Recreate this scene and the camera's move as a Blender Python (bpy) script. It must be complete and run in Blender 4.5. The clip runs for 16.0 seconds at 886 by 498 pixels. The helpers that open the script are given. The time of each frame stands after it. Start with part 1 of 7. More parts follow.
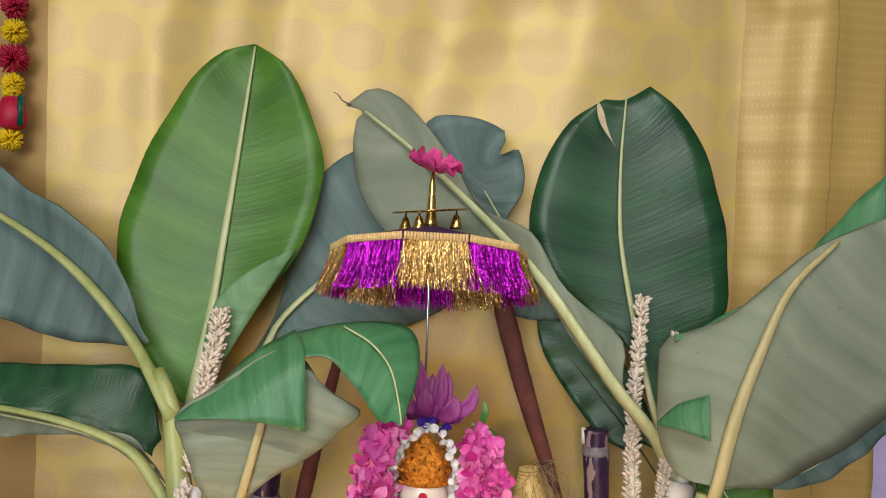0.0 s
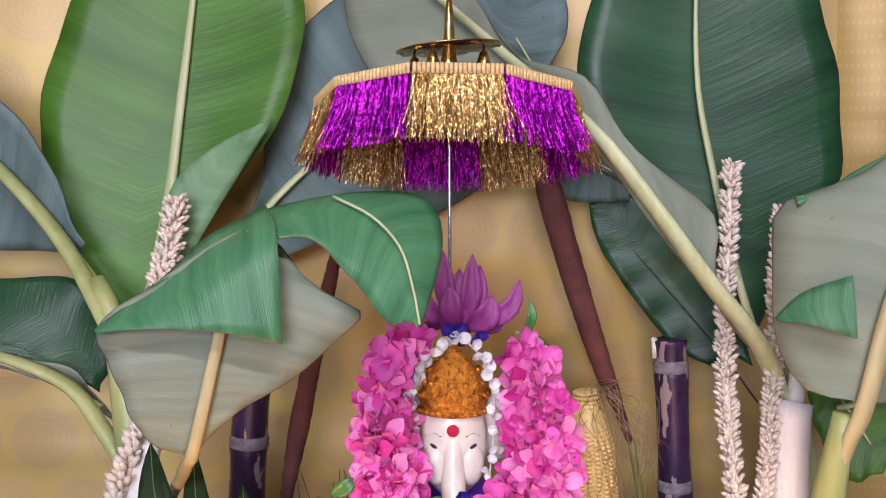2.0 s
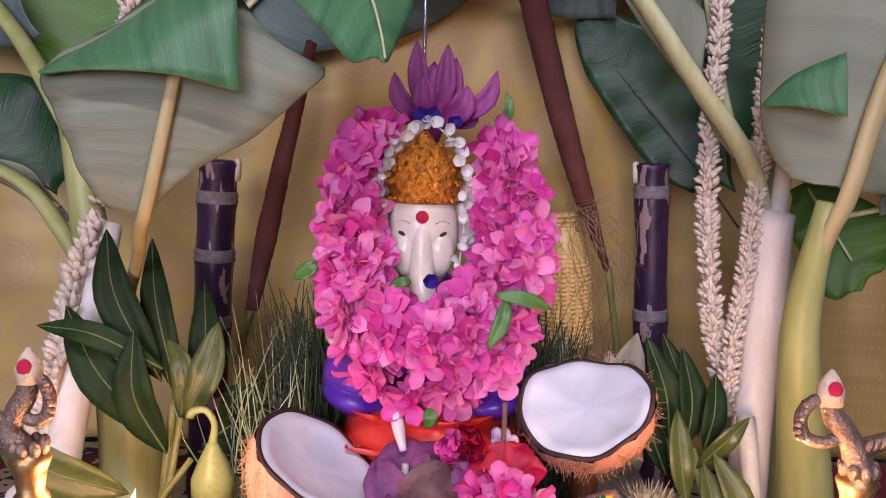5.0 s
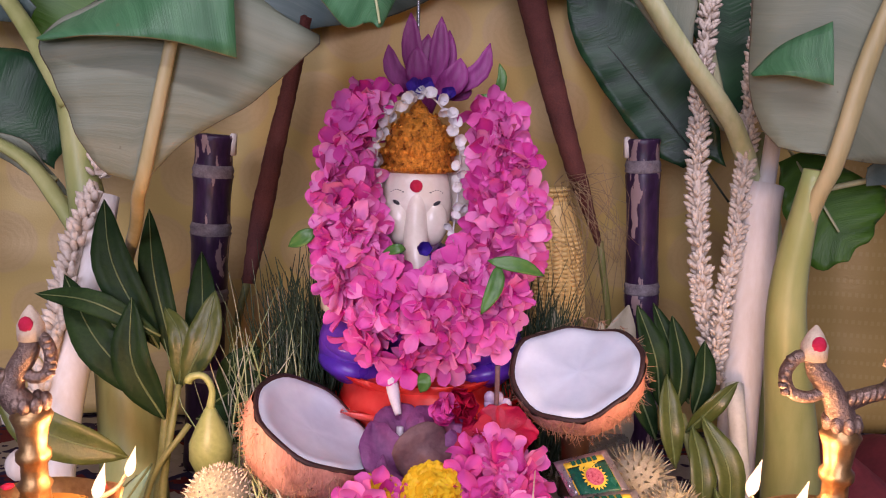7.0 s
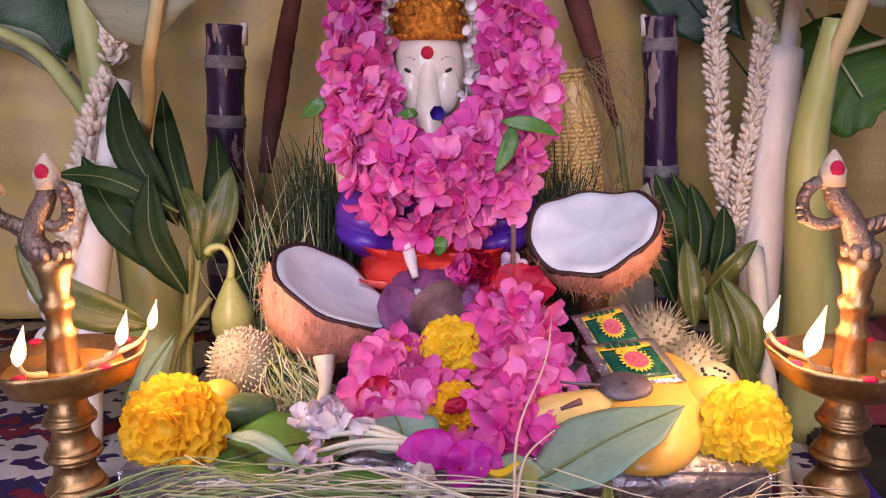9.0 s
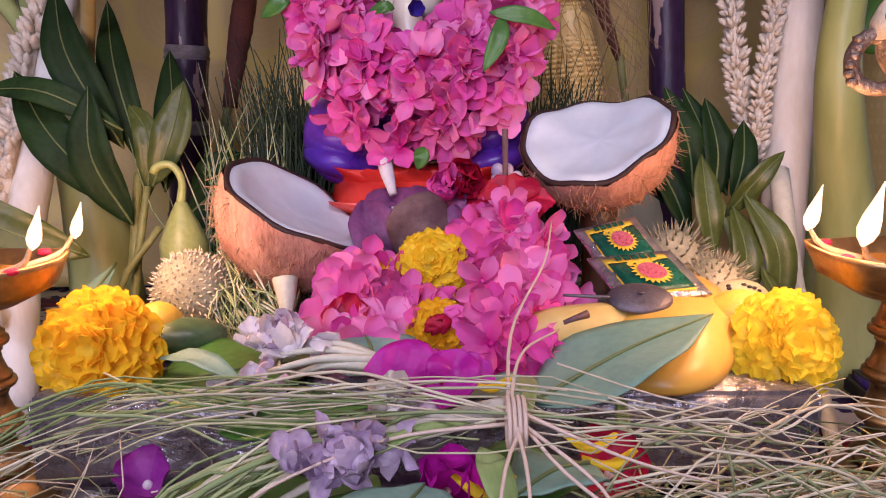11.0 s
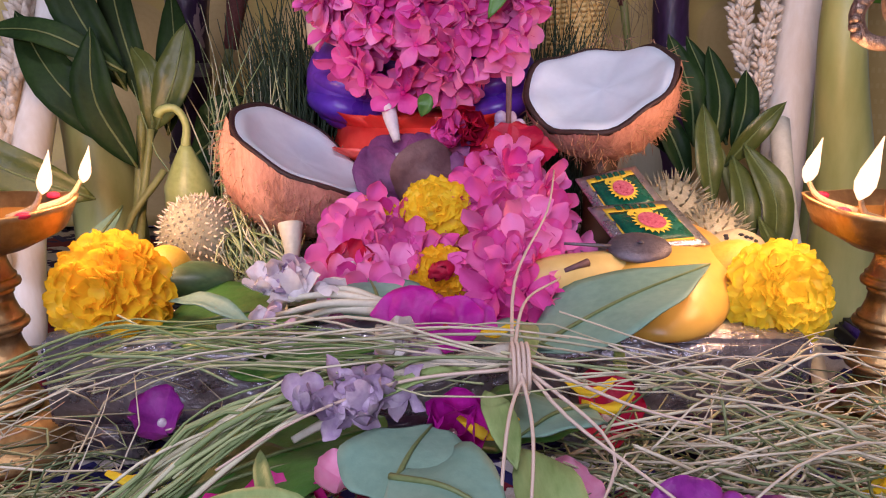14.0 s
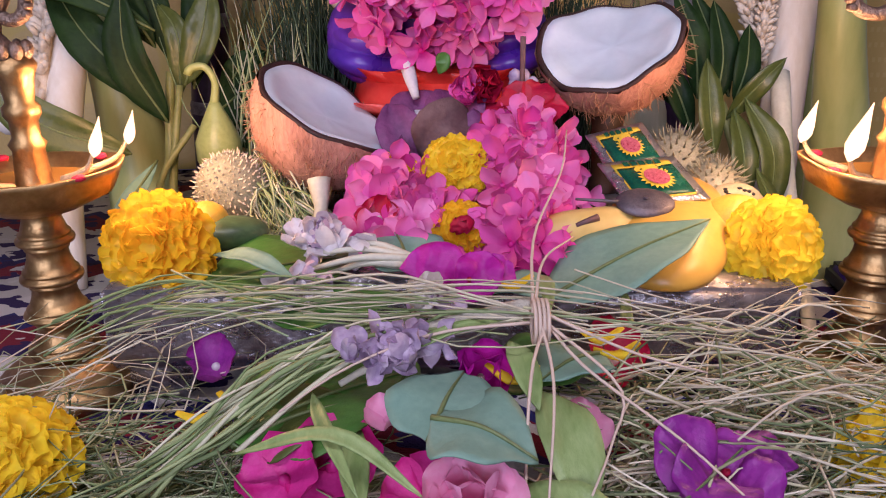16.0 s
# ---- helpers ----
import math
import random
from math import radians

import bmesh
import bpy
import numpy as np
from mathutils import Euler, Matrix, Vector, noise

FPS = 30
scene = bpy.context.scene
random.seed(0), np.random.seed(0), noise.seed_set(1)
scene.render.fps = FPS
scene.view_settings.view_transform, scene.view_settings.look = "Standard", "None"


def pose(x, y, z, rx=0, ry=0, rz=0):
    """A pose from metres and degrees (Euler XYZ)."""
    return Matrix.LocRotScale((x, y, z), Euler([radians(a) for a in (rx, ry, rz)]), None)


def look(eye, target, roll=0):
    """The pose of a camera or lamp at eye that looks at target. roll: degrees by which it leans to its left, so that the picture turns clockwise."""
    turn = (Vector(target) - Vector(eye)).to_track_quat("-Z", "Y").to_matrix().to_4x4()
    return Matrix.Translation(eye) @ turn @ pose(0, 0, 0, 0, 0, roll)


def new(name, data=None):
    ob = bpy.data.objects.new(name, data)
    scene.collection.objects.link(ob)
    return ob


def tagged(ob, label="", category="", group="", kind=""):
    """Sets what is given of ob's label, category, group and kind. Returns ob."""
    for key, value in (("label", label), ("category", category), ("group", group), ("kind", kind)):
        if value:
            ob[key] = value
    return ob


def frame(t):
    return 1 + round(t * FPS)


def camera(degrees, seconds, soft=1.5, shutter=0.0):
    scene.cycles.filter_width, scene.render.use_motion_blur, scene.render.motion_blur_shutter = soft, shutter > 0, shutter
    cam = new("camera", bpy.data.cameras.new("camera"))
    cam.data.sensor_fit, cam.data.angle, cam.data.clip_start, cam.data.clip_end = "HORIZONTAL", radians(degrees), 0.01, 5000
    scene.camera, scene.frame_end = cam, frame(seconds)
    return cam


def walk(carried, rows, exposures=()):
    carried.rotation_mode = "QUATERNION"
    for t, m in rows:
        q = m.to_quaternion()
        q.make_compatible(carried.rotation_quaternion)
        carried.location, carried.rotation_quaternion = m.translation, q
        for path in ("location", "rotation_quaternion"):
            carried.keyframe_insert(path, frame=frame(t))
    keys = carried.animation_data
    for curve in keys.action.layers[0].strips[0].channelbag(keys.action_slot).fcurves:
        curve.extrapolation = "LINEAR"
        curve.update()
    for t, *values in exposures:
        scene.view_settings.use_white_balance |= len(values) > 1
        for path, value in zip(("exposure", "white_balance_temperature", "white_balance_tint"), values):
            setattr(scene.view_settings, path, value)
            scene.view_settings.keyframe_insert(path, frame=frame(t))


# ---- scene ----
cam = camera(56.7, 16.0, soft=1.1)
METRES, EYE, TILT, LEAN, TURN = 0.85, 0.62, 0.0, -2.3, 0.0
ROWS = [
    (0.0, 0.0, 0.0, 0.0, 0.0, 0.0, 0.0),
    (0.5, -0.0016, 0.1446, -0.0277, -0.07, -0.92, 0.71),
    (1.0, -0.0135, 0.262, -0.05, 0.2, -1.78, 1.44),
    (1.5, -0.0131, 0.3204, -0.0786, 0.57, -2.77, 1.98),
    (2.0, -0.0178, 0.3421, -0.1115, 0.86, -3.83, 2.22),
    (2.5, -0.0169, 0.3591, -0.1467, 1.07, -5.04, 2.33),
    (3.0, -0.0153, 0.3679, -0.1729, 1.07, -6.23, 2.46),
    (3.5, -0.0098, 0.3784, -0.2032, 0.95, -7.32, 2.21),
    (4.0, -0.0042, 0.3783, -0.2165, 0.67, -8.16, 1.48),
    (4.5, -0.0052, 0.3724, -0.2571, 0.25, -8.38, 0.86),
    (7.0, -0.0057, 0.3506, -0.3001, -0.31, -8.94, 0.7),
    (7.5, 0.0005, 0.3286, -0.3089, -0.15, -10.01, 1.2),
    (8.0, 0.0016, 0.3062, -0.3147, 0.13, -11.06, 1.68),
    (8.5, 0.0008, 0.2985, -0.3322, 0.56, -12.1, 2.18),
    (9.0, 0.002, 0.3369, -0.3865, 1.06, -12.38, 2.67),
    (9.5, 0.0038, 0.3742, -0.4221, 1.05, -12.04, 2.9),
    (10.0, 0.008, 0.4101, -0.4717, 0.81, -11.07, 3.09),
    (12.5, 0.006, 0.43, -0.5083, 0.71, -12.31, 3.44),
    (13.0, 0.0101, 0.423, -0.4936, 1.31, -14.4, 3.61),
    (13.5, 0.0094, 0.4175, -0.4857, 1.26, -15.25, 3.27),
    (14.0, 0.0008, 0.4164, -0.4935, 0.46, -15.25, 2.54),
    (14.5, -0.0048, 0.4164, -0.4994, -0.1, -15.28, 2.11),
    (15.0, -0.0033, 0.416, -0.5044, -0.01, -15.9, 2.29),
    (15.5, -0.0078, 0.4058, -0.4935, 0.24, -17.92, 2.66),
    (16.0, -0.0136, 0.375, -0.4591, 0.37, -20.26, 2.75),
]
walk(cam, [(t, pose(0, 0, EYE, TILT, LEAN, TURN) @ pose(METRES * x, METRES * y, METRES * z, 90 + pitch, roll, yaw)) for t, x, y, z, yaw, pitch, roll in ROWS],
     exposures=[(0.0, 0.38, 6550, 11), (1.5, 0.55, 5900, 25), (2.5, 0.54, 5900, 31), (4.5, 0.17, 6000, 38), (9.0, -0.06, 5950, 41), (13.0, -0.24, 5750, 34), (16.0, -0.18, 5700, 32)])

# ---- light ----
world = bpy.data.worlds.new("room_world")
scene.world = world
world.use_nodes = True
world.node_tree.nodes["Background"].inputs[0].default_value = (0.75, 0.8, 0.9, 1)
world.node_tree.nodes["Background"].inputs[1].default_value = 0.1


def area_lamp(name, m, sx, sy, watts, colour):
    data = bpy.data.lights.new(name, "AREA")
    data.shape, data.size, data.size_y, data.energy, data.color = "RECTANGLE", sx, sy, watts, colour
    ob = new(name, data)
    ob.matrix_world = m
    return ob


# Lamps added for soft light from front and above; no source is known.
area_lamp("added_front_light", look((-0.5, -1.93, 0.95), (0.0, 1.2, 0.3)), 1.3, 1.1, 46, (0.93, 0.96, 1.0))
area_lamp("added_top_light", pose(0.05, -0.1, 1.60), 1.1, 0.08, 18, (1.0, 0.96, 0.9))


def flame_lamp(place, watts):
    data = bpy.data.lights.new("flame_light", "POINT")
    data.energy, data.color, data.shadow_soft_size = watts, (1.0, 0.55, 0.2), 0.008
    ob = new("flame_light", data)
    ob.location = place


# ---- materials ----
class Graph:
    """A small helper that strings shader nodes together."""

    def __init__(self, name):
        self.mat = bpy.data.materials.new(name)
        self.mat.use_nodes = True
        self.tree = self.mat.node_tree
        self.bsdf = self.tree.nodes["Principled BSDF"]
        self.out = self.tree.nodes["Material Output"]

    def node(self, kind, operation=None, blend=None):
        n = self.tree.nodes.new(kind)
        if operation:
            n.operation = operation
        if blend:
            n.data_type, n.blend_type = "RGBA", blend
        return n

    def link(self, a, b):
        self.tree.links.new(a, b)

    def put(self, value, socket):
        if isinstance(value, bpy.types.NodeSocket):
            self.link(value, socket)
        elif value is not None:
            socket.default_value = value

    def math(self, op, a, b=None, c=None):
        n = self.node("ShaderNodeMath", operation=op)
        for i, v in enumerate((a, b, c)):
            self.put(v, n.inputs[i])
        return n.outputs[0]

    def ramp(self, value, stops):
        n = self.node("ShaderNodeValToRGB")
        e = n.color_ramp.elements
        while len(e) < len(stops):
            e.new(0.5)
        for el, (p, c) in zip(e, stops):
            el.position, el.color = p, (*c, 1)
        self.link(value, n.inputs[0])
        return n.outputs[0]

    def mix(self, fac, a, b, blend="MIX"):
        n = self.node("ShaderNodeMix", blend=blend)
        self.put(fac, n.inputs[0])
        self.put((*a, 1) if isinstance(a, tuple) else a, n.inputs[6])
        self.put((*b, 1) if isinstance(b, tuple) else b, n.inputs[7])
        return n.outputs[2]

    def coords(self, which="Object"):
        return self.node("ShaderNodeTexCoord").outputs[which]

    def scaled(self, vec, s):
        n = self.node("ShaderNodeMapping")
        self.link(vec, n.inputs[0])
        n.inputs["Scale"].default_value = s
        return n.outputs[0]

    def noise(self, vec, scale, detail=4.0, rough=0.55):
        n = self.node("ShaderNodeTexNoise")
        self.link(vec, n.inputs["Vector"])
        n.inputs["Scale"].default_value, n.inputs["Detail"].default_value, n.inputs["Roughness"].default_value = scale, detail, rough
        return n.outputs["Fac"]

    def bump(self, height, strength, distance=0.002):
        n = self.node("ShaderNodeBump")
        n.inputs["Strength"].default_value, n.inputs["Distance"].default_value = strength, distance
        self.link(height, n.inputs["Height"])
        self.link(n.outputs[0], self.bsdf.inputs["Normal"])

    def random(self):
        return self.node("ShaderNodeObjectInfo").outputs["Random"]

    def done(self, colour, rough=0.5, metal=0.0, spec=0.5, translucent=0.0):
        self.put((*colour, 1) if isinstance(colour, tuple) else colour, self.bsdf.inputs["Base Color"])
        self.put(rough, self.bsdf.inputs["Roughness"])
        self.put(metal, self.bsdf.inputs["Metallic"])
        self.put(spec, self.bsdf.inputs["Specular IOR Level"])
        if translucent:
            tr = self.node("ShaderNodeBsdfTranslucent")
            self.put((*colour, 1) if isinstance(colour, tuple) else colour, tr.inputs[0])
            mx = self.node("ShaderNodeMixShader")
            mx.inputs[0].default_value = translucent
            self.link(self.bsdf.outputs[0], mx.inputs[1])
            self.link(tr.outputs[0], mx.inputs[2])
            self.link(mx.outputs[0], self.out.inputs[0])
        return self.mat


def surface(name, dark, light, scale=40.0, rough=0.5, bump=0.2, metal=0.0, spec=0.5, translucent=0.0, stretch=(1, 1, 1), vary=0.0, fine=6.0):
    """Two scales of mottling, fine relief, and if asked a change from object to object."""
    g = Graph(name)
    v = g.scaled(g.coords(), stretch)
    big, small = g.noise(v, scale, 3), g.noise(v, scale * fine, 5)
    both = g.math("ADD", g.math("MULTIPLY", big, 0.6), g.math("MULTIPLY", small, 0.4))
    c = g.ramp(both, [(0.32, dark), (0.66, light)])
    if vary:
        c = g.mix(g.math("MULTIPLY", g.random(), vary), c, dark)
    g.bump(small, bump)
    r = g.math("ADD", g.math("MULTIPLY", big, 0.2), rough - 0.1)
    return g.done(c, r, metal, spec, translucent)


def banana_material(name, dark, light, vein, edge, rough, spec):
    """Blade with fine side veins that run out from the midrib; map: along, across."""
    g = Graph(name)
    uv = g.node("ShaderNodeSeparateXYZ")
    g.link(g.coords("UV"), uv.inputs[0])
    across = g.math("ABSOLUTE", g.math("SUBTRACT", uv.outputs[1], 0.5))
    skew = g.math("SUBTRACT", uv.outputs[0], g.math("MULTIPLY", across, 0.13))
    line = g.node("ShaderNodeCombineXYZ")
    g.link(g.math("MULTIPLY", skew, 46.0), line.inputs[0])
    g.link(g.math("MULTIPLY", across, 1.3), line.inputs[1])
    veins = g.noise(line.outputs[0], 2.2, 3, 0.6)
    wide = g.noise(line.outputs[0], 0.28, 2, 0.5)
    blot = g.noise(g.coords(), 9.0, 4)
    c = g.ramp(g.math("ADD", g.math("MULTIPLY", wide, 0.7), g.math("MULTIPLY", blot, 0.3)), [(0.36, dark), (0.64, light)])
    c = g.mix(g.math("MULTIPLY", g.math("SMOOTH_MIN", g.math("MULTIPLY", g.math("SUBTRACT", veins, 0.5), 2.4), 1.0, 0.2), 0.5), c, vein)
    rim = g.math("GREATER_THAN", g.math("ADD", across, g.math("MULTIPLY", g.math("SUBTRACT", blot, 0.5), 0.015)), 0.495)
    c = g.mix(g.math("MULTIPLY", rim, 0.75), c, edge)
    spots = g.math("GREATER_THAN", g.noise(g.coords(), 60.0, 2), 0.74)
    c = g.mix(g.math("MULTIPLY", spots, 0.35), c, edge)
    g.bump(veins, 0.38, 0.002)
    return g.done(c, rough, 0.0, spec, 0.16)


LEAF_FRESH = banana_material("leaf_fresh", (0.045, 0.14, 0.011), (0.088, 0.24, 0.023), (0.15, 0.31, 0.06), (0.1, 0.11, 0.03), 0.42, 0.45)
LEAF_DARK = banana_material("leaf_dark", (0.008, 0.048, 0.018), (0.023, 0.098, 0.035), (0.045, 0.14, 0.06), (0.02, 0.018, 0.01), 0.38, 0.5)
LEAF_MID = banana_material("leaf_mid", (0.04, 0.16, 0.06), (0.085, 0.26, 0.11), (0.15, 0.34, 0.18), (0.22, 0.15, 0.06), 0.4, 0.5)
LEAF_GREY = banana_material("leaf_underside", (0.185, 0.222, 0.15), (0.285, 0.32, 0.23), (0.31, 0.34, 0.25), (0.1, 0.075, 0.045), 0.6, 0.25)
LEAF_BLUE = banana_material("leaf_bluish", (0.085, 0.145, 0.13), (0.16, 0.235, 0.22), (0.22, 0.29, 0.28), (0.05, 0.045, 0.035), 0.55, 0.3)
LEAF_PALE = banana_material("leaf_pale_side", (0.12, 0.26, 0.11), (0.2, 0.36, 0.18), (0.26, 0.42, 0.24), (0.12, 0.12, 0.05), 0.5, 0.35)
RIB_PALE = surface("rib_pale", (0.36, 0.42, 0.17), (0.58, 0.6, 0.35), 25, 0.45, 0.15, stretch=(1, 1, 0.2))
RIB_TAN = surface("rib_tan", (0.33, 0.28, 0.11), (0.47, 0.4, 0.2), 25, 0.5, 0.15, stretch=(1, 1, 0.2))
STEM_GREEN = surface("stem_green", (0.24, 0.29, 0.08), (0.42, 0.44, 0.18), 14, 0.42, 0.2, stretch=(1, 1, 0.25))
CREAM = surface("cream_flower", (0.58, 0.46, 0.34), (0.82, 0.74, 0.62), 120, 0.6, 0.3)
SPATHE = surface("white_spathe", (0.74, 0.67, 0.57), (0.9, 0.87, 0.82), 30, 0.5, 0.25, stretch=(1, 1, 0.2))
MILLET = surface("millet_brown", (0.075, 0.019, 0.015), (0.18, 0.053, 0.04), 30, 0.75, 0.8, fine=22)
STALK = surface("stalk_olive", (0.16, 0.17, 0.04), (0.28, 0.28, 0.09), 40, 0.5, 0.2)
MANGO_LEAF = surface("mango_leaf", (0.007, 0.022, 0.006), (0.024, 0.056, 0.014), 40, 0.5, 0.25, spec=0.15, vary=0.5)
OLIVE_LEAF = surface("olive_leaf", (0.04, 0.062, 0.01), (0.1, 0.125, 0.026), 40, 0.4, 0.25, vary=0.4)
LEAF_VEIN = surface("leaf_vein", (0.09, 0.13, 0.04), (0.17, 0.22, 0.08), 60, 0.5, 0.1)
BODHI = surface("heart_leaf", (0.14, 0.27, 0.21), (0.23, 0.38, 0.3), 30, 0.55, 0.25, spec=0.3)
BETEL = surface("betel_leaf", (0.03, 0.12, 0.02), (0.08, 0.22, 0.035), 30, 0.4, 0.3)
GRASS = surface("dark_grass", (0.01, 0.025, 0.012), (0.04, 0.075, 0.03), 50, 0.55, 0.1)
WHITE_BUD = surface("jasmine", (0.7, 0.68, 0.66), (0.85, 0.84, 0.82), 90, 0.55, 0.2, translucent=0.15)
LILAC = surface("lilac_petal", (0.42, 0.28, 0.5), (0.72, 0.62, 0.74), 70, 0.6, 0.2, translucent=0.15)
MAUVE_WHITE = surface("mauve_white_petal", (0.68, 0.6, 0.68), (0.88, 0.85, 0.86), 60, 0.6, 0.2, translucent=0.15)
MAGENTA = surface("magenta_petal", (0.42, 0.006, 0.27), (0.6, 0.02, 0.42), 50, 0.5, 0.3, translucent=0.15)
PURPLE = surface("purple_petal", (0.2, 0.01, 0.22), (0.4, 0.045, 0.38), 50, 0.5, 0.3, translucent=0.15)
HOT_PINK = surface("hot_pink_petal", (0.62, 0.008, 0.22), (0.82, 0.05, 0.38), 60, 0.5, 0.25, translucent=0.25)
ROSE_PINK = surface("rose_petal", (0.86, 0.3, 0.52), (0.94, 0.52, 0.72), 45, 0.5, 0.2, translucent=0.25)
CRIMSON = surface("crimson_petal", (0.32, 0.0, 0.025), (0.52, 0.006, 0.05), 60, 0.55, 0.25, translucent=0.12)
LOTUS = surface("lotus_petal", (0.17, 0.008, 0.11), (0.38, 0.06, 0.27), 45, 0.5, 0.25, stretch=(1, 1, 0.25), translucent=0.12)
DRY_LOTUS = surface("wilted_lotus", (0.11, 0.02, 0.1), (0.26, 0.07, 0.2), 40, 0.6, 0.4)
DRY_BROWN = surface("wilted_brown", (0.09, 0.04, 0.05), (0.2, 0.11, 0.11), 40, 0.65, 0.4)
INDIGO = surface("indigo_flower", (0.02, 0.008, 0.16), (0.06, 0.02, 0.3), 60, 0.5, 0.3)
YELLOW_PETAL = surface("yellow_petal", (0.96, 0.68, 0.004), (0.98, 0.82, 0.025), 70, 0.55, 0.15, translucent=0.42)
ORANGE_PETAL = surface("orange_petal", (0.95, 0.57, 0.0), (0.98, 0.72, 0.008), 70, 0.55, 0.15, translucent=0.42)
FOIL = surface("silver_foil", (0.28, 0.27, 0.33), (0.62, 0.6, 0.66), 60, 0.28, 1.0, metal=0.85, fine=3)
BRASS = surface("old_brass", (0.3, 0.17, 0.07), (0.6, 0.4, 0.18), 35, 0.44, 0.3, metal=1.0)
BRASS_DARK = surface("worn_brass", (0.14, 0.09, 0.07), (0.42, 0.31, 0.25), 80, 0.4, 0.8, metal=0.8)
GOLD = surface("gold_metal", (0.5, 0.3, 0.07), (0.8, 0.55, 0.2), 60, 0.25, 0.2, metal=1.0)
GOLD_THREAD = surface("gold_braid", (0.55, 0.33, 0.1), (0.8, 0.58, 0.28), 300, 0.4, 0.4, metal=0.4)
STEEL = surface("steel_rod", (0.5, 0.5, 0.55), (0.7, 0.7, 0.75), 40, 0.25, 0.1, metal=1.0)
RED_POWDER = surface("red_powder", (0.45, 0.005, 0.03), (0.62, 0.02, 0.07), 200, 0.9, 0.4)
SANDAL = surface("sandal_paste", (0.55, 0.42, 0.28), (0.75, 0.64, 0.48), 200, 0.85, 0.5)
HUSK = surface("coconut_shell", (0.3, 0.12, 0.085), (0.72, 0.38, 0.29), 40, 0.85, 1.0, stretch=(1, 1, 0.3), fine=9)
SHELL_RIM = surface("shell_rim", (0.02, 0.008, 0.006), (0.06, 0.025, 0.02), 60, 0.6, 0.4)
FLESH = surface("coconut_flesh", (0.56, 0.63, 0.7), (0.68, 0.75, 0.81), 18, 0.4, 0.08)
FIBRE = surface("coconut_fibre", (0.3, 0.15, 0.08), (0.55, 0.32, 0.2), 60, 0.8, 0.2)
THORN = surface("thorn_fruit", (0.2, 0.19, 0.12), (0.42, 0.4, 0.28), 120, 0.7, 0.5)
MANGO_SKIN = surface("mango_skin", (0.62, 0.28, 0.03), (0.78, 0.48, 0.08), 9, 0.36, 0.06)
BANANA_SKIN = surface("banana_skin", (0.52, 0.36, 0.1), (0.72, 0.55, 0.2), 12, 0.5, 0.1)
LIME_SKIN = surface("lemon_skin", (0.6, 0.36, 0.03), (0.74, 0.5, 0.06), 60, 0.45, 0.3)
POD = surface("green_pod", (0.22, 0.27, 0.07), (0.38, 0.42, 0.15), 40, 0.42, 0.15)
MELON = surface("striped_gourd", (0.012, 0.04, 0.012), (0.1, 0.17, 0.08), 40, 0.4, 0.15, stretch=(0.3, 1, 1))
CORN_HUSK = surface("corn_husk", (0.3, 0.27, 0.17), (0.5, 0.46, 0.33), 18, 0.7, 0.3, stretch=(1, 1, 0.2))
CORN_SEED = surface("corn_kernel", (0.7, 0.46, 0.15), (0.86, 0.66, 0.27), 90, 0.4, 0.1)
SILK = surface("corn_silk", (0.25, 0.16, 0.07), (0.42, 0.3, 0.16), 60, 0.7, 0.1)
POT = surface("spotted_shell", (0.4, 0.33, 0.18), (0.58, 0.5, 0.32), 60, 0.6, 0.2)
DARK_WOOD = surface("dark_wood", (0.03, 0.016, 0.009), (0.09, 0.045, 0.025), 20, 0.45, 0.3, stretch=(0.1, 1, 1))
COTTON = surface("oiled_cotton", (0.42, 0.3, 0.16), (0.66, 0.52, 0.33), 200, 0.6, 0.5)
OIL = Graph("lamp_oil").done((0.4, 0.2, 0.04), 0.05, 0.0, 0.6)
# Low-reflecting tan for walls and ceiling added out of view, to deepen shadows.
UNSEEN_WALL_TAN = surface("unseen_wall_tan", (0.2, 0.17, 0.15), (0.28, 0.25, 0.22), 4, 0.7, 0.1)
LAVENDER = surface("lavender_paint", (0.5, 0.42, 0.66), (0.58, 0.5, 0.74), 4, 0.7, 0.1)
WHITE_PAINT = surface("white_paint", (0.72, 0.72, 0.72), (0.82, 0.82, 0.82), 4, 0.7, 0.1)
# Dark tone of the unseen floor, picked to weaken bounced light.
UNSEEN_FLOOR_DARK = surface("unseen_floor_dark", (0.14, 0.12, 0.11), (0.22, 0.2, 0.18), 6, 0.3, 0.1)
BLACK = surface("black_paint", (0.01, 0.01, 0.012), (0.03, 0.03, 0.035), 80, 0.6, 0.1)
BLADE = surface("grass_blade", (0.16, 0.26, 0.07), (0.34, 0.44, 0.17), 60, 0.45, 0.3, stretch=(1, 0.2, 1))
PALE_STALK = surface("pale_stalk", (0.5, 0.48, 0.38), (0.7, 0.68, 0.56), 40, 0.5, 0.15)


def straw_material(name, stops):
    g = Graph(name)
    island = g.node("ShaderNodeNewGeometry").outputs["Random Per Island"]
    c = g.ramp(island, stops)
    n = g.noise(g.coords(), 160, 3)
    return g.done(g.mix(g.math("MULTIPLY", n, 0.16), c, (0.16, 0.13, 0.07)), 0.6, 0, 0.4)


STRAW = straw_material("dry_straw", [(0.0, (0.6, 0.53, 0.38)), (0.3, (0.8, 0.74, 0.6)), (0.55, (0.5, 0.5, 0.27)), (0.75, (0.22, 0.3, 0.13)), (1.0, (0.72, 0.6, 0.5))])
TIE = straw_material("tie_straw", [(0.0, (0.62, 0.46, 0.38)), (0.5, (0.74, 0.6, 0.5)), (1.0, (0.5, 0.4, 0.28))])
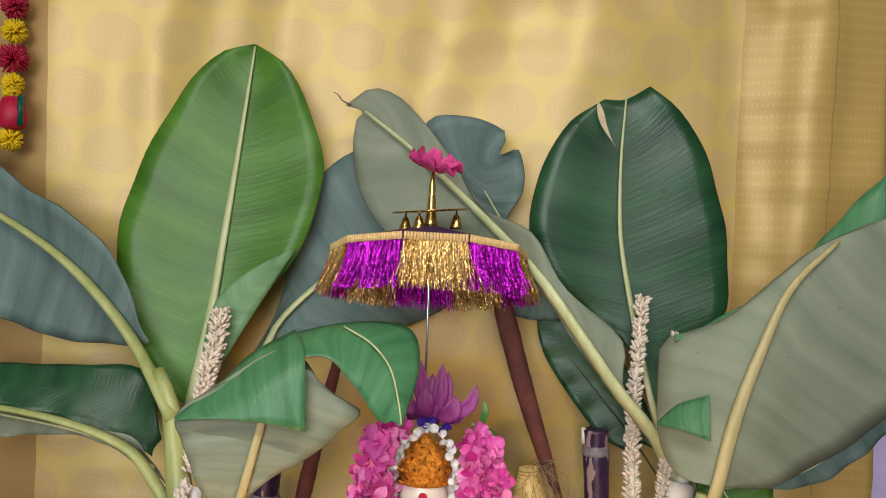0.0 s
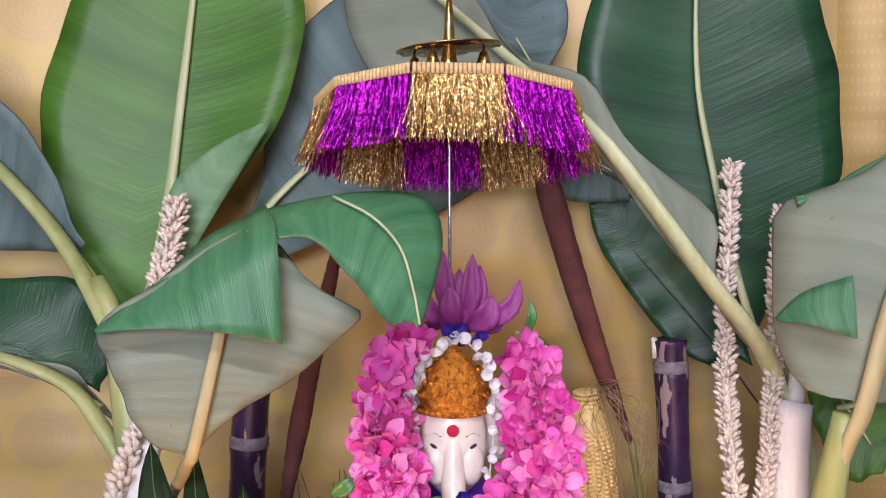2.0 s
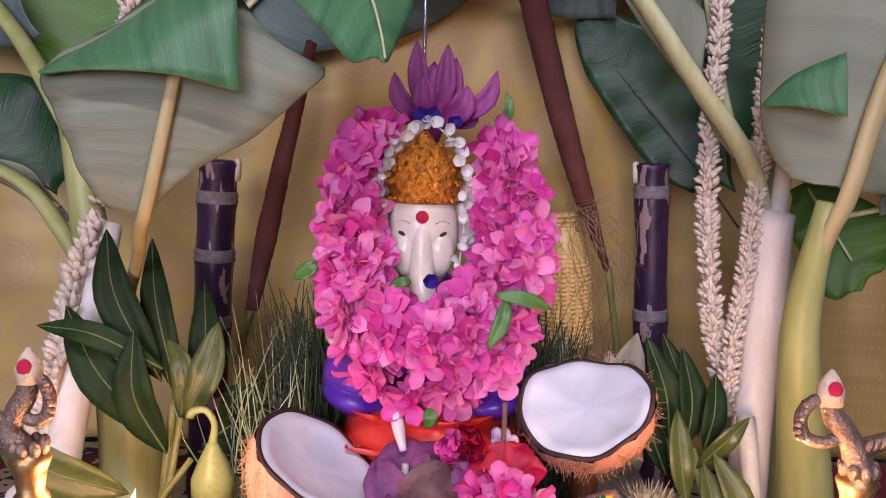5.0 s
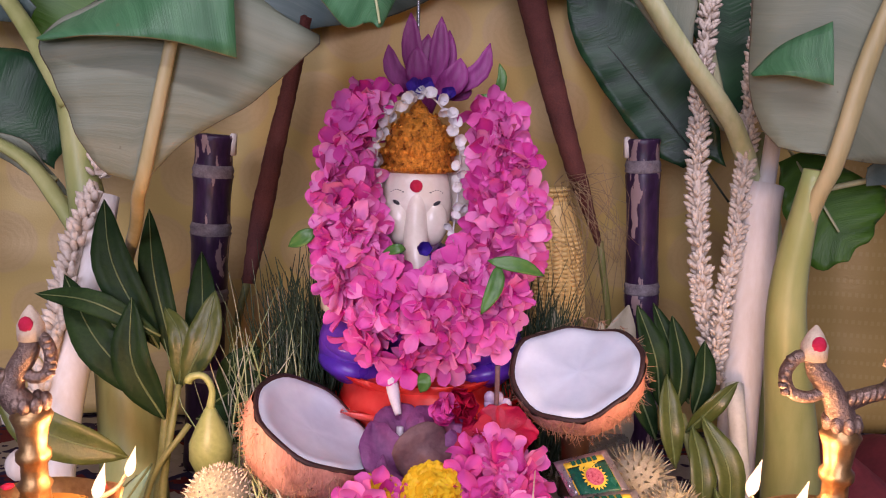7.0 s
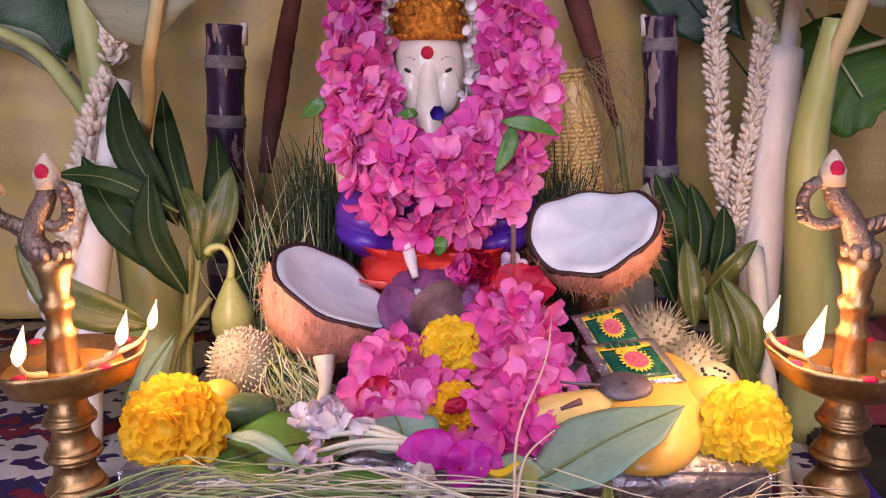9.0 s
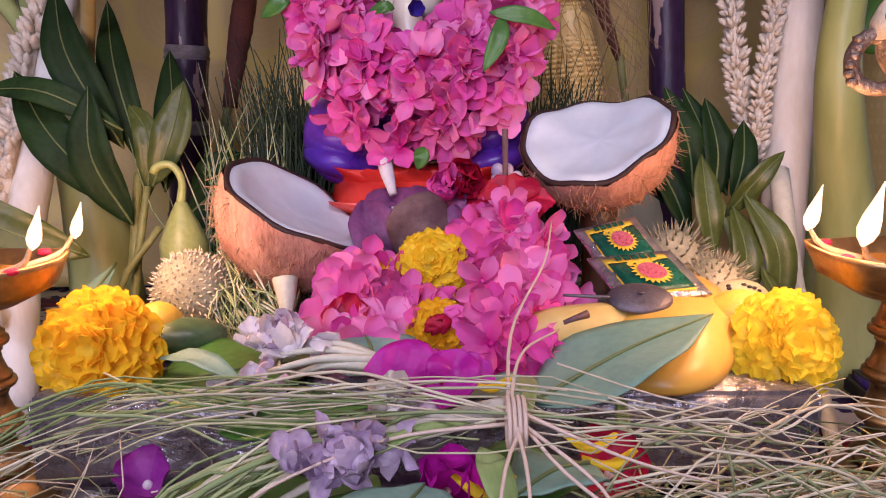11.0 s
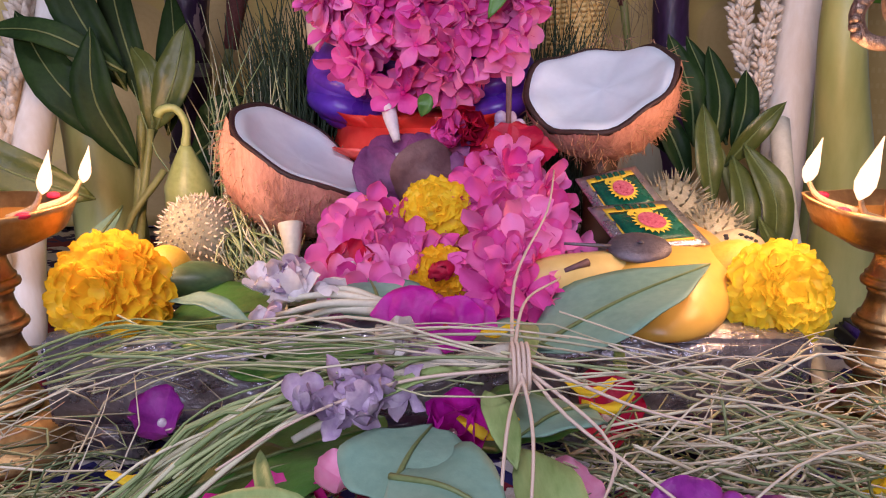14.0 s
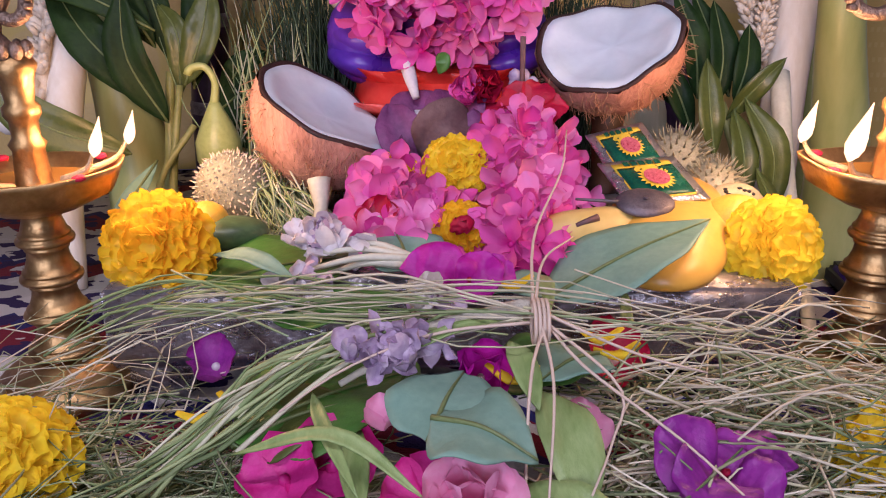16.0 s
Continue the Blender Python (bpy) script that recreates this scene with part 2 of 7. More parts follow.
STRAW_GREEN = straw_material("green_straw", [(0.0, (0.18, 0.27, 0.1)), (0.4, (0.36, 0.44, 0.2)), (0.7, (0.74, 0.7, 0.52)), (1.0, (0.24, 0.34, 0.16))])


STRAW_DARK = straw_material("dark_green_straw", [(0.0, (0.05, 0.09, 0.04)), (0.4, (0.11, 0.17, 0.07)), (0.75, (0.2, 0.26, 0.12)), (1.0, (0.3, 0.3, 0.16))])


def tinsel_material(name, dark, light):
    g = Graph(name)
    island = g.node("ShaderNodeNewGeometry").outputs["Random Per Island"]
    c = g.ramp(island, [(0.0, dark), (1.0, light)])
    n = g.noise(g.scaled(g.coords(), (1, 1, 0.5)), 260, 2)
    g.bump(n, 1.0, 0.004)
    return g.done(c, 0.25, 0.85, 0.5)


DARK_PURPLE = surface("dark_purple_cloth", (0.03, 0.004, 0.04), (0.06, 0.01, 0.08), 60, 0.7, 0.3)
TINSEL_GOLD = tinsel_material("gold_tinsel", (0.45, 0.25, 0.06), (0.85, 0.62, 0.25))
TINSEL_PURPLE = tinsel_material("purple_tinsel", (0.3, 0.0, 0.32), (0.66, 0.03, 0.64))


def oleander_material(name, deep, pale):
    """Petals deep at the throat and paler outwards, a little different from flower to flower."""
    g = Graph(name)
    n = g.node("ShaderNodeVectorMath", operation="LENGTH")
    g.link(g.coords(), n.inputs[0])
    d = g.math("MULTIPLY", n.outputs["Value"], 40.0)
    streak = g.noise(g.coords(), 220, 3)
    d = g.math("ADD", d, g.math("MULTIPLY", g.math("SUBTRACT", streak, 0.5), 0.5))
    c = g.ramp(d, [(0.08, deep), (0.55, pale), (1.0, pale)])
    c = g.mix(g.math("MULTIPLY", g.math("POWER", g.random(), 1.4), 0.8), c, deep)
    g.bump(streak, 0.25, 0.001)
    return g.done(c, 0.5, 0, 0.3, 0.18)


OLEANDER = oleander_material("oleander_pink", (0.62, 0.014, 0.27), (0.84, 0.16, 0.52))
OLEANDER_PALE = oleander_material("oleander_light", (0.7, 0.05, 0.35), (0.9, 0.31, 0.62))


def cloth_material():
    """Gold brocade: woven medallions in offset rows on a yellow net."""
    g = Graph("gold_brocade")
    p = g.node("ShaderNodeSeparateXYZ")
    g.link(g.coords("UV"), p.inputs[0])
    warp = g.math("MULTIPLY", g.math("SUBTRACT", g.noise(g.coords("UV"), 7.0, 2), 0.5), 0.16)
    row = g.math("DIVIDE", p.outputs[1], 0.096)
    ri = g.math("FLOOR", row)
    col = g.math("ADD", g.math("DIVIDE", p.outputs[0], 0.104), g.math("MULTIPLY", g.math("FLOORED_MODULO", ri, 2.0), 0.5))
    fx = g.math("SUBTRACT", g.math("FRACT", col), 0.5)
    fy = g.math("SUBTRACT", g.math("FRACT", row), 0.5)
    d = g.math("SQRT", g.math("ADD", g.math("MULTIPLY", fx, fx), g.math("MULTIPLY", fy, fy)))
    disc = g.ramp(g.math("ADD", d, g.math("MULTIPLY", warp, 0.15)), [(0.42, (1, 1, 1)), (0.455, (0, 0, 0))])
    rings = g.math("SINE", g.math("ADD", g.math("MULTIPLY", d, 75.0), g.math("MULTIPLY", g.noise(g.coords("UV"), 120, 2), 9.0)))
    fine = g.noise(g.coords("UV"), 420, 3)
    big = g.noise(g.coords("UV"), 5, 3)
    net = g.mix(big, (0.62, 0.45, 0.12), (0.72, 0.55, 0.19))
    med = g.mix(g.math("MULTIPLY", g.math("GREATER_THAN", rings, 0.35), 0.3), (0.62, 0.44, 0.21), (0.52, 0.35, 0.14))
    border = g.math("GREATER_THAN", p.outputs[0], 0.50)
    dash = g.math("MULTIPLY", g.math("GREATER_THAN", g.math("SINE", g.math("MULTIPLY", p.outputs[1], 330.0)), 0.55),
                  g.math("GREATER_THAN", g.math("SINE", g.math("MULTIPLY", p.outputs[0], 800.0)), -0.1))
    plain = g.mix(g.math("MULTIPLY", dash, 0.35), (0.5, 0.34, 0.1), (0.62, 0.46, 0.19))
    c = g.mix(g.math("MULTIPLY", disc, 0.64), net, med)
    # Shadowed left fold of the cloth, painted as a flat brown band.
    edge = g.math("LESS_THAN", p.outputs[0], -0.672)
    c = g.mix(edge, c, (0.4, 0.25, 0.09))
    c = g.mix(border, c, plain)
    seam = g.math("LESS_THAN", g.math("ABSOLUTE", g.math("SUBTRACT", p.outputs[0], 0.642)), 0.0016)
    c = g.mix(g.math("MULTIPLY", seam, 0.6), c, (0.3, 0.19, 0.05))
    c = g.mix(g.math("MULTIPLY", fine, 0.3), c, (0.42, 0.27, 0.07))
    g.bump(g.math("ADD", g.math("MULTIPLY", fine, 0.5), g.math("MULTIPLY", g.math("MULTIPLY", rings, disc), 0.12)), 0.25, 0.001)
    return g.done(c, 0.46, 0.12, 0.5)


def rug_material():
    """Cotton rug with zigzag bands of white, navy and maroon."""
    g = Graph("woven_rug")
    p = g.node("ShaderNodeSeparateXYZ")
    g.link(g.coords(), p.inputs[0])
    zig = g.math("PINGPONG", g.math("MULTIPLY", p.outputs[0], 1.0), 0.02)
    band = g.math("FRACT", g.math("DIVIDE", g.math("ADD", p.outputs[1], zig), 0.14))
    base = g.ramp(band, [(0.0, (0.55, 0.52, 0.5)), (0.34, (0.2, 0.02, 0.04)), (0.62, (0.03, 0.03, 0.14)), (0.72, (0.6, 0.56, 0.55))])
    base.node.color_ramp.interpolation = "CONSTANT"
    blob = g.noise(g.scaled(g.coords(), (1, 1.6, 1)), 34, 2)
    dark = g.math("GREATER_THAN", blob, 0.56)
    pale = g.math("LESS_THAN", blob, 0.36)
    c = g.mix(dark, base, (0.035, 0.02, 0.09))
    c = g.mix(pale, c, (0.6, 0.57, 0.56))
    weave = g.noise(g.scaled(g.coords(), (1, 4, 1)), 320, 2)
    g.bump(weave, 0.8, 0.002)
    return g.done(c, 0.85, 0, 0.2)


def cane_material():
    g = Graph("sugarcane_skin")
    v = g.scaled(g.coords(), (1, 1, 0.3))
    big, fine = g.noise(v, 30, 4), g.noise(v, 160, 4)
    c = g.ramp(fine, [(0.3, (0.018, 0.007, 0.026)), (0.7, (0.055, 0.022, 0.07))])
    scar = g.math("GREATER_THAN", g.math("ADD", g.math("MULTIPLY", big, 0.75), g.math("MULTIPLY", fine, 0.25)), 0.575)
    c = g.mix(g.math("MULTIPLY", scar, 0.8), c, (0.4, 0.28, 0.26))
    g.bump(fine, 0.25)
    return g.done(c, 0.4, 0, 0.5)


def emission(name, colour, strength):
    g = Graph(name)
    e = g.node("ShaderNodeEmission")
    e.inputs[0].default_value, e.inputs[1].default_value = (*colour, 1), strength
    g.link(e.outputs[0], g.out.inputs[0])
    return g.mat


CLOTH, RUG, CANE = cloth_material(), rug_material(), cane_material()
CANE_BLOOM = surface("cane_wax", (0.1, 0.08, 0.09), (0.3, 0.26, 0.27), 90, 0.7, 0.4)
FLAME = emission("flame", (1.0, 0.68, 0.34), 2.6)
# Emission of the invented tube overhead, which stays out of view.
ADDED_LAMP_GLOW = emission("added_lamp_glow", (1.0, 0.97, 0.92), 6.0)
IVORY = surface("ivory_paint", (0.72, 0.64, 0.5), (0.84, 0.78, 0.66), 30, 0.25, 0.05)
CROWN_GOLD = surface("crown_gold", (0.22, 0.04, 0.002), (1.0, 0.43, 0.045), 190, 0.3, 1.0, metal=0.8, fine=3)
VIOLET = surface("violet_paint", (0.09, 0.02, 0.36), (0.16, 0.05, 0.5), 40, 0.3, 0.1)
VERMILION = surface("vermilion_paint", (0.86, 0.035, 0.025), (0.95, 0.1, 0.06), 30, 0.35, 0.1)
PACK_GREEN = surface("packet_green", (0.0, 0.045, 0.03), (0.006, 0.1, 0.065), 80, 0.25, 0.3)
PACK_YELLOW = surface("packet_yellow", (0.7, 0.48, 0.02), (0.8, 0.58, 0.05), 80, 0.3, 0.3)
PACK_RED = surface("packet_red", (0.25, 0.005, 0.04), (0.62, 0.18, 0.25), 420, 0.3, 0.3)
LEAD = surface("dull_lead", (0.07, 0.06, 0.08), (0.16, 0.14, 0.17), 80, 0.45, 0.3, metal=0.5)

# ---- building helpers ----
Z = Vector((0, 0, 1))


def thing(name, label, category, place=(0, 0, 0), group="", kind=""):
    ob = new(name)
    ob.empty_display_size = 0.02
    ob.location = place
    return tagged(ob, label, category, group, kind)


def origin(ob):
    m = Vector((0, 0, 0))
    while ob is not None:
        m += ob.location
        ob = ob.parent
    return m


def mesh_of(name, bm, *materials, smooth=True):
    data = bpy.data.meshes.new(name)
    bmesh.ops.recalc_face_normals(bm, faces=bm.faces)
    bm.to_mesh(data)
    bm.free()
    for m in materials:
        data.materials.append(m)
    for poly in data.polygons:
        poly.use_smooth = smooth
    return data


def part(name, bm, material, parent, label="", smooth=True):
    """One mesh, built in world places, under a thing or a part."""
    mats = material if isinstance(material, (list, tuple)) else [material]
    bmesh.ops.translate(bm, verts=bm.verts, vec=-origin(parent))
    ob = new(name, mesh_of(name, bm, *mats, smooth=smooth))
    ob.parent = parent
    return tagged(ob, label)


def solo(name, bm, material, label, category, group="", kind="", smooth=True):
    mats = material if isinstance(material, (list, tuple)) else [material]
    return tagged(new(name, mesh_of(name, bm, *mats, smooth=smooth)), label, category, group, kind)


def piece(name, data, parent, m):
    ob = new(name, data)
    ob.parent = parent
    ob.matrix_basis = Matrix.Translation(-origin(parent)) @ m
    return ob


def thicken(ob, t):
    s = ob.modifiers.new("thickness", "SOLIDIFY")
    s.thickness, s.offset = t, 0.0
    return ob


def spline(points, n):
    """n places evenly stepped along a smooth curve through the points."""
    p = [Vector(q) for q in points]
    if len(p) == 2:
        return [p[0].lerp(p[1], i / (n - 1)) for i in range(n)]
    e = [p[0] * 2 - p[1]] + p + [p[-1] * 2 - p[-2]]
    dense = []
    for i in range(1, len(e) - 2):
        a, b, c, d = e[i - 1:i + 3]
        for k in range(12):
            t = k / 12
            dense.append(0.5 * (2 * b + (c - a) * t + (2 * a - 5 * b + 4 * c - d) * t * t + (3 * b - a - 3 * c + d) * t ** 3))
    dense.append(p[-1])
    run = [0.0]
    for a, b in zip(dense, dense[1:]):
        run.append(run[-1] + (b - a).length)
    out, k = [], 0
    for i in range(n):
        s = run[-1] * i / (n - 1)
        while k < len(run) - 2 and run[k + 1] < s:
            k += 1
        f = (s - run[k]) / max(run[k + 1] - run[k], 1e-9)
        out.append(dense[k].lerp(dense[k + 1], min(max(f, 0), 1)))
    return out


def tube(bm, points, radii, seg=8, n=0, flat=1.0):
    """A round stem along a curve; radii run from start to end."""
    pts = spline(points, n) if n else [Vector(q) for q in points]
    count, last, rings = len(pts), None, []
    for i, q in enumerate(pts):
        way = (pts[min(i + 1, count - 1)] - pts[max(i - 1, 0)]).normalized()
        side = way.cross(Z if abs(way.z) < 0.95 else Vector((0, 1, 0))).normalized() if last is None else (last - way * last.dot(way)).normalized()
        last = side
        up = side.cross(way)
        f = i / (count - 1) * (len(radii) - 1)
        k = min(int(f), len(radii) - 2) if len(radii) > 1 else 0
        r = radii[k] + (radii[k + 1] - radii[k]) * (f - k) if len(radii) > 1 else radii[0]
        rings.append([bm.verts.new(q + (side * math.cos(a) + up * math.sin(a) * flat) * r) for a in (2 * math.pi * j / seg for j in range(seg))])
    for a, b in zip(rings, rings[1:]):
        for j in range(seg):
            bm.faces.new((a[j], a[(j + 1) % seg], b[(j + 1) % seg], b[j]))
    bm.faces.new(rings[0][::-1])
    bm.faces.new(rings[-1])


def lathe(bm, profile, m=None, seg=24, close=True):
    """A turned form from (radius, height) pairs, set at m."""
    m = m or Matrix()
    rings = []
    for r, z in profile:
        rings.append([bm.verts.new(m @ Vector((r * math.cos(a), r * math.sin(a), z))) for a in (2 * math.pi * j / seg for j in range(seg))])
    made = []
    for a, b in zip(rings, rings[1:]):
        for j in range(seg):
            made.append(bm.faces.new((a[j], a[(j + 1) % seg], b[(j + 1) % seg], b[j])))
    if close:
        made.append(bm.faces.new(rings[0][::-1]))
        made.append(bm.faces.new(rings[-1]))
    return made


def sheet(bm, curves, nu=28, nv=9, bow=0.0, wave=0.0):
    """A smooth surface laid through curves that run the same way; the map is along, across."""
    uv = bm.loops.layers.uv.verify()
    rows = [spline(c, nu) for c in curves]
    grid = []
    for i in range(nu):
        cross = spline([r[i] for r in rows], nv) if len(rows) > 2 else [rows[0][i].lerp(rows[1][i], k / (nv - 1)) for k in range(nv)]
        line = []
        for k, q in enumerate(cross):
            v = k / (nv - 1)
            off = bow * math.sin(math.pi * v) + wave * math.sin(i * 1.1 + 3 * v) * abs(2 * v - 1) ** 1.5
            off += wave * 1.6 * (noise.noise(q * 9.0)) * abs(2 * v - 1)
            line.append(bm.verts.new(q + Vector((0, -off, 0))))
        grid.append(line)
    for i in range(nu - 1):
        for k in range(nv - 1):
            f = bm.faces.new((grid[i][k], grid[i][k + 1], grid[i + 1][k + 1], grid[i + 1][k]))
            for loop, (a, b) in zip(f.loops, ((i, k), (i, k + 1), (i + 1, k + 1), (i + 1, k))):
                loop[uv].uv = (a / (nu - 1), b / (nv - 1))


def slab(bm, lo, hi, bevel=0.0, seg=2):
    made = bmesh.ops.create_cube(bm, size=1)["verts"]
    for v in made:
        for k in range(3):
            v.co[k] = lo[k] + (v.co[k] + 0.5) * (hi[k] - lo[k])
    if bevel:
        edges = [e for e in bm.edges if all(v in set(made) for v in e.verts)]
        bmesh.ops.bevel(bm, geom=edges, offset=bevel, segments=seg, affect="EDGES")


def ball(bm, m, sub=2):
    bmesh.ops.create_icosphere(bm, subdivisions=sub, radius=1, matrix=m)


def scaled(x, y, z, sx, sy, sz, rx=0, ry=0, rz=0):
    return pose(x, y, z, rx, ry, rz) @ Matrix.Diagonal((sx, sy, sz, 1))


def blade(bm, base, tip, width, bend=(0, 0, 0), face=(0, -1, 0.3), n=8, fold=0.25, peak=0.45):
    """A lance-shaped leaf with a fold at its midrib, from base to tip."""
    base, tip, bend, face = Vector(base), Vector(tip), Vector(bend), Vector(face)
    mid = spline([base, base.lerp(tip, 0.5) + bend, tip], n + 1)
    uv = bm.loops.layers.uv.verify()
    rows = []
    for i, q in enumerate(mid):
        t = i / n
        way = (mid[min(i + 1, n)] - mid[max(i - 1, 0)]).normalized()
        side = way.cross(face).normalized()
        out = side.cross(way)
        w = width * 0.5 * (math.sin(math.pi * t ** (math.log(0.5) / math.log(peak))) ** 0.8 if 0 < t < 1 else 0.03)
        ripple = math.sin(t * 17 + width * 900) * w * 0.1
        rows.append([bm.verts.new(q + side * w * s + out * (fold * w * abs(s) + ripple * s)) for s in (-1, -0.5, 0, 0.5, 1)])
    for a, b in zip(rows, rows[1:]):
        for k in range(4):
            bm.faces.new((a[k], a[k + 1], b[k + 1], b[k]))
    return mid


def petal(bm, m, length, width, cup=0.3, tip=0.2, n=4, k=4):
    """One petal that lies along +x of m and curls up along z."""
    rows = []
    for i in range(n + 1):
        t = i / n
        w = width * 0.5 * (0.25 + 0.75 * math.sin(math.pi * min(1, 0.12 + t * 0.62)) ** 0.9) * (1 if t < 0.8 else 1 - tip * (t - 0.8) / 0.2 * 2)
        rows.append([bm.verts.new(m @ Vector((length * t - abs(s) ** 2 * length * 0.1 * t, w * s, cup * length * t * t + 0.25 * w * abs(s) ** 2))) for s in (2 * j / k - 1 for j in range(k + 1))])
    for a, b in zip(rows, rows[1:]):
        for j in range(k):
            bm.faces.new((a[j], a[j + 1], b[j + 1], b[j]))


def round_petal(bm, m, length, width, cup=0.2, ruffle=0.0, k=4):
    """One petal along +x of m, narrow at its claw and broad and rounded at its end."""
    rows = []
    for t, f in ((0.0, 0.2), (0.22, 0.5), (0.5, 0.9), (0.74, 1.0), (0.91, 0.78), (1.0, 0.4)):
        w = width * 0.5 * f
        rows.append([bm.verts.new(m @ Vector((length * (t - 0.05 * t * s * s), w * s, length * cup * t * t + 0.3 * w * s * s + ruffle * length * t * math.sin(3.3 * s + 5 * t)))) for s in (2 * j / k - 1 for j in range(k + 1))])
    for a, b in zip(rows, rows[1:]):
        for j in range(k):
            bm.faces.new((a[j], a[j + 1], b[j + 1], b[j]))


def facing(place, normal, spin=0.0, size=1.0):
    """A pose whose z looks along normal."""
    q = Vector(normal).normalized().to_track_quat("Z", "Y")
    return Matrix.Translation(place) @ q.to_matrix().to_4x4() @ Matrix.Rotation(spin, 4, "Z") @ Matrix.Diagonal((size, size, size, 1))


rng = random.Random(7)

# ---- the room ----
TABLE, PLANK = -0.055, 0.03


def wall(name, lo, hi, material, label):
    bm = bmesh.new()
    slab(bm, lo, hi)
    return solo(name, bm, material, label, "wall", kind="structure", smooth=False)


wall("wall_north", (-1.9, 1.46, -0.8), (1.9, 1.6, 1.9), LAVENDER, "lavender painted wall behind the gold cloth")
# Side walls are unseen, added in dark tan so little light bounces back.
wall("wall_east", (1.9, -2.1, -0.8), (2.05, 1.6, 1.9), UNSEEN_WALL_TAN, "unseen tan side wall, added to hold down bounced light")
wall("wall_west", (-2.05, -2.1, -0.8), (-1.9, 1.6, 1.9), UNSEEN_WALL_TAN, "unseen tan side wall, added to hold down bounced light")
# Rear wall is unseen; its opening is invented for the added front light.
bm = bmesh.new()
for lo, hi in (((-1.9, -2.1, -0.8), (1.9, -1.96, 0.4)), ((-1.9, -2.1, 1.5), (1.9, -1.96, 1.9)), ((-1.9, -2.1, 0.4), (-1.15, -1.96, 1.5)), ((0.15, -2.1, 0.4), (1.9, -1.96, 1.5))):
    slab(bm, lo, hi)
solo("wall_south", bm, UNSEEN_WALL_TAN, "unseen tan rear wall, added with an opening for the front light", "wall", kind="structure", smooth=False)
# Floor and ceiling are added out of view, dark to keep shadows deep.
wall("floor", (-2.05, -2.1, -0.9), (2.05, 1.6, -0.8), UNSEEN_FLOOR_DARK, "unseen dark floor, added to hold down bounced light")
wall("ceiling", (-2.05, -2.1, 1.9), (2.05, 1.6, 2.0), UNSEEN_WALL_TAN, "unseen tan ceiling, added to hold down bounced light")

# Invented fixture, out of view, as a body for the added top light.
fixture = thing("added_top_lamp", "added unseen tube lamp, invented for the light from above", "lamp", (0.05, -0.1, 1.9))
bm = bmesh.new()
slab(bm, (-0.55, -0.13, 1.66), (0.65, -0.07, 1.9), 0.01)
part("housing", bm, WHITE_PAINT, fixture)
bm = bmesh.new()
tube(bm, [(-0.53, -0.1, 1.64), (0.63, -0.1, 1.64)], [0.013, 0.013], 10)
part("tube", bm, ADDED_LAMP_GLOW, fixture)

# table under the rug
table = thing("low_table", "dark wooden table under a patterned rug", "table", (0, 0.95, -0.8))
bm = bmesh.new()
slab(bm, (-0.95, 0.44, TABLE - 0.045), (0.95, 1.4, TABLE - 0.012), 0.004)
part("tabletop", bm, DARK_WOOD, table)
for x in (-0.88, 0.88):
    for y in (0.5, 1.33):
        bm = bmesh.new()
        slab(bm, (x - 0.03, y - 0.03, -0.8), (x + 0.03, y + 0.03, TABLE - 0.045), 0.004)
        part("leg", bm, DARK_WOOD, table)
bm = bmesh.new()
slab(bm, (-0.97, 0.42, TABLE - 0.012), (0.97, 1.41, TABLE), 0.004)
solo("rug", bm, RUG, "woven cotton rug in white, navy and maroon", "rug")

# gold cloth: hangs in soft folds in front of the wall
bm = bmesh.new()
uv = bm.loops.layers.uv.verify()
grid = []
NX, NZ = 130, 90
for i in range(NX + 1):
    x = -1.0 + 1.742 * i / NX
    line = []
    for k in range(NZ + 1):
        z = TABLE + 0.004 + 1.42 * k / NZ
        up = (z - TABLE) / 1.42
        y = 1.392 + 0.012 * math.sin(x * 13 + 2.2 * math.sin(z * 2.3) + 3 * noise.noise(Vector((x * 2, z, 5)))) * (0.4 + up) + 0.024 * noise.noise(Vector((x * 3.1, z * 1.3, 2)))
        y += 0.014 * noise.noise(Vector((x * 11, z * 3.5, 7))) - 0.012 * max(0, math.sin((x - 0.56) * 30)) * (1 if x > 0.44 else 0)
        y += (0.004 if x < 0.5 else 0.006) * noise.noise(Vector((x * 5, z * 26, 3)))
        line.append(bm.verts.new((x, min(y, 1.44), z)))
    grid.append(line)
for i in range(NX):
    for k in range(NZ):
        f = bm.faces.new((grid[i][k], grid[i + 1][k], grid[i + 1][k + 1], grid[i][k + 1]))
        for loop, (a, b) in zip(f.loops, ((i, k), (i + 1, k), (i + 1, k + 1), (i, k + 1))):
            loop[uv].uv = (-1.0 + 1.742 * a / NX, 1.42 * b / NZ)
thicken(solo("backdrop_cloth", bm, CLOTH, "gold silk brocade cloth with woven medallions, hung in folds", "cloth"), 0.002)

# plank in silver foil
plank = thing("foil_plank", "low wooden plank wrapped in crinkled silver foil", "plank", (0, 0.95, TABLE))
bm = bmesh.new()
slab(bm, (-0.215, 0.785, TABLE + 0.03), (0.222, 1.16, PLANK), 0.003)
bmesh.ops.subdivide_edges(bm, edges=bm.edges[:], cuts=5, use_grid_fill=True)
for v in bm.verts:
    v.co += Vector((0, 1, 1)) * 0.0009 * noise.noise(v.co * 45)
part("board", bm, FOIL, plank, "crinkled silver foil over a board")
for x in (-0.19, 0.197):
    bm = bmesh.new()
    slab(bm, (x - 0.02, 0.8, TABLE), (x + 0.02, 1.15, TABLE + 0.03), 0.003)
    part("foot", bm, FOIL, plank)

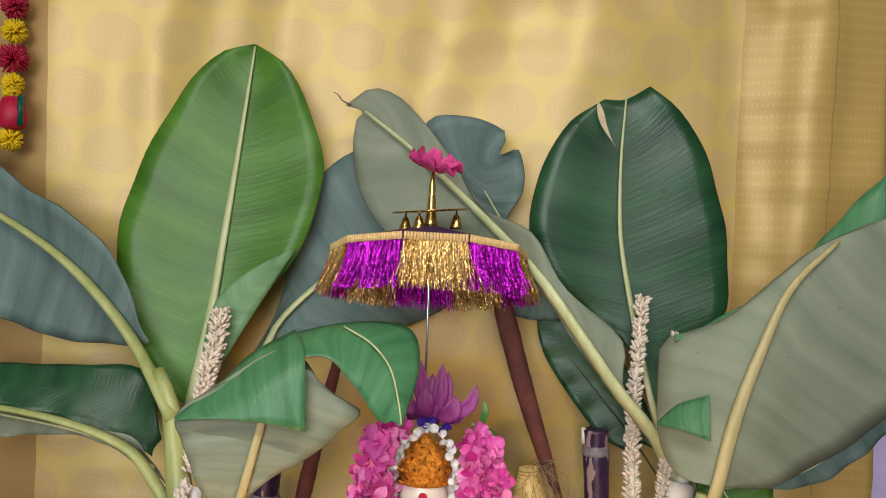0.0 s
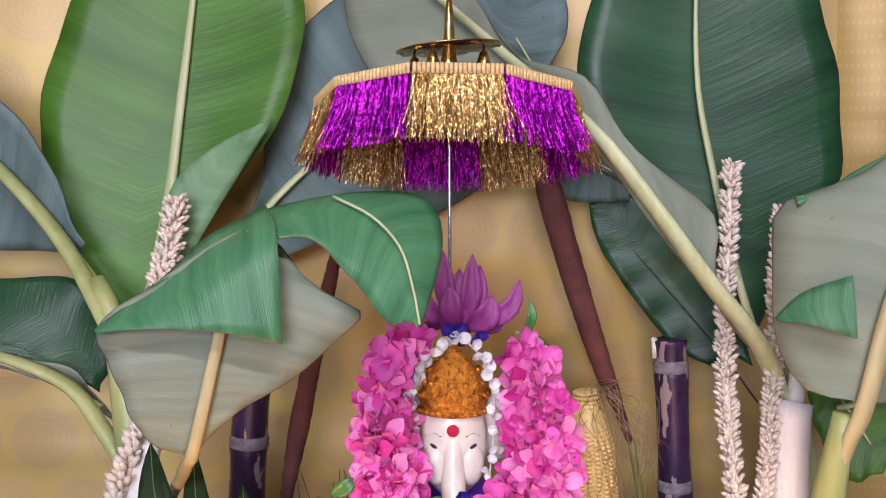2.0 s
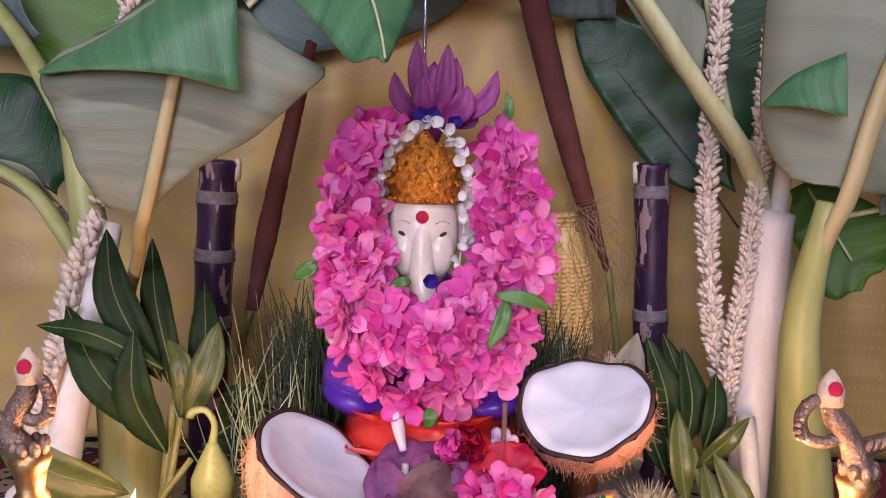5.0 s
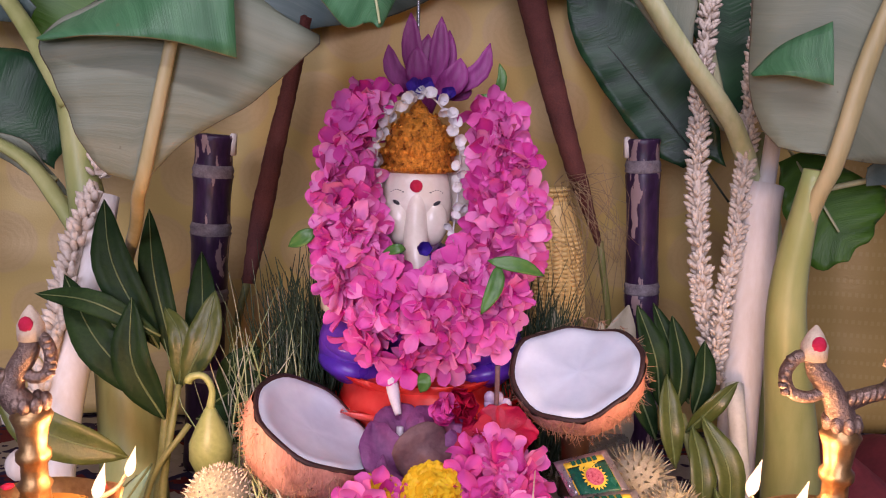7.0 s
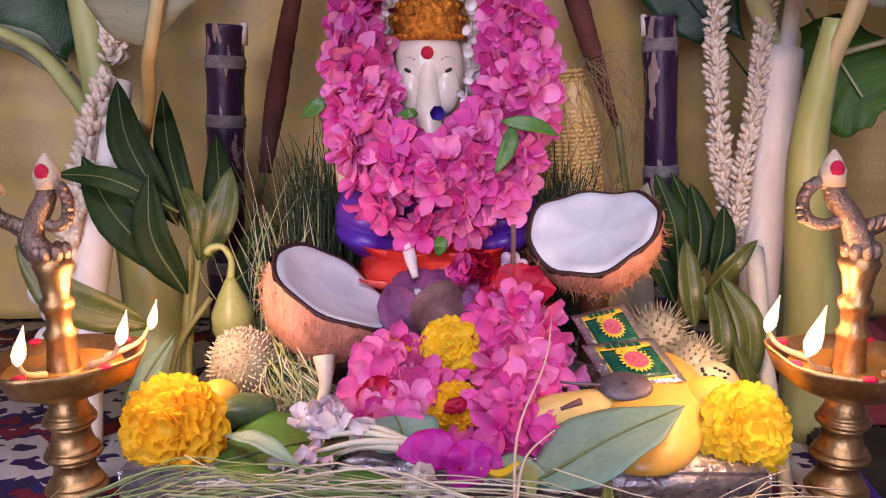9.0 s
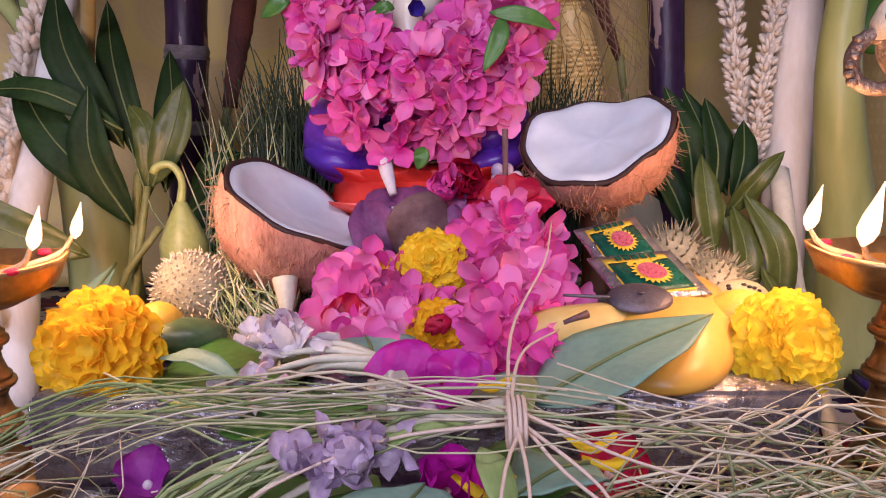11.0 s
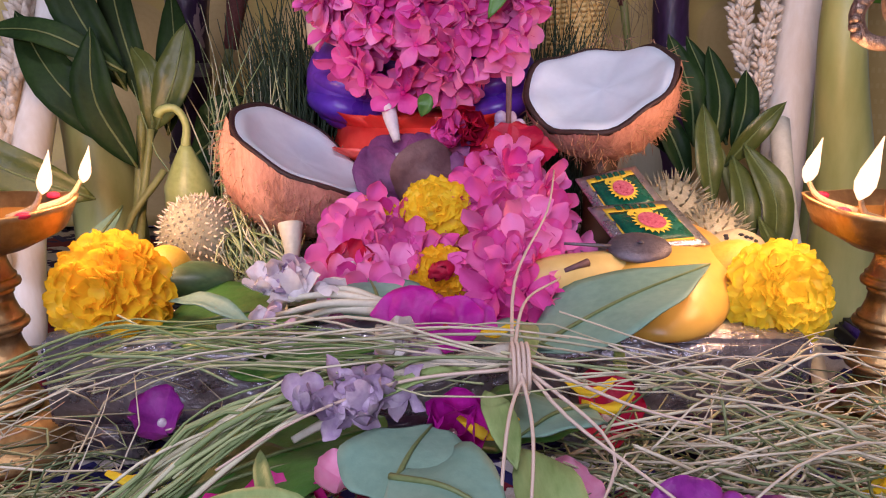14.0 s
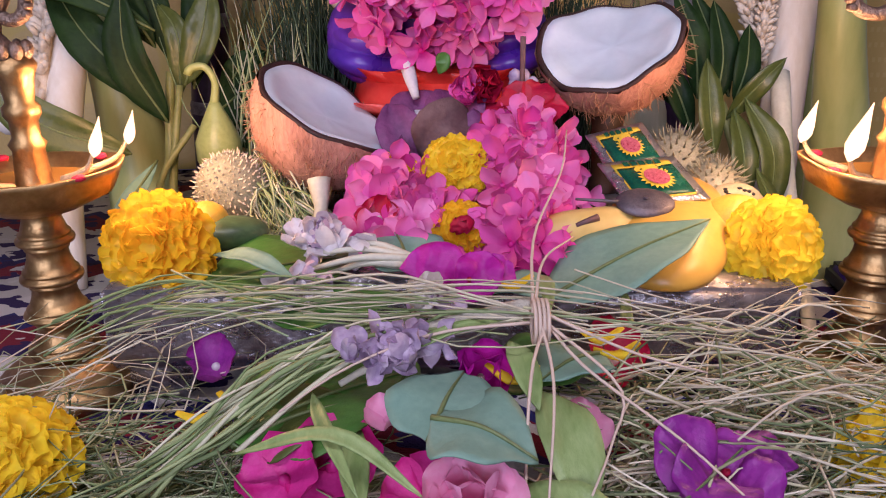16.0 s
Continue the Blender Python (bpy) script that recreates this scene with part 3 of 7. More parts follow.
# ---- banana plants ----


def leaf(parent, curves, material, rib, radii, rib_material=RIB_PALE, nu=30, nv=11, bow=0.0, wave=0.004, fold=None, fold_material=None):
    """A blade laid through its two edges and midrib, with the midrib as a part of it."""
    bm = bmesh.new()
    sheet(bm, curves, nu, nv, bow, wave)
    ob = thicken(part("leaf", bm, material, parent), 0.0012)
    bm = bmesh.new()
    tube(bm, [Vector(p) + Vector((0, -0.003, 0)) for p in rib], radii, 8, 24, flat=0.65)
    part("midrib", bm, rib_material, ob)
    if fold:
        bm = bmesh.new()
        sheet(bm, fold, 20, 7, bow=0.001)
        thicken(part("folded_edge", bm, fold_material, ob), 0.0012)
    return ob


plant_l = thing("banana_plant", "young banana plant with broad green leaves, tied upright", "plant", (-0.29, 1.08, TABLE), "pair of banana plants")
bm = bmesh.new()
tube(bm, [(-0.285, 1.07, TABLE), (-0.305, 1.1, 0.1), (-0.345, 1.13, 0.25), (-0.372, 1.15, 0.38), (-0.40, 1.17, 0.43)], [0.034, 0.03, 0.022, 0.016, 0.01], 14, 20)
part("pseudostem", bm, STEM_GREEN, plant_l)
bm = bmesh.new()
tube(bm, [(-0.31, 1.12, TABLE), (-0.308, 1.12, 0.1), (-0.304, 1.115, 0.2)], [0.012, 0.01, 0.006], 12, 14)
part("pseudostem", bm, STEM_GREEN, plant_l)

leaf(plant_l, [[(-0.385, 1.235, 0.375), (-0.479, 1.24, 0.499), (-0.496, 1.25, 0.61), (-0.48, 1.27, 0.715), (-0.43, 1.29, 0.835), (-0.372, 1.31, 0.917), (-0.322, 1.33, 0.938)],
               [(-0.367, 1.225, 0.371), (-0.353, 1.265, 0.503), (-0.343, 1.285, 0.616), (-0.331, 1.305, 0.751), (-0.324, 1.325, 0.853), (-0.317, 1.335, 0.94)],
               [(-0.355, 1.22, 0.378), (-0.318, 1.25, 0.48), (-0.226, 1.27, 0.6), (-0.193, 1.29, 0.729), (-0.22, 1.31, 0.829), (-0.26, 1.32, 0.901), (-0.306, 1.33, 0.934)]],
     LEAF_FRESH, [(-0.367, 1.22, 0.37), (-0.353, 1.262, 0.503), (-0.343, 1.282, 0.616), (-0.331, 1.302, 0.751), (-0.317, 1.332, 0.935)], [0.009, 0.006, 0.002],
     fold=[[(-0.354, 1.205, 0.388), (-0.337, 1.215, 0.52), (-0.287, 1.225, 0.576), (-0.226, 1.255, 0.612)],
           [(-0.35, 1.2, 0.386), (-0.322, 1.205, 0.43), (-0.29, 1.215, 0.49), (-0.226, 1.255, 0.608)]], fold_material=LEAF_PALE)
leaf(plant_l, [[(-0.42, 1.19, 0.47), (-0.439, 1.2, 0.494), (-0.477, 1.2, 0.585), (-0.546, 1.2, 0.65), (-0.628, 1.22, 0.69), (-0.76, 1.26, 0.78)],
               [(-0.43, 1.2, 0.46), (-0.53, 1.22, 0.558), (-0.618, 1.24, 0.617), (-0.77, 1.26, 0.69)],
               [(-0.43, 1.205, 0.455), (-0.476, 1.23, 0.458), (-0.569, 1.24, 0.461), (-0.673, 1.24, 0.491), (-0.76, 1.26, 0.505)]],
     LEAF_BLUE, [(-0.365, 1.14, 0.37), (-0.444, 1.19, 0.471), (-0.53, 1.21, 0.558), (-0.618, 1.23, 0.617), (-0.75, 1.25, 0.685)], [0.012, 0.009, 0.005], STEM_GREEN)
leaf(plant_l, [[(-0.405, 1.216, 0.322), (-0.425, 1.22, 0.4), (-0.452, 1.22, 0.428), (-0.55, 1.22, 0.426), (-0.74, 1.22, 0.424)],
               [(-0.412, 1.205, 0.31), (-0.472, 1.19, 0.35), (-0.551, 1.185, 0.376), (-0.74, 1.185, 0.4)],
               [(-0.412, 1.2, 0.3), (-0.472, 1.18, 0.338), (-0.551, 1.175, 0.36), (-0.74, 1.17, 0.386)]],
     LEAF_DARK, [(-0.345, 1.13, 0.22), (-0.385, 1.15, 0.27), (-0.44, 1.17, 0.32), (-0.55, 1.17, 0.358), (-0.72, 1.17, 0.382)], [0.012, 0.008, 0.004], STEM_GREEN)
leaf(plant_l, [[(-0.41, 1.185, 0.3), (-0.439, 1.18, 0.333), (-0.541, 1.18, 0.352), (-0.72, 1.19, 0.378)],
               [(-0.4, 1.19, 0.285), (-0.46, 1.19, 0.315), (-0.55, 1.2, 0.338), (-0.72, 1.21, 0.345)],
               [(-0.385, 1.185, 0.265), (-0.421, 1.19, 0.287), (-0.512, 1.2, 0.325), (-0.636, 1.21, 0.318), (-0.72, 1.22, 0.3)]],
     LEAF_GREY, [(-0.4, 1.18, 0.29), (-0.5, 1.18, 0.335), (-0.72, 1.19, 0.37)], [0.004, 0.002], RIB_PALE)
# the arching front leaf: underside below, bright upper side folded over
front = leaf(plant_l, [[(-0.255, 0.952, 0.315), (-0.268, 0.94, 0.335), (-0.283, 0.936, 0.376), (-0.297, 0.938, 0.418), (-0.262, 0.955, 0.448)],
                       [(-0.226, 0.948, 0.31), (-0.21, 0.943, 0.37), (-0.2, 0.945, 0.41), (-0.192, 0.955, 0.457), (-0.18, 0.975, 0.495)],
                       [(-0.223, 0.95, 0.315), (-0.19, 0.952, 0.345), (-0.145, 0.958, 0.372), (-0.111, 0.96, 0.402), (-0.088, 0.962, 0.426), (-0.125, 0.972, 0.436)]],
             LEAF_GREY, [(-0.306, 1.12, 0.16), (-0.302, 1.11, 0.21), (-0.262, 1.03, 0.265), (-0.237, 0.968, 0.297), (-0.224, 0.945, 0.315), (-0.202, 0.94, 0.401), (-0.192, 0.95, 0.457), (-0.181, 0.972, 0.492)], [0.0055, 0.006, 0.0058, 0.0052, 0.004], RIB_TAN, wave=0.002)
bm = bmesh.new()
sheet(bm, [[(-0.297, 0.934, 0.417), (-0.252, 0.96, 0.455), (-0.223, 0.985, 0.487), (-0.176, 1.005, 0.514)],
           [(-0.293, 0.93, 0.416), (-0.24, 0.94, 0.438), (-0.195, 0.945, 0.465), (-0.155, 0.955, 0.49)],
           [(-0.29, 0.926, 0.415), (-0.25, 0.92, 0.419), (-0.195, 0.918, 0.417), (-0.147, 0.928, 0.406)]], 20, 11, bow=0.006, wave=0.001)
thicken(part("fold", bm, LEAF_MID, front, "bright green upper side folded over"), 0.0012)
bm = bmesh.new()
sheet(bm, [[(-0.188, 1.0, 0.508), (-0.12, 1.018, 0.523), (-0.06, 1.018, 0.526), (-0.03, 1.0, 0.515), (-0.022, 0.96, 0.478), (-0.036, 0.888, 0.428)],
           [(-0.174, 0.98, 0.5), (-0.115, 0.995, 0.519), (-0.08, 0.972, 0.503), (-0.055, 0.942, 0.48), (-0.043, 0.911, 0.452), (-0.038, 0.886, 0.427)],
           [(-0.158, 0.951, 0.488), (-0.128, 0.952, 0.488), (-0.1, 0.935, 0.465), (-0.082, 0.92, 0.448), (-0.062, 0.9, 0.428), (-0.044, 0.889, 0.432)]], 24, 11, bow=0.004, wave=0.001)
thicken(part("fold", bm, LEAF_MID, front, "bright green upper side folded over"), 0.0012)
bm = bmesh.new()
tube(bm, [(-0.115, 0.988, 0.522), (-0.08, 0.964, 0.506), (-0.055, 0.934, 0.483), (-0.043, 0.903, 0.454), (-0.037, 0.882, 0.43)], [0.0014, 0.001], 6, 16)
part("fold_rib", bm, RIB_PALE, front)
# bluish leaf behind the parasol
leaf(plant_l, [[(-0.292, 1.243, 0.427), (-0.256, 1.321, 0.531), (-0.250, 1.327, 0.634), (-0.212, 1.328, 0.719), (-0.156, 1.333, 0.770), (-0.067, 1.344, 0.796)],
               [(-0.279, 1.268, 0.435), (-0.257, 1.323, 0.494), (-0.197, 1.333, 0.557), (-0.099, 1.344, 0.640), (0.000, 1.349, 0.713)],
               [(-0.274, 1.277, 0.424), (-0.166, 1.341, 0.468), (-0.046, 1.349, 0.494), (0.047, 1.356, 0.558), (0.067, 1.356, 0.647)]],
     LEAF_BLUE, [(-0.351, 1.175, 0.326), (-0.279, 1.263, 0.435), (-0.257, 1.318, 0.494), (-0.197, 1.328, 0.557), (-0.099, 1.339, 0.640), (0.000, 1.344, 0.713)], [0.009, 0.006, 0.003], RIB_PALE)

plant_r = thing("banana_plant", "banana plant with dark and grey-backed leaves, tied upright", "plant", (0.35, 1.03, TABLE), "pair of banana plants")
bm = bmesh.new()
tube(bm, [(0.352, 1.03, TABLE), (0.346, 1.03, 0.063), (0.328, 1.02, 0.16), (0.324, 1.02, 0.23), (0.333, 1.01, 0.331)], [0.03, 0.026, 0.0205, 0.0155, 0.0095], 16, 22)
part("pseudostem", bm, STEM_GREEN, plant_r)
bm = bmesh.new()
tube(bm, [(0.395, 1.2, TABLE), (0.385, 1.2, 0.2), (0.355, 1.21, 0.36)], [0.018, 0.015, 0.01], 12, 14)
part("pseudostem", bm, STEM_GREEN, plant_r)
leaf(plant_r, [[(0.310, 1.155, 0.362), (0.257, 1.130, 0.440), (0.251, 1.133, 0.506), (0.173, 1.150, 0.572), (0.127, 1.178, 0.648), (0.055, 1.248, 0.687), (0.009, 1.277, 0.759), (-0.066, 1.288, 0.847), (-0.122, 1.299, 0.869), (-0.164, 1.303, 0.842)],
               [(0.305, 1.158, 0.362), (0.246, 1.135, 0.436), (0.196, 1.135, 0.504), (0.135, 1.164, 0.587), (0.055, 1.253, 0.674), (-0.045, 1.283, 0.765), (-0.136, 1.301, 0.833)],
               [(0.300, 1.160, 0.362), (0.240, 1.140, 0.434), (0.188, 1.140, 0.496), (0.128, 1.174, 0.573), (0.015, 1.266, 0.590), (-0.085, 1.277, 0.639), (-0.133, 1.288, 0.704), (-0.149, 1.299, 0.773), (-0.145, 1.303, 0.820)]],
     LEAF_GREY, [(0.37, 1.2, 0.2), (0.321, 1.155, 0.346), (0.246, 1.128, 0.436), (0.196, 1.128, 0.504), (0.135, 1.156, 0.587), (0.055, 1.244, 0.674), (-0.045, 1.274, 0.765), (-0.131, 1.294, 0.831)], [0.013, 0.011, 0.008, 0.003], RIB_PALE, nu=40)
leaf(plant_r, [[(0.095, 1.328, 0.601), (-0.023, 1.328, 0.640), (-0.045, 1.328, 0.750), (-0.030, 1.317, 0.826), (0.034, 1.307, 0.832), (0.092, 1.304, 0.811), (0.086, 1.302, 0.782)],
               [(0.126, 1.328, 0.611), (0.084, 1.333, 0.675), (0.053, 1.328, 0.738), (0.084, 1.307, 0.777)],
               [(0.158, 1.314, 0.564), (0.134, 1.314, 0.592), (0.099, 1.307, 0.663), (0.124, 1.304, 0.719), (0.116, 1.302, 0.780), (0.088, 1.302, 0.773)]],
     LEAF_BLUE, [(0.193, 1.328, 0.520), (0.116, 1.325, 0.633), (0.063, 1.323, 0.716)], [0.005, 0.002])
leaf(plant_r, [[(0.08, 1.295, 0.57), (0.097, 1.295, 0.535), (0.13, 1.295, 0.516), (0.2, 1.295, 0.515)],
               [(0.1, 1.29, 0.59), (0.13, 1.29, 0.56), (0.2, 1.29, 0.54)],
               [(0.12, 1.285, 0.6), (0.16, 1.285, 0.59), (0.22, 1.285, 0.57)]], LEAF_BLUE, [(0.1, 1.285, 0.59), (0.2, 1.285, 0.54)], [0.002, 0.002])
leaf(plant_r, [[(0.329, 1.25, 0.376), (0.291, 1.27, 0.484), (0.193, 1.28, 0.558), (0.135, 1.28, 0.644), (0.146, 1.285, 0.742), (0.188, 1.29, 0.824), (0.245, 1.295, 0.866)],
               [(0.336, 1.245, 0.361), (0.311, 1.265, 0.46), (0.293, 1.275, 0.545), (0.275, 1.285, 0.65), (0.273, 1.295, 0.765), (0.279, 1.3, 0.868)],
               [(0.345, 1.25, 0.37), (0.398, 1.26, 0.463), (0.439, 1.265, 0.551), (0.436, 1.27, 0.665), (0.409, 1.28, 0.77), (0.373, 1.285, 0.839), (0.315, 1.29, 0.888)]],
     LEAF_DARK, [(0.375, 1.2, 0.25), (0.336, 1.238, 0.361), (0.311, 1.258, 0.46), (0.293, 1.268, 0.545), (0.275, 1.278, 0.65), (0.273, 1.288, 0.765), (0.279, 1.295, 0.872)], [0.008, 0.006, 0.002])
leaf(plant_r, [[(0.3, 1.28, 0.316), (0.257, 1.29, 0.338), (0.202, 1.3, 0.405), (0.165, 1.31, 0.465), (0.154, 1.31, 0.512)],
               [(0.32, 1.275, 0.33), (0.26, 1.295, 0.4), (0.2, 1.305, 0.465), (0.158, 1.31, 0.515)],
               [(0.344, 1.26, 0.32), (0.321, 1.27, 0.4), (0.268, 1.285, 0.48), (0.207, 1.3, 0.523), (0.163, 1.31, 0.52)]],
     LEAF_DARK, [(0.345, 1.25, 0.28), (0.3, 1.278, 0.345), (0.2, 1.31, 0.465)], [0.002, 0.001], LEAF_DARK)
leaf(plant_r, [[(0.335, 1.0, 0.345), (0.3, 1.025, 0.352), (0.282, 1.04, 0.4), (0.281, 1.05, 0.473), (0.292, 1.056, 0.516), (0.362, 1.05, 0.541), (0.45, 1.06, 0.602), (0.604, 1.08, 0.697)],
               [(0.343, 1.003, 0.34), (0.363, 1.003, 0.429), (0.391, 1.003, 0.512), (0.431, 1.02, 0.589), (0.502, 1.05, 0.65), (0.615, 1.08, 0.69)],
               [(0.346, 1.0, 0.342), (0.42, 1.03, 0.338), (0.492, 1.05, 0.366), (0.575, 1.06, 0.421), (0.636, 1.07, 0.484), (0.66, 1.08, 0.557), (0.65, 1.08, 0.64), (0.63, 1.08, 0.68)]],
     LEAF_GREY, [(0.325, 1.02, 0.23), (0.333, 1.008, 0.3), (0.343, 0.998, 0.34), (0.363, 0.998, 0.429), (0.391, 0.998, 0.512), (0.431, 1.014, 0.589), (0.502, 1.045, 0.65)], [0.004, 0.0085, 0.009, 0.007, 0.005, 0.003], RIB_TAN, wave=0.003,
     fold=[[(0.279, 1.035, 0.412), (0.3, 1.025, 0.437), (0.331, 1.0, 0.455)], [(0.28, 1.03, 0.41), (0.3, 1.005, 0.41), (0.33, 0.985, 0.402)]], fold_material=LEAF_MID)
leaf(plant_r, [[(0.3, 1.05, 0.522), (0.344, 1.058, 0.536), (0.448, 1.072, 0.602), (0.525, 1.1, 0.676), (0.64, 1.12, 0.79)],
               [(0.3, 1.045, 0.518), (0.37, 1.055, 0.54), (0.46, 1.068, 0.59), (0.65, 1.1, 0.71)],
               [(0.3, 1.045, 0.514), (0.37, 1.05, 0.535), (0.46, 1.06, 0.575), (0.534, 1.075, 0.575), (0.66, 1.09, 0.63)]],
     LEAF_MID, [(0.37, 1.05, 0.54), (0.46, 1.062, 0.59), (0.65, 1.095, 0.71)], [0.002, 0.003])
leaf(plant_r, [[(0.43, 1.11, 0.33), (0.48, 1.12, 0.37), (0.6, 1.13, 0.46), (0.7, 1.14, 0.54)],
               [(0.43, 1.11, 0.32), (0.5, 1.12, 0.34), (0.62, 1.14, 0.42), (0.7, 1.15, 0.5)],
               [(0.43, 1.11, 0.312), (0.526, 1.12, 0.322), (0.63, 1.14, 0.39), (0.7, 1.15, 0.46)]], LEAF_BLUE, [(0.39, 1.15, 0.3), (0.5, 1.115, 0.34), (0.62, 1.135, 0.42)], [0.005, 0.003])
leaf(plant_r, [[(0.37, 1.18, 0.33), (0.38, 1.17, 0.27), (0.41, 1.16, 0.22), (0.44, 1.15, 0.23)],
               [(0.39, 1.18, 0.34), (0.41, 1.17, 0.3), (0.43, 1.16, 0.26), (0.45, 1.15, 0.245)],
               [(0.41, 1.18, 0.345), (0.45, 1.17, 0.32), (0.48, 1.16, 0.3), (0.46, 1.15, 0.25)]], LEAF_FRESH, [(0.38, 1.19, 0.35), (0.43, 1.155, 0.26)], [0.003, 0.002])

# ---- sugarcane, millet, coconut flower, corn ----


def cane(x, y, top, lean, radius, nodes, label):
    ob = thing("sugarcane", label, "sugarcane", (x - lean, y, TABLE), "sugarcane pieces")
    length = top - TABLE
    place = Vector((x - lean, y, TABLE))
    axis = Vector((lean, 0, length)).normalized()
    cuts = [0.0] + [n - TABLE for n in nodes] + [length]
    m = Matrix.Translation(place) @ axis.to_track_quat("Z", "Y").to_matrix().to_4x4()
    for a, b in zip(cuts, cuts[1:]):
        bm = bmesh.new()
        h = b - a
        lathe(bm, [(radius * f, a + h * t) for t, f in ((0.0, 0.93), (0.06, 0.97), (0.2, 0.95), (0.5, 0.93), (0.8, 0.96), (0.94, 1.02), (1.0, 0.96))], m, 20)
        part("joint", bm, CANE, ob)
    for a in cuts[1:-1]:
        bm = bmesh.new()
        lathe(bm, [(radius * 0.95, a - 0.006), (radius * 1.06, a - 0.003), (radius * 1.0, a), (radius * 1.05, a + 0.004), (radius * 0.96, a + 0.01)], m, 20)
        part("node_ring", bm, CANE_BLOOM, ob, "waxy pale ring")
    bm = bmesh.new()
    slab(bm, (-0.006, -radius - 0.002, length - 0.022), (0.006, -radius + 0.004, length + 0.003), 0.001)
    bmesh.ops.transform(bm, matrix=m, verts=bm.verts)
    part("cut_nick", bm, SPATHE, ob, "white cut nick")
    return ob


cane(-0.248, 1.24, 0.342, 0.022, 0.0225, (0.06, 0.155, 0.232, 0.298), "dark purple sugarcane piece with close pale rings")
cane(0.249, 1.28, 0.35, -0.022, 0.0205, (0.02, 0.168, 0.315), "dark purple sugarcane piece with one long joint")


def millet(points, radii, stalk, label):
    ob = thing("millet_ear", label, "millet", points[-1], "millet ears")
    bm = bmesh.new()
    tube(bm, points, radii, 14, 60)
    for v in bm.verts:
        v.co += Vector((rng.uniform(-1, 1), rng.uniform(-1, 1), rng.uniform(-1, 1))) * 0.0006
    part("ear", bm, MILLET, ob)
    bm = bmesh.new()
    tube(bm, stalk, [0.0045, 0.0035], 8, 12)
    part("stalk", bm, STALK, ob)


millet([(-0.146, 1.252, 0.475), (-0.149, 1.25, 0.462), (-0.177, 1.23, 0.33), (-0.2, 1.208, 0.2), (-0.203, 1.205, 0.178)], [0.006, 0.009, 0.0108, 0.012, 0.007], [(-0.202, 1.206, 0.19), (-0.218, 1.19, 0.108), (-0.23, 1.17, PLANK - 0.085)],
       "brown velvety millet ear on a green stalk")
millet([(0.075, 1.23, 0.6), (0.09, 1.235, 0.55), (0.126, 1.245, 0.431), (0.162, 1.26, 0.327), (0.206, 1.278, 0.215)], [0.013, 0.0155, 0.0145, 0.0115, 0.003], [(0.204, 1.277, 0.225), (0.225, 1.285, 0.1), (0.235, 1.29, TABLE)],
       "dark brown millet ear leaning with its tip down")


def spike(parent, points, count, size, spread, side=None):
    """A coconut-flower spike: pointed buds set close round a thin rachis, in one mesh."""
    bm = bmesh.new()
    tube(bm, points, [spread * 0.35, spread * 0.5], 8, 20)
    line = spline(points, count)
    for i, q in enumerate(line):
        way = (line[min(i + 1, count - 1)] - line[max(i - 1, 0)]).normalized()
        a = rng.uniform(0, 2 * math.pi)
        s = way.orthogonal().normalized()
        out = s * math.cos(a) + way.cross(s) * math.sin(a)
        if side is not None and out.dot(Vector(side)) < -0.2:
            out = -out
        d = (out * 0.9 - way * rng.uniform(0.3, 1.0)).normalized()
        k = size * rng.uniform(0.75, 1.25)
        bmesh.ops.create_icosphere(bm, subdivisions=1, radius=1, matrix=facing(q + out * spread * rng.uniform(0.45, 0.8) + d * k * 0.3, d, 0, 1) @ Matrix.Diagonal((k * 0.42, k * 0.42, k, 1)))
    return part("flower_spike", bm, CREAM, parent)


flower_r = thing("coconut_flower", "cream coconut flower spikes on a thick white stem", "flower", (0.315, 1.08, TABLE), "coconut flowers")
bm = bmesh.new()
tube(bm, [(0.312, 1.075, TABLE), (0.318, 1.095, 0.1), (0.331, 1.12, 0.198), (0.34, 1.138, 0.285), (0.344, 1.142, 0.308)], [0.018, 0.0195, 0.0195, 0.0195, 0.0185], 14, 20)
part("stem", bm, SPATHE, flower_r)
bm = bmesh.new()
tube(bm, [(0.335, 1.13, 0.2), (0.357, 1.165, 0.36), (0.378, 1.2, 0.47)], [0.008, 0.009, 0.005], 10, 14)
part("stem", bm, SPATHE, flower_r)
bm = bmesh.new()
tube(bm, [(0.298, 1.06, 0.12), (0.288, 0.99, 0.04), (0.275, 0.9, -0.02), (0.262, 0.84, TABLE + 0.006)], [0.009, 0.008, 0.006, 0.005], 10, 16)
part("side_stalk", bm, PALE_STALK, flower_r)
spike(flower_r, [(0.301, 1.23, 0.56), (0.293, 1.21, 0.485), (0.285, 1.19, 0.402), (0.281, 1.17, 0.321), (0.279, 1.14, 0.251), (0.283, 1.12, 0.183), (0.3, 1.1, 0.11)], 760, 0.0058, 0.0102)
spike(flower_r, [(0.347, 1.2, 0.51), (0.34, 1.19, 0.444), (0.331, 1.165, 0.375), (0.319, 1.14, 0.307), (0.306, 1.115, 0.242), (0.29, 1.09, 0.17), (0.285, 1.08, 0.13)], 640, 0.0054, 0.009)
flower_l = thing("coconut_flower", "cream coconut flower spikes on a white stem", "flower", (-0.34, 1.0, TABLE), "coconut flowers")
bm = bmesh.new()
tube(bm, [(-0.338, 0.99, TABLE), (-0.34, 1.03, 0.063), (-0.336, 1.08, 0.16), (-0.326, 1.125, 0.28)], [0.018, 0.017, 0.015, 0.012], 14, 20)
part("stem", bm, SPATHE, flower_l)
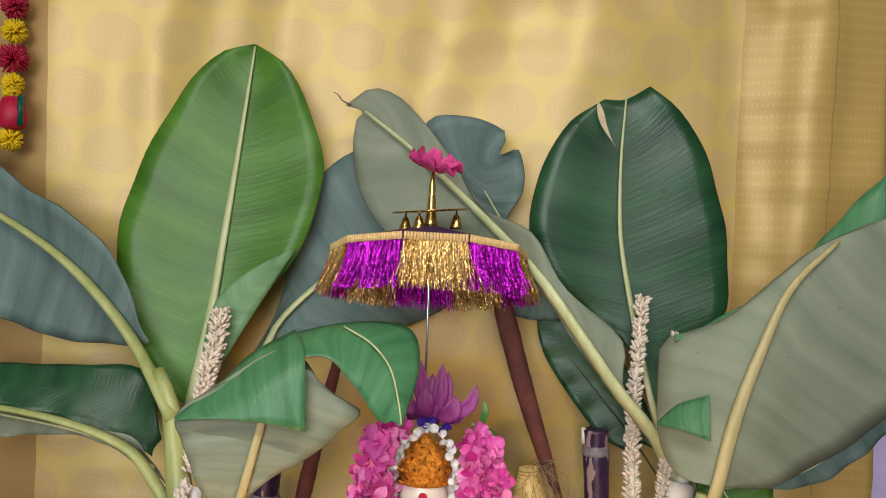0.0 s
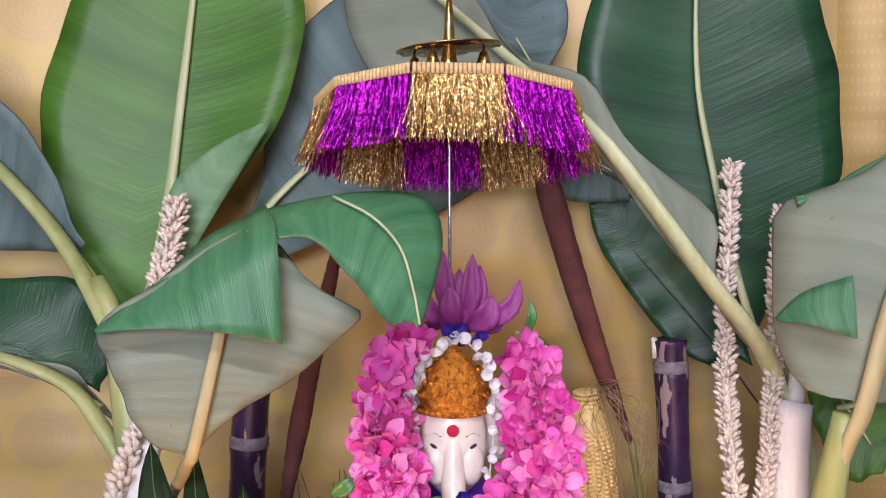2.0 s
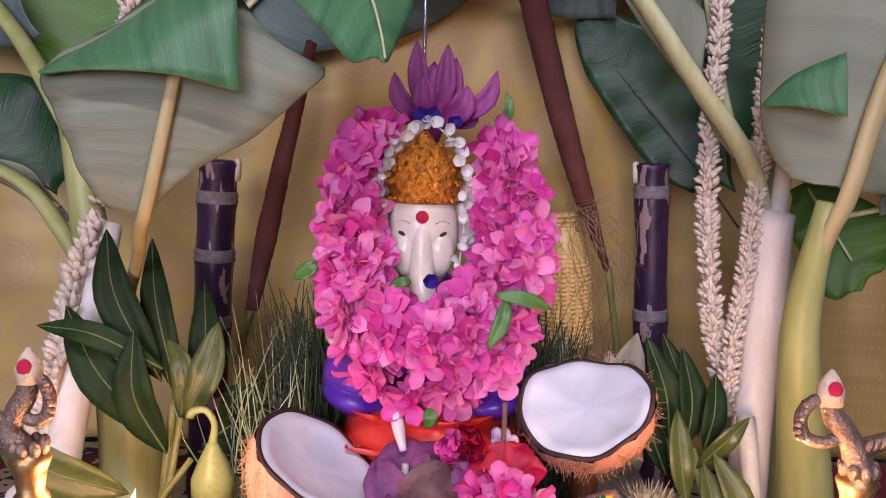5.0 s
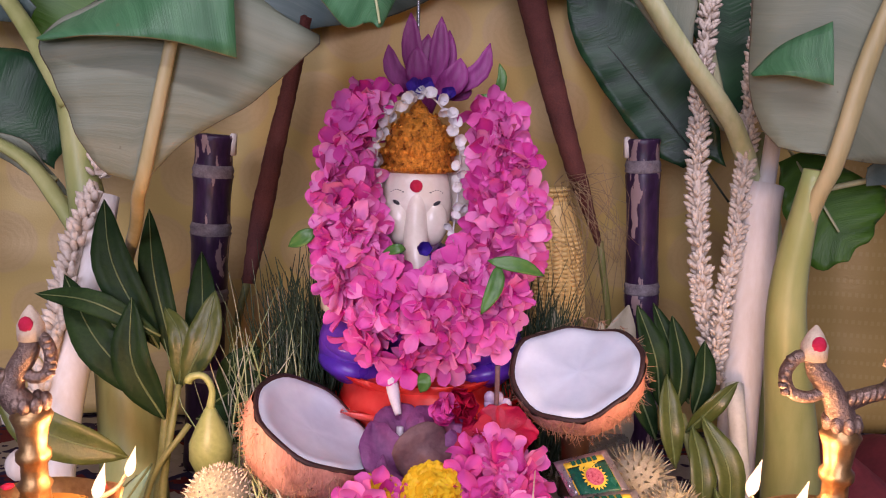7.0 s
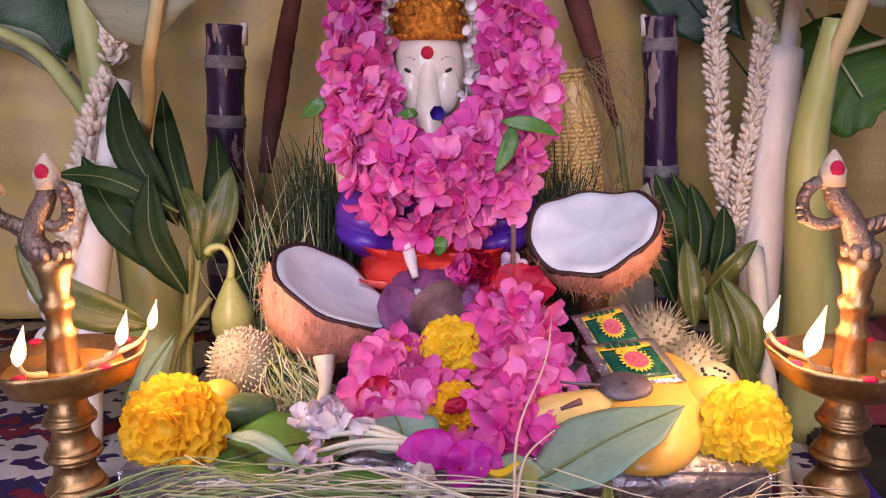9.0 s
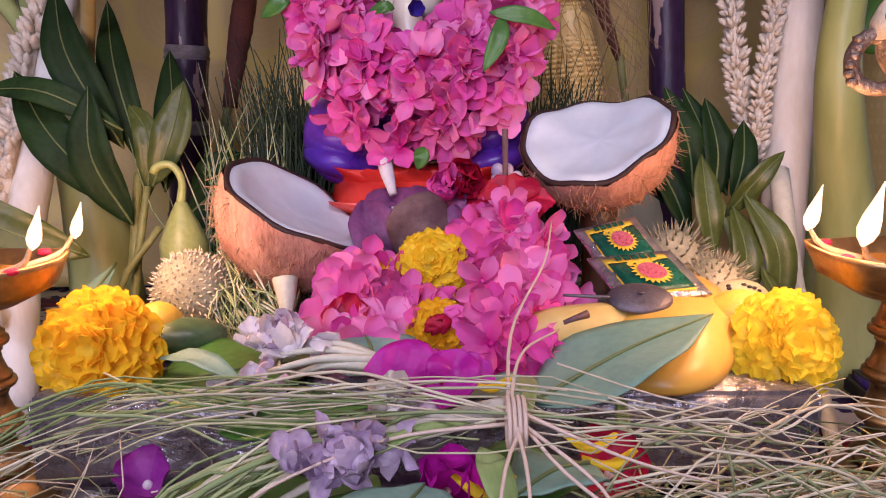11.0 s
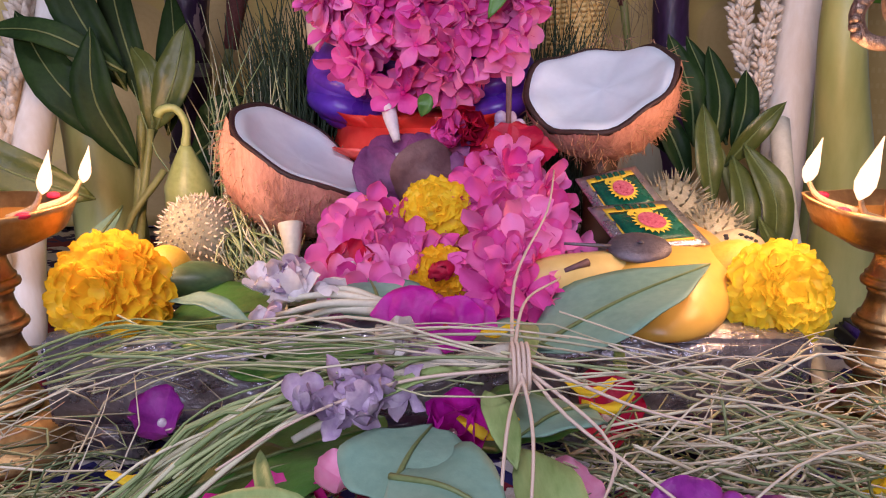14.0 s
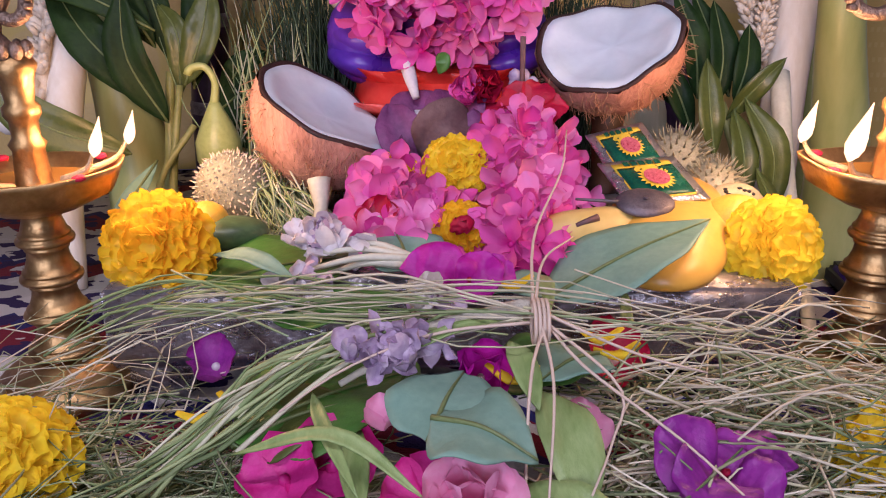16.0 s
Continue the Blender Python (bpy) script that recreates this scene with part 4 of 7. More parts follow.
spike(flower_l, [(-0.329, 1.115, 0.286), (-0.343, 1.1, 0.24), (-0.35, 1.075, 0.18), (-0.357, 1.05, 0.12), (-0.36, 1.02, 0.06)], 230, 0.009, 0.013, (-1, -0.6, 0))
spike(flower_l, [(-0.318, 1.19, 0.521), (-0.32, 1.18, 0.478), (-0.328, 1.16, 0.42), (-0.335, 1.13, 0.3)], 620, 0.006, 0.0135)
bm = bmesh.new()
for x, y, z, r in ((-0.36, 0.995, 0.05, 0.013), (-0.366, 1.0, 0.095, 0.011), (-0.345, 0.985, 0.02, 0.01)):
    ball(bm, scaled(x, y, z, r, r, r * 1.15), 2)
part("button_fruit", bm, SPATHE, flower_l)
bm = bmesh.new()
tube(bm, [(-0.3, 0.8, TABLE + 0.004), (-0.29, 0.77, TABLE + 0.02), (-0.285, 0.74, TABLE + 0.018), (-0.288, 0.7, TABLE + 0.01)], [0.008, 0.01, 0.009, 0.006], 10, 14)
part("side_stalk", bm, PALE_STALK, flower_l)

corn = thing("corn_cob", "yellow corn cob with pulled-back husk and silk", "corn", (0.155, 1.24, TABLE))
m = Matrix.Translation((0.158, 1.262, 0.108)) @ Matrix.Rotation(radians(-4), 4, "Y") @ Matrix.Diagonal((1.14, 1.1, 0.98, 1))
bm = bmesh.new()
lathe(bm, [(0.021, 0.0), (0.025, 0.04), (0.026, 0.1), (0.02, 0.16), (0.008, 0.186)], m, 18)
part("core", bm, CORN_SEED, corn)
bm = bmesh.new()
for k in range(30):
    z = 0.03 + k * 0.0053
    r = 0.0255 if z < 0.11 else 0.0255 - (z - 0.11) * 0.2
    for j in range(18):
        a = 2 * math.pi * j / 18
        ball(bm, m @ scaled(r * math.cos(a), r * math.sin(a), z, 0.0036, 0.0045, 0.0029, 0, 0, math.degrees(a)), 1)
tagged(part("kernels", bm, CORN_SEED, corn), kind="stuff")
for base, tip, w, bend in (((0.17, 1.24, 0.02), (0.225, 1.2, 0.165), 0.06, (0.01, -0.03, 0.02)), ((0.15, 1.23, TABLE), (0.14, 1.2, 0.16), 0.07, (0, -0.03, 0)), ((0.18, 1.22, TABLE), (0.19, 1.18, 0.15), 0.07, (0.01, -0.03, 0))):
    bm = bmesh.new()
    blade(bm, base, tip, w, bend, fold=0.4)
    thicken(part("husk_leaf", bm, CORN_HUSK, corn), 0.001)
bm = bmesh.new()
for i in range(40):
    a = Vector((0.16 + rng.uniform(-0.012, 0.012), 1.25, 0.3 + rng.uniform(-0.03, 0.006)))
    tube(bm, [a, a + Vector((rng.uniform(-0.03, 0.06), -0.02, rng.uniform(-0.04, 0.02))), a + Vector((rng.uniform(0.0, 0.075), rng.uniform(-0.03, 0.0), rng.uniform(-0.17, -0.04)))], [0.0004, 0.0003], 3, 7)
tagged(part("silk", bm, SILK, corn), kind="stuff")

# ---- parasol ----
UX, UY, UZ, UR = -0.018, 1.13, 0.635, 0.132
SIDES, TIP_BACK = 10, 0.17
parasol = thing("parasol", "small ceremonial parasol with gold and purple tinsel fringe", "umbrella", (UX, UY, 0.3))
corners = []
for k in range(SIDES):
    a = 2 * math.pi * (k + 0.5) / SIDES + 0.07
    corners.append(Vector((UX + UR * math.sin(a), UY - UR * 0.8 * math.cos(a), UZ - 0.02 + TIP_BACK * UR * math.cos(a))))
bm = bmesh.new()
apex = bm.verts.new((UX, UY, UZ + 0.018))
low = bm.verts.new((UX, UY, UZ + 0.008))
ring = [bm.verts.new(c + Vector((0, 0, 0.002))) for c in corners]
inner = [bm.verts.new(c - Vector((0, 0, 0.004))) for c in corners]
for k in range(SIDES):
    j = (k + 1) % SIDES
    bm.faces.new((ring[k], ring[j], apex))
    bm.faces.new((inner[j], inner[k], low))
    bm.faces.new((inner[k], inner[j], ring[j], ring[k]))
part("canopy", bm, DARK_PURPLE, parasol, "dark purple cloth canopy", smooth=False)
for k in range(SIDES):
    a, b = corners[k - 1], corners[k]
    out = ((a + b) / 2 - Vector((UX, UY, UZ)))
    out.z = 0
    out.normalize()
    along = (b - a).normalized()
    bm = bmesh.new()
    n = 20
    for i in range(n):
        q = a.lerp(b, (i + 0.5) / n) + out * 0.003
        slab(bm, q - Vector((0.0019, 0.0022, 0.006)), q + Vector((0.0019, 0.0022, 0.004)), 0.0008, 1)
    tagged(part("braid", bm, GOLD_THREAD, parasol, "scalloped gold braid"), kind="stuff")
    bm = bmesh.new()
    shade = TINSEL_GOLD if k % 2 == 0 else TINSEL_PURPLE
    for i in range(260):
        u = rng.random()
        q = a.lerp(b, u) + out * rng.uniform(0.0, 0.004) + Vector((0, 0, -0.004))
        drop = rng.uniform(0.046, 0.064)
        sway = out * rng.uniform(0.006, 0.022) + along * rng.gauss((u - 0.5) * 0.012, 0.007)
        turn = rng.uniform(-0.9, 0.9)
        s = (along * math.cos(turn) + out * math.sin(turn)) * 0.0009
        p1, p2 = q + sway * 0.4 - Vector((0, 0, drop * 0.5)), q + sway - Vector((0, 0, drop))
        vs = [bm.verts.new(v) for v in (q - s, q + s, p1 + s, p1 - s, p2 + s * 0.6, p2 - s * 0.6)]
        bm.faces.new(vs[:4])
        bm.faces.new((vs[3], vs[2], vs[4], vs[5]))
    part("fringe", bm, shade, parasol, "gold tinsel fringe" if shade is TINSEL_GOLD else "purple tinsel fringe", smooth=False)
bm = bmesh.new()
tube(bm, [(-0.017, 1.127, 0.31), (-0.017, 1.127, 0.473), (UX, UY, UZ + 0.01)], [0.0018, 0.0018], 8, 8)
part("rod", bm, STEEL, parasol, "thin steel rod")
bm = bmesh.new()
lathe(bm, [(0.012, 0), (0.008, 0.012), (0.006, 0.03), (0.0045, 0.05), (0.005, 0.054), (0.003, 0.068), (0.002, 0.08)], Matrix.Translation((UX, UY, UZ + 0.012)), 16)
part("finial", bm, GOLD, parasol)
bm = bmesh.new()
lathe(bm, [(0.003, 0), (0.054, 0.0008), (0.0545, 0.0016), (0.054, 0.0022), (0.003, 0.003)], Matrix.Translation((UX, UY + 0.01, UZ + 0.036)) @ pose(0, 0, 0, 2, -5, 0), 28)
for v in bm.verts:
    if (v.co.xy - Vector((UX, UY + 0.01))).length > 0.03:
        v.co.z += 0.001 * math.sin(12 * math.atan2(v.co.y - UY, v.co.x - UX))
part("disc", bm, GOLD, parasol, "scalloped gold disc")
for a in (200, 340, 245, 90):
    bm = bmesh.new()
    x, y = UX + 0.037 * math.cos(radians(a)), UY + 0.01 + 0.037 * math.sin(radians(a))
    z = UZ + 0.036 + 0.087 * (x - UX)
    lathe(bm, [(0.009, -0.026), (0.0085, -0.022), (0.006, -0.014), (0.004, -0.008), (0.0015, -0.006), (0.001, 0.0)], Matrix.Translation((x, y, z)), 14)
    part("bell", bm, GOLD, parasol)
bm = bmesh.new()
for k in range(9):
    round_petal(bm, facing((UX, UY - 0.002, UZ + 0.09), (0.25, -0.35, 1), k * 0.7) @ pose(0, 0, 0.003 * (k % 3), 0, -12, 0), 0.04, 0.034, rng.uniform(-0.05, 0.25), 0.14, 6)
solo("pink_flower", bm, oleander_material("rose_white", (0.74, 0.5, 0.55), (0.66, 0.03, 0.25)), "pink and white flower on the parasol tip", "flower")

# pale dry split near the tip of the dark leaf
bm = bmesh.new()
blade(bm, (0.262, 1.279, 0.79), (0.233, 1.283, 0.86), 0.011, (-0.004, 0, -0.002), (0, -1, 0), 10, 0.1, 0.7)
thicken(part("dry_split", bm, surface("dry_split", (0.42, 0.33, 0.19), (0.6, 0.5, 0.32), 60, 0.7, 0.3), plant_r, "pale dry split in the leaf"), 0.001)

# dry curl at the tip of the grey leaf
bm = bmesh.new()
tube(bm, [(-0.155, 1.3, 0.843), (-0.168, 1.3, 0.848), (-0.176, 1.3, 0.858), (-0.183, 1.3, 0.861)], [0.0016, 0.0012, 0.0006], 6, 12)
part("dry_tip", bm, DRY_BROWN, plant_r, "dry brown curled leaf tip")

# ---- idol and its garlands ----
IX, IY = -0.006, 1.06
bm = bmesh.new()


def blob(x, y, z, sx, sy, sz, slot, sub=3, rx=0, ry=0, rz=0):
    before = len(bm.faces)
    ball(bm, scaled(x, y, z, sx, sy, sz, rx, ry, rz), sub)
    bm.faces.ensure_lookup_table()
    for f in bm.faces[before:]:
        f.material_index = slot


# slots: ivory, gold, violet, vermilion, black, red
HX = -0.0125
blob(HX, IY + 0.002, 0.288, 0.0325, 0.0255, 0.054, 0)
blob(HX - 0.015, IY - 0.012, 0.272, 0.014, 0.012, 0.022, 0)
blob(HX + 0.015, IY - 0.012, 0.272, 0.014, 0.012, 0.022, 0)
tube(bm, [(HX, IY - 0.01, 0.312), (HX, IY - 0.016, 0.29), (HX, IY - 0.021, 0.266), (HX + 0.001, IY - 0.027, 0.244), (HX + 0.006, IY - 0.03, 0.225)], [0.006, 0.0095, 0.0108, 0.012, 0.011], 18, 22)
blob(HX - 0.047, IY + 0.02, 0.3, 0.03, 0.008, 0.035, 0)
blob(HX + 0.047, IY + 0.02, 0.3, 0.03, 0.008, 0.035, 0)
before = len(bm.faces)
lathe(bm, [(0.0305, 0.3165), (0.0325, 0.318), (0.033, 0.322), (0.032, 0.325), (0.0335, 0.33), (0.0325, 0.337), (0.0305, 0.341), (0.0305, 0.345), (0.027, 0.351), (0.0265, 0.355), (0.021, 0.361), (0.0195, 0.365), (0.012, 0.369), (0.009, 0.372), (0.0075, 0.376), (0.003, 0.38), (0.001, 0.384)], Matrix.Translation((HX, IY + 0.004, 0)) @ Matrix.Diagonal((1, 0.85, 1, 1)), 56)
bm.faces.ensure_lookup_table()
for f in bm.faces[before:]:
    f.material_index = 1
for row, (r, z, n, size) in enumerate(((0.033, 0.32, 15, 0.003), (0.0325, 0.335, 11, 0.0042), (0.0295, 0.347, 9, 0.0038), (0.024, 0.358, 7, 0.0034), (0.015, 0.368, 5, 0.003))):
    for k in range(n):
        a = radians(-178 + (k + 0.5 * (row % 2)) * 176 / max(n - 1, 1))
        blob(HX + r * math.cos(a), IY + 0.004 + r * 0.85 * math.sin(a), z, size, size * 0.6, size, 1, 1)
blob(HX, IY - 0.023, 0.338, 0.0075, 0.004, 0.009, 1, 2)
blob(IX, IY + 0.02, 0.19, 0.068, 0.045, 0.06, 2)
blob(IX - 0.062, IY - 0.01, 0.155, 0.034, 0.034, 0.04, 2)
blob(IX + 0.062, IY - 0.01, 0.155, 0.034, 0.034, 0.04, 2)
for k in range(2):
    blob(IX - 0.063 + 0.003 * k, IY - 0.014, 0.137 + 0.018 * k, 0.0335, 0.034, 0.016, 2, 3, 0, 14, 0)
    blob(IX + 0.063 - 0.003 * k, IY - 0.014, 0.137 + 0.018 * k, 0.0335, 0.034, 0.016, 2, 3, 0, -14, 0)
blob(IX - 0.075, IY, 0.215, 0.018, 0.02, 0.04, 0, 2, 0, 20, 0)
blob(IX + 0.075, IY, 0.215, 0.018, 0.02, 0.04, 0, 2, 0, -20, 0)
before = len(bm.faces)
for k in range(9):
    for h, lift, ln in ((0.098, 0.42, 0.066), (0.076, 0.26, 0.084), (0.05, 0.12, 0.092)):
        a = radians(-190 + k * 24.5 + (12 if h == 0.076 else 0))
        petal(bm, Matrix.Translation((IX + 0.03 * math.cos(a), IY + 0.02 * math.sin(a), h)) @ Matrix.Rotation(a, 4, "Z") @ Matrix.Rotation(-lift, 4, "Y"), ln, 0.075, 0.16, 0.45, 7, 8)
bm.faces.ensure_lookup_table()
for f in bm.faces[before:]:
    f.material_index = 3
before = len(bm.faces)
lathe(bm, [(0.088, PLANK), (0.09, 0.045), (0.08, 0.07), (0.078, 0.1), (0.07, 0.13)], Matrix.Translation((IX, IY + 0.01, 0)), 28)
bm.faces.ensure_lookup_table()
for f in bm.faces[before:]:
    f.material_index = 3
# painted face marks
for s in (-1, 1):
    blob(HX + s * 0.0185, IY - 0.0185, 0.29, 0.0042, 0.0018, 0.0018, 4, 2, 0, s * -22, s * 35)
    for k in range(6):
        blob(HX + s * (0.0125 + 0.0021 * k), IY - 0.0205 + 0.0013 * k, 0.2985 + 0.0032 * math.sin(0.4 + k * 0.5), 0.0013, 0.0012, 0.0006, 4, 1)
blob(HX - 0.0005, IY - 0.0232, 0.3055, 0.0058, 0.0028, 0.0058, 5, 3)
solo("statue", bm, [IVORY, CROWN_GOLD, VIOLET, VERMILION, BLACK, RED_POWDER], "painted elephant-headed statue with gold crown on a red lotus seat", "statue")


def oleander_mesh(name, material, seed, n=5):
    r = random.Random(seed)
    b = bmesh.new()
    for k in range(n):
        a = 2 * math.pi * k / n + r.uniform(-0.2, 0.2)
        round_petal(b, Matrix.Rotation(a, 4, "Z") @ Matrix.Rotation(r.uniform(-0.5, 0.5), 4, "X") @ Matrix.Rotation(-r.uniform(0.05, 0.6), 4, "Y"), r.uniform(0.023, 0.029), r.uniform(0.0145, 0.019), r.uniform(-0.35, 0.35), r.uniform(0.02, 0.08))
    lathe(b, [(0.0012, -0.012), (0.0016, -0.004), (0.003, 0.001), (0.001, 0.003)], None, 6)
    return mesh_of(name, b, material)


BLOOMS = [oleander_mesh("oleander", OLEANDER if k % 2 else OLEANDER_PALE, 40 + k) for k in range(11)]
garland = thing("flower_garland", "thick garland of pink oleander flowers round the statue", "garland", (0, 1.04, 0.14))
line = spline([(-0.052, 1.085, 0.378), (-0.066, 1.06, 0.345), (-0.071, 1.045, 0.3), (-0.066, 1.03, 0.25), (-0.05, 1.012, 0.208), (-0.014, 1.0, 0.19), (0.03, 1.005, 0.198), (0.06, 1.02, 0.238), (0.069, 1.035, 0.285), (0.064, 1.05, 0.33), (0.05, 1.08, 0.364)], 100)
middle = Vector((-0.01, 1.12, 0.27))
for i in range(330):
    u = (i * 0.61803) % 1.0
    q = line[int(u * 99)]
    wide = 0.022 + 0.019 * math.exp(-((u - 0.5) / 0.2) ** 2)
    a, r = rng.uniform(0, 2 * math.pi), math.sqrt(rng.random())
    off = Vector((math.cos(a) * wide, 0, math.sin(a) * wide)) * r
    off.y = -0.02 * math.sqrt(max(0, 1 - r * r)) + rng.uniform(-0.006, 0.008)
    place = q + off
    if ((place.x + 0.0135) / 0.052) ** 2 + ((place.z - 0.325) / 0.072) ** 2 < 1:
        continue
    normal = Vector((off.x * 22 + (place.x - middle.x) * 4, -1.0, off.z * 18 + 0.1)) + Vector((rng.gauss(0, 0.45), 0, rng.gauss(0, 0.45)))
    piece("oleander", rng.choice(BLOOMS), garland, facing(place, normal, rng.uniform(0, 6.3), rng.uniform(0.72, 1.05)))
bm = bmesh.new()
tube(bm, [q + Vector((0, 0.012, 0)) for q in line], [0.012, 0.018, 0.012], 8)
part("cord", bm, OLEANDER, garland, "packed flower stems")
for base, tip, w in (((0.06, 0.985, 0.245), (0.045, 0.968, 0.205), 0.014), ((0.05, 0.985, 0.248), (0.1, 0.99, 0.235), 0.013), ((0.06, 1.1, 0.385), (0.062, 1.1, 0.42), 0.01), ((0.045, 1.09, 0.39), (0.085, 1.1, 0.37), 0.007),
                     ((-0.1, 1.02, 0.265), (-0.125, 1.02, 0.25), 0.014), ((-0.005, 0.975, 0.15), (-0.004, 0.97, 0.135), 0.012), ((-0.02, 1.0, 0.253), (-0.04, 1.0, 0.25), 0.009)):
    bm = bmesh.new()
    blade(bm, base, tip, w, (0.004, -0.004, 0.003))
    thicken(part("leaf", bm, BETEL, garland), 0.0006)

jasmine = thing("jasmine_string", "string of white jasmine buds round the crown", "garland", (IX, 1.04, 0.25))
bm = bmesh.new()
for k in range(5):
    round_petal(bm, Matrix.Rotation(k * 1.257, 4, "Z") @ Matrix.Rotation(-0.35, 4, "Y"), 0.0085, 0.0085, 0.35, 0.06, 2)
BUD = mesh_of("bud", bm, WHITE_BUD)
arc = spline([(-0.037, 1.03, 0.256), (-0.0475, 1.045, 0.295), (-0.05, 1.052, 0.336), (-0.04, 1.055, 0.366), (-0.0125, 1.058, 0.39), (0.015, 1.055, 0.368), (0.026, 1.052, 0.336), (0.025, 1.045, 0.298), (0.02, 1.03, 0.256)], 40)
for i, q in enumerate(arc):
    piece("bud", BUD, jasmine, facing(q + Vector((rng.gauss(0, 0.002), rng.gauss(0, 0.002), rng.gauss(0, 0.002))), (rng.gauss(0, 0.6), -1, rng.gauss(0, 0.6)), rng.uniform(0, 6), rng.uniform(0.55, 0.8) + (0.25 if 11 < i < 28 else 0)))
bm = bmesh.new()
tube(bm, [q + Vector((0, 0.004, 0)) for q in arc], [0.001, 0.001], 5)
part("thread", bm, WHITE_BUD, jasmine)

bm = bmesh.new()
for k in range(6):
    petal(bm, facing((-0.006, 1.014, 0.252), (0.3, -1, 0.2), k) @ Matrix.Rotation(-0.5, 4, "Y"), 0.0105, 0.01, 0.5)
solo("indigo_flower", bm, INDIGO, "deep blue flower tucked at the statue's trunk", "flower")
bm = bmesh.new()
for x, z, k in ((-0.016, 0.393, 0), (0.013, 0.386, 1), (-0.009, 0.394, 3)):
    for j in range(4):
        petal(bm, facing((x, 1.066, z), (rng.gauss(0, 0.4), -1, 0.3), j * 1.5 + k) @ Matrix.Rotation(-0.4, 4, "Y"), 0.0105, 0.011, 0.4)
solo("violet_flower", bm, INDIGO, "violet flowers under the lotus above the crown", "flower")

lotus = thing("lotus_flower", "purple lotus flower with pointed petals", "flower", (0.005, 1.12, 0.385))
base = Vector((-0.005, 1.118, 0.39))
for dx, dy, dz, w in ((-0.019, 0.002, 0.077, 0.021), (0.011, 0.0, 0.074, 0.02), (0.019, 0.008, 0.062, 0.02), (-0.002, 0.01, 0.058, 0.024), (-0.04, -0.002, 0.046, 0.019), (0.058, -0.012, 0.049, 0.02), (0.03, -0.018, 0.034, 0.026),
                      (-0.012, -0.014, 0.044, 0.024), (-0.05, 0.004, 0.012, 0.009), (0.042, 0.0, 0.006, 0.011)):
    bm = bmesh.new()
    d = Vector((dx, dy, dz))
    blade(bm, base + Vector((dx * 0.15, dy * 0.5, 0)), base + d, w, Vector((dx * 0.25, -0.006, -0.004)), (0, -1, 0.1), 8, 0.35, 0.5)
    thicken(part("petal", bm, LOTUS, lotus), 0.001)
bm = bmesh.new()
lathe(bm, [(0.004, -0.02), (0.008, -0.01), (0.012, 0.0), (0.01, 0.015), (0.003, 0.02)], Matrix.Translation(base), 12)
part("calyx", bm, LOTUS, lotus)

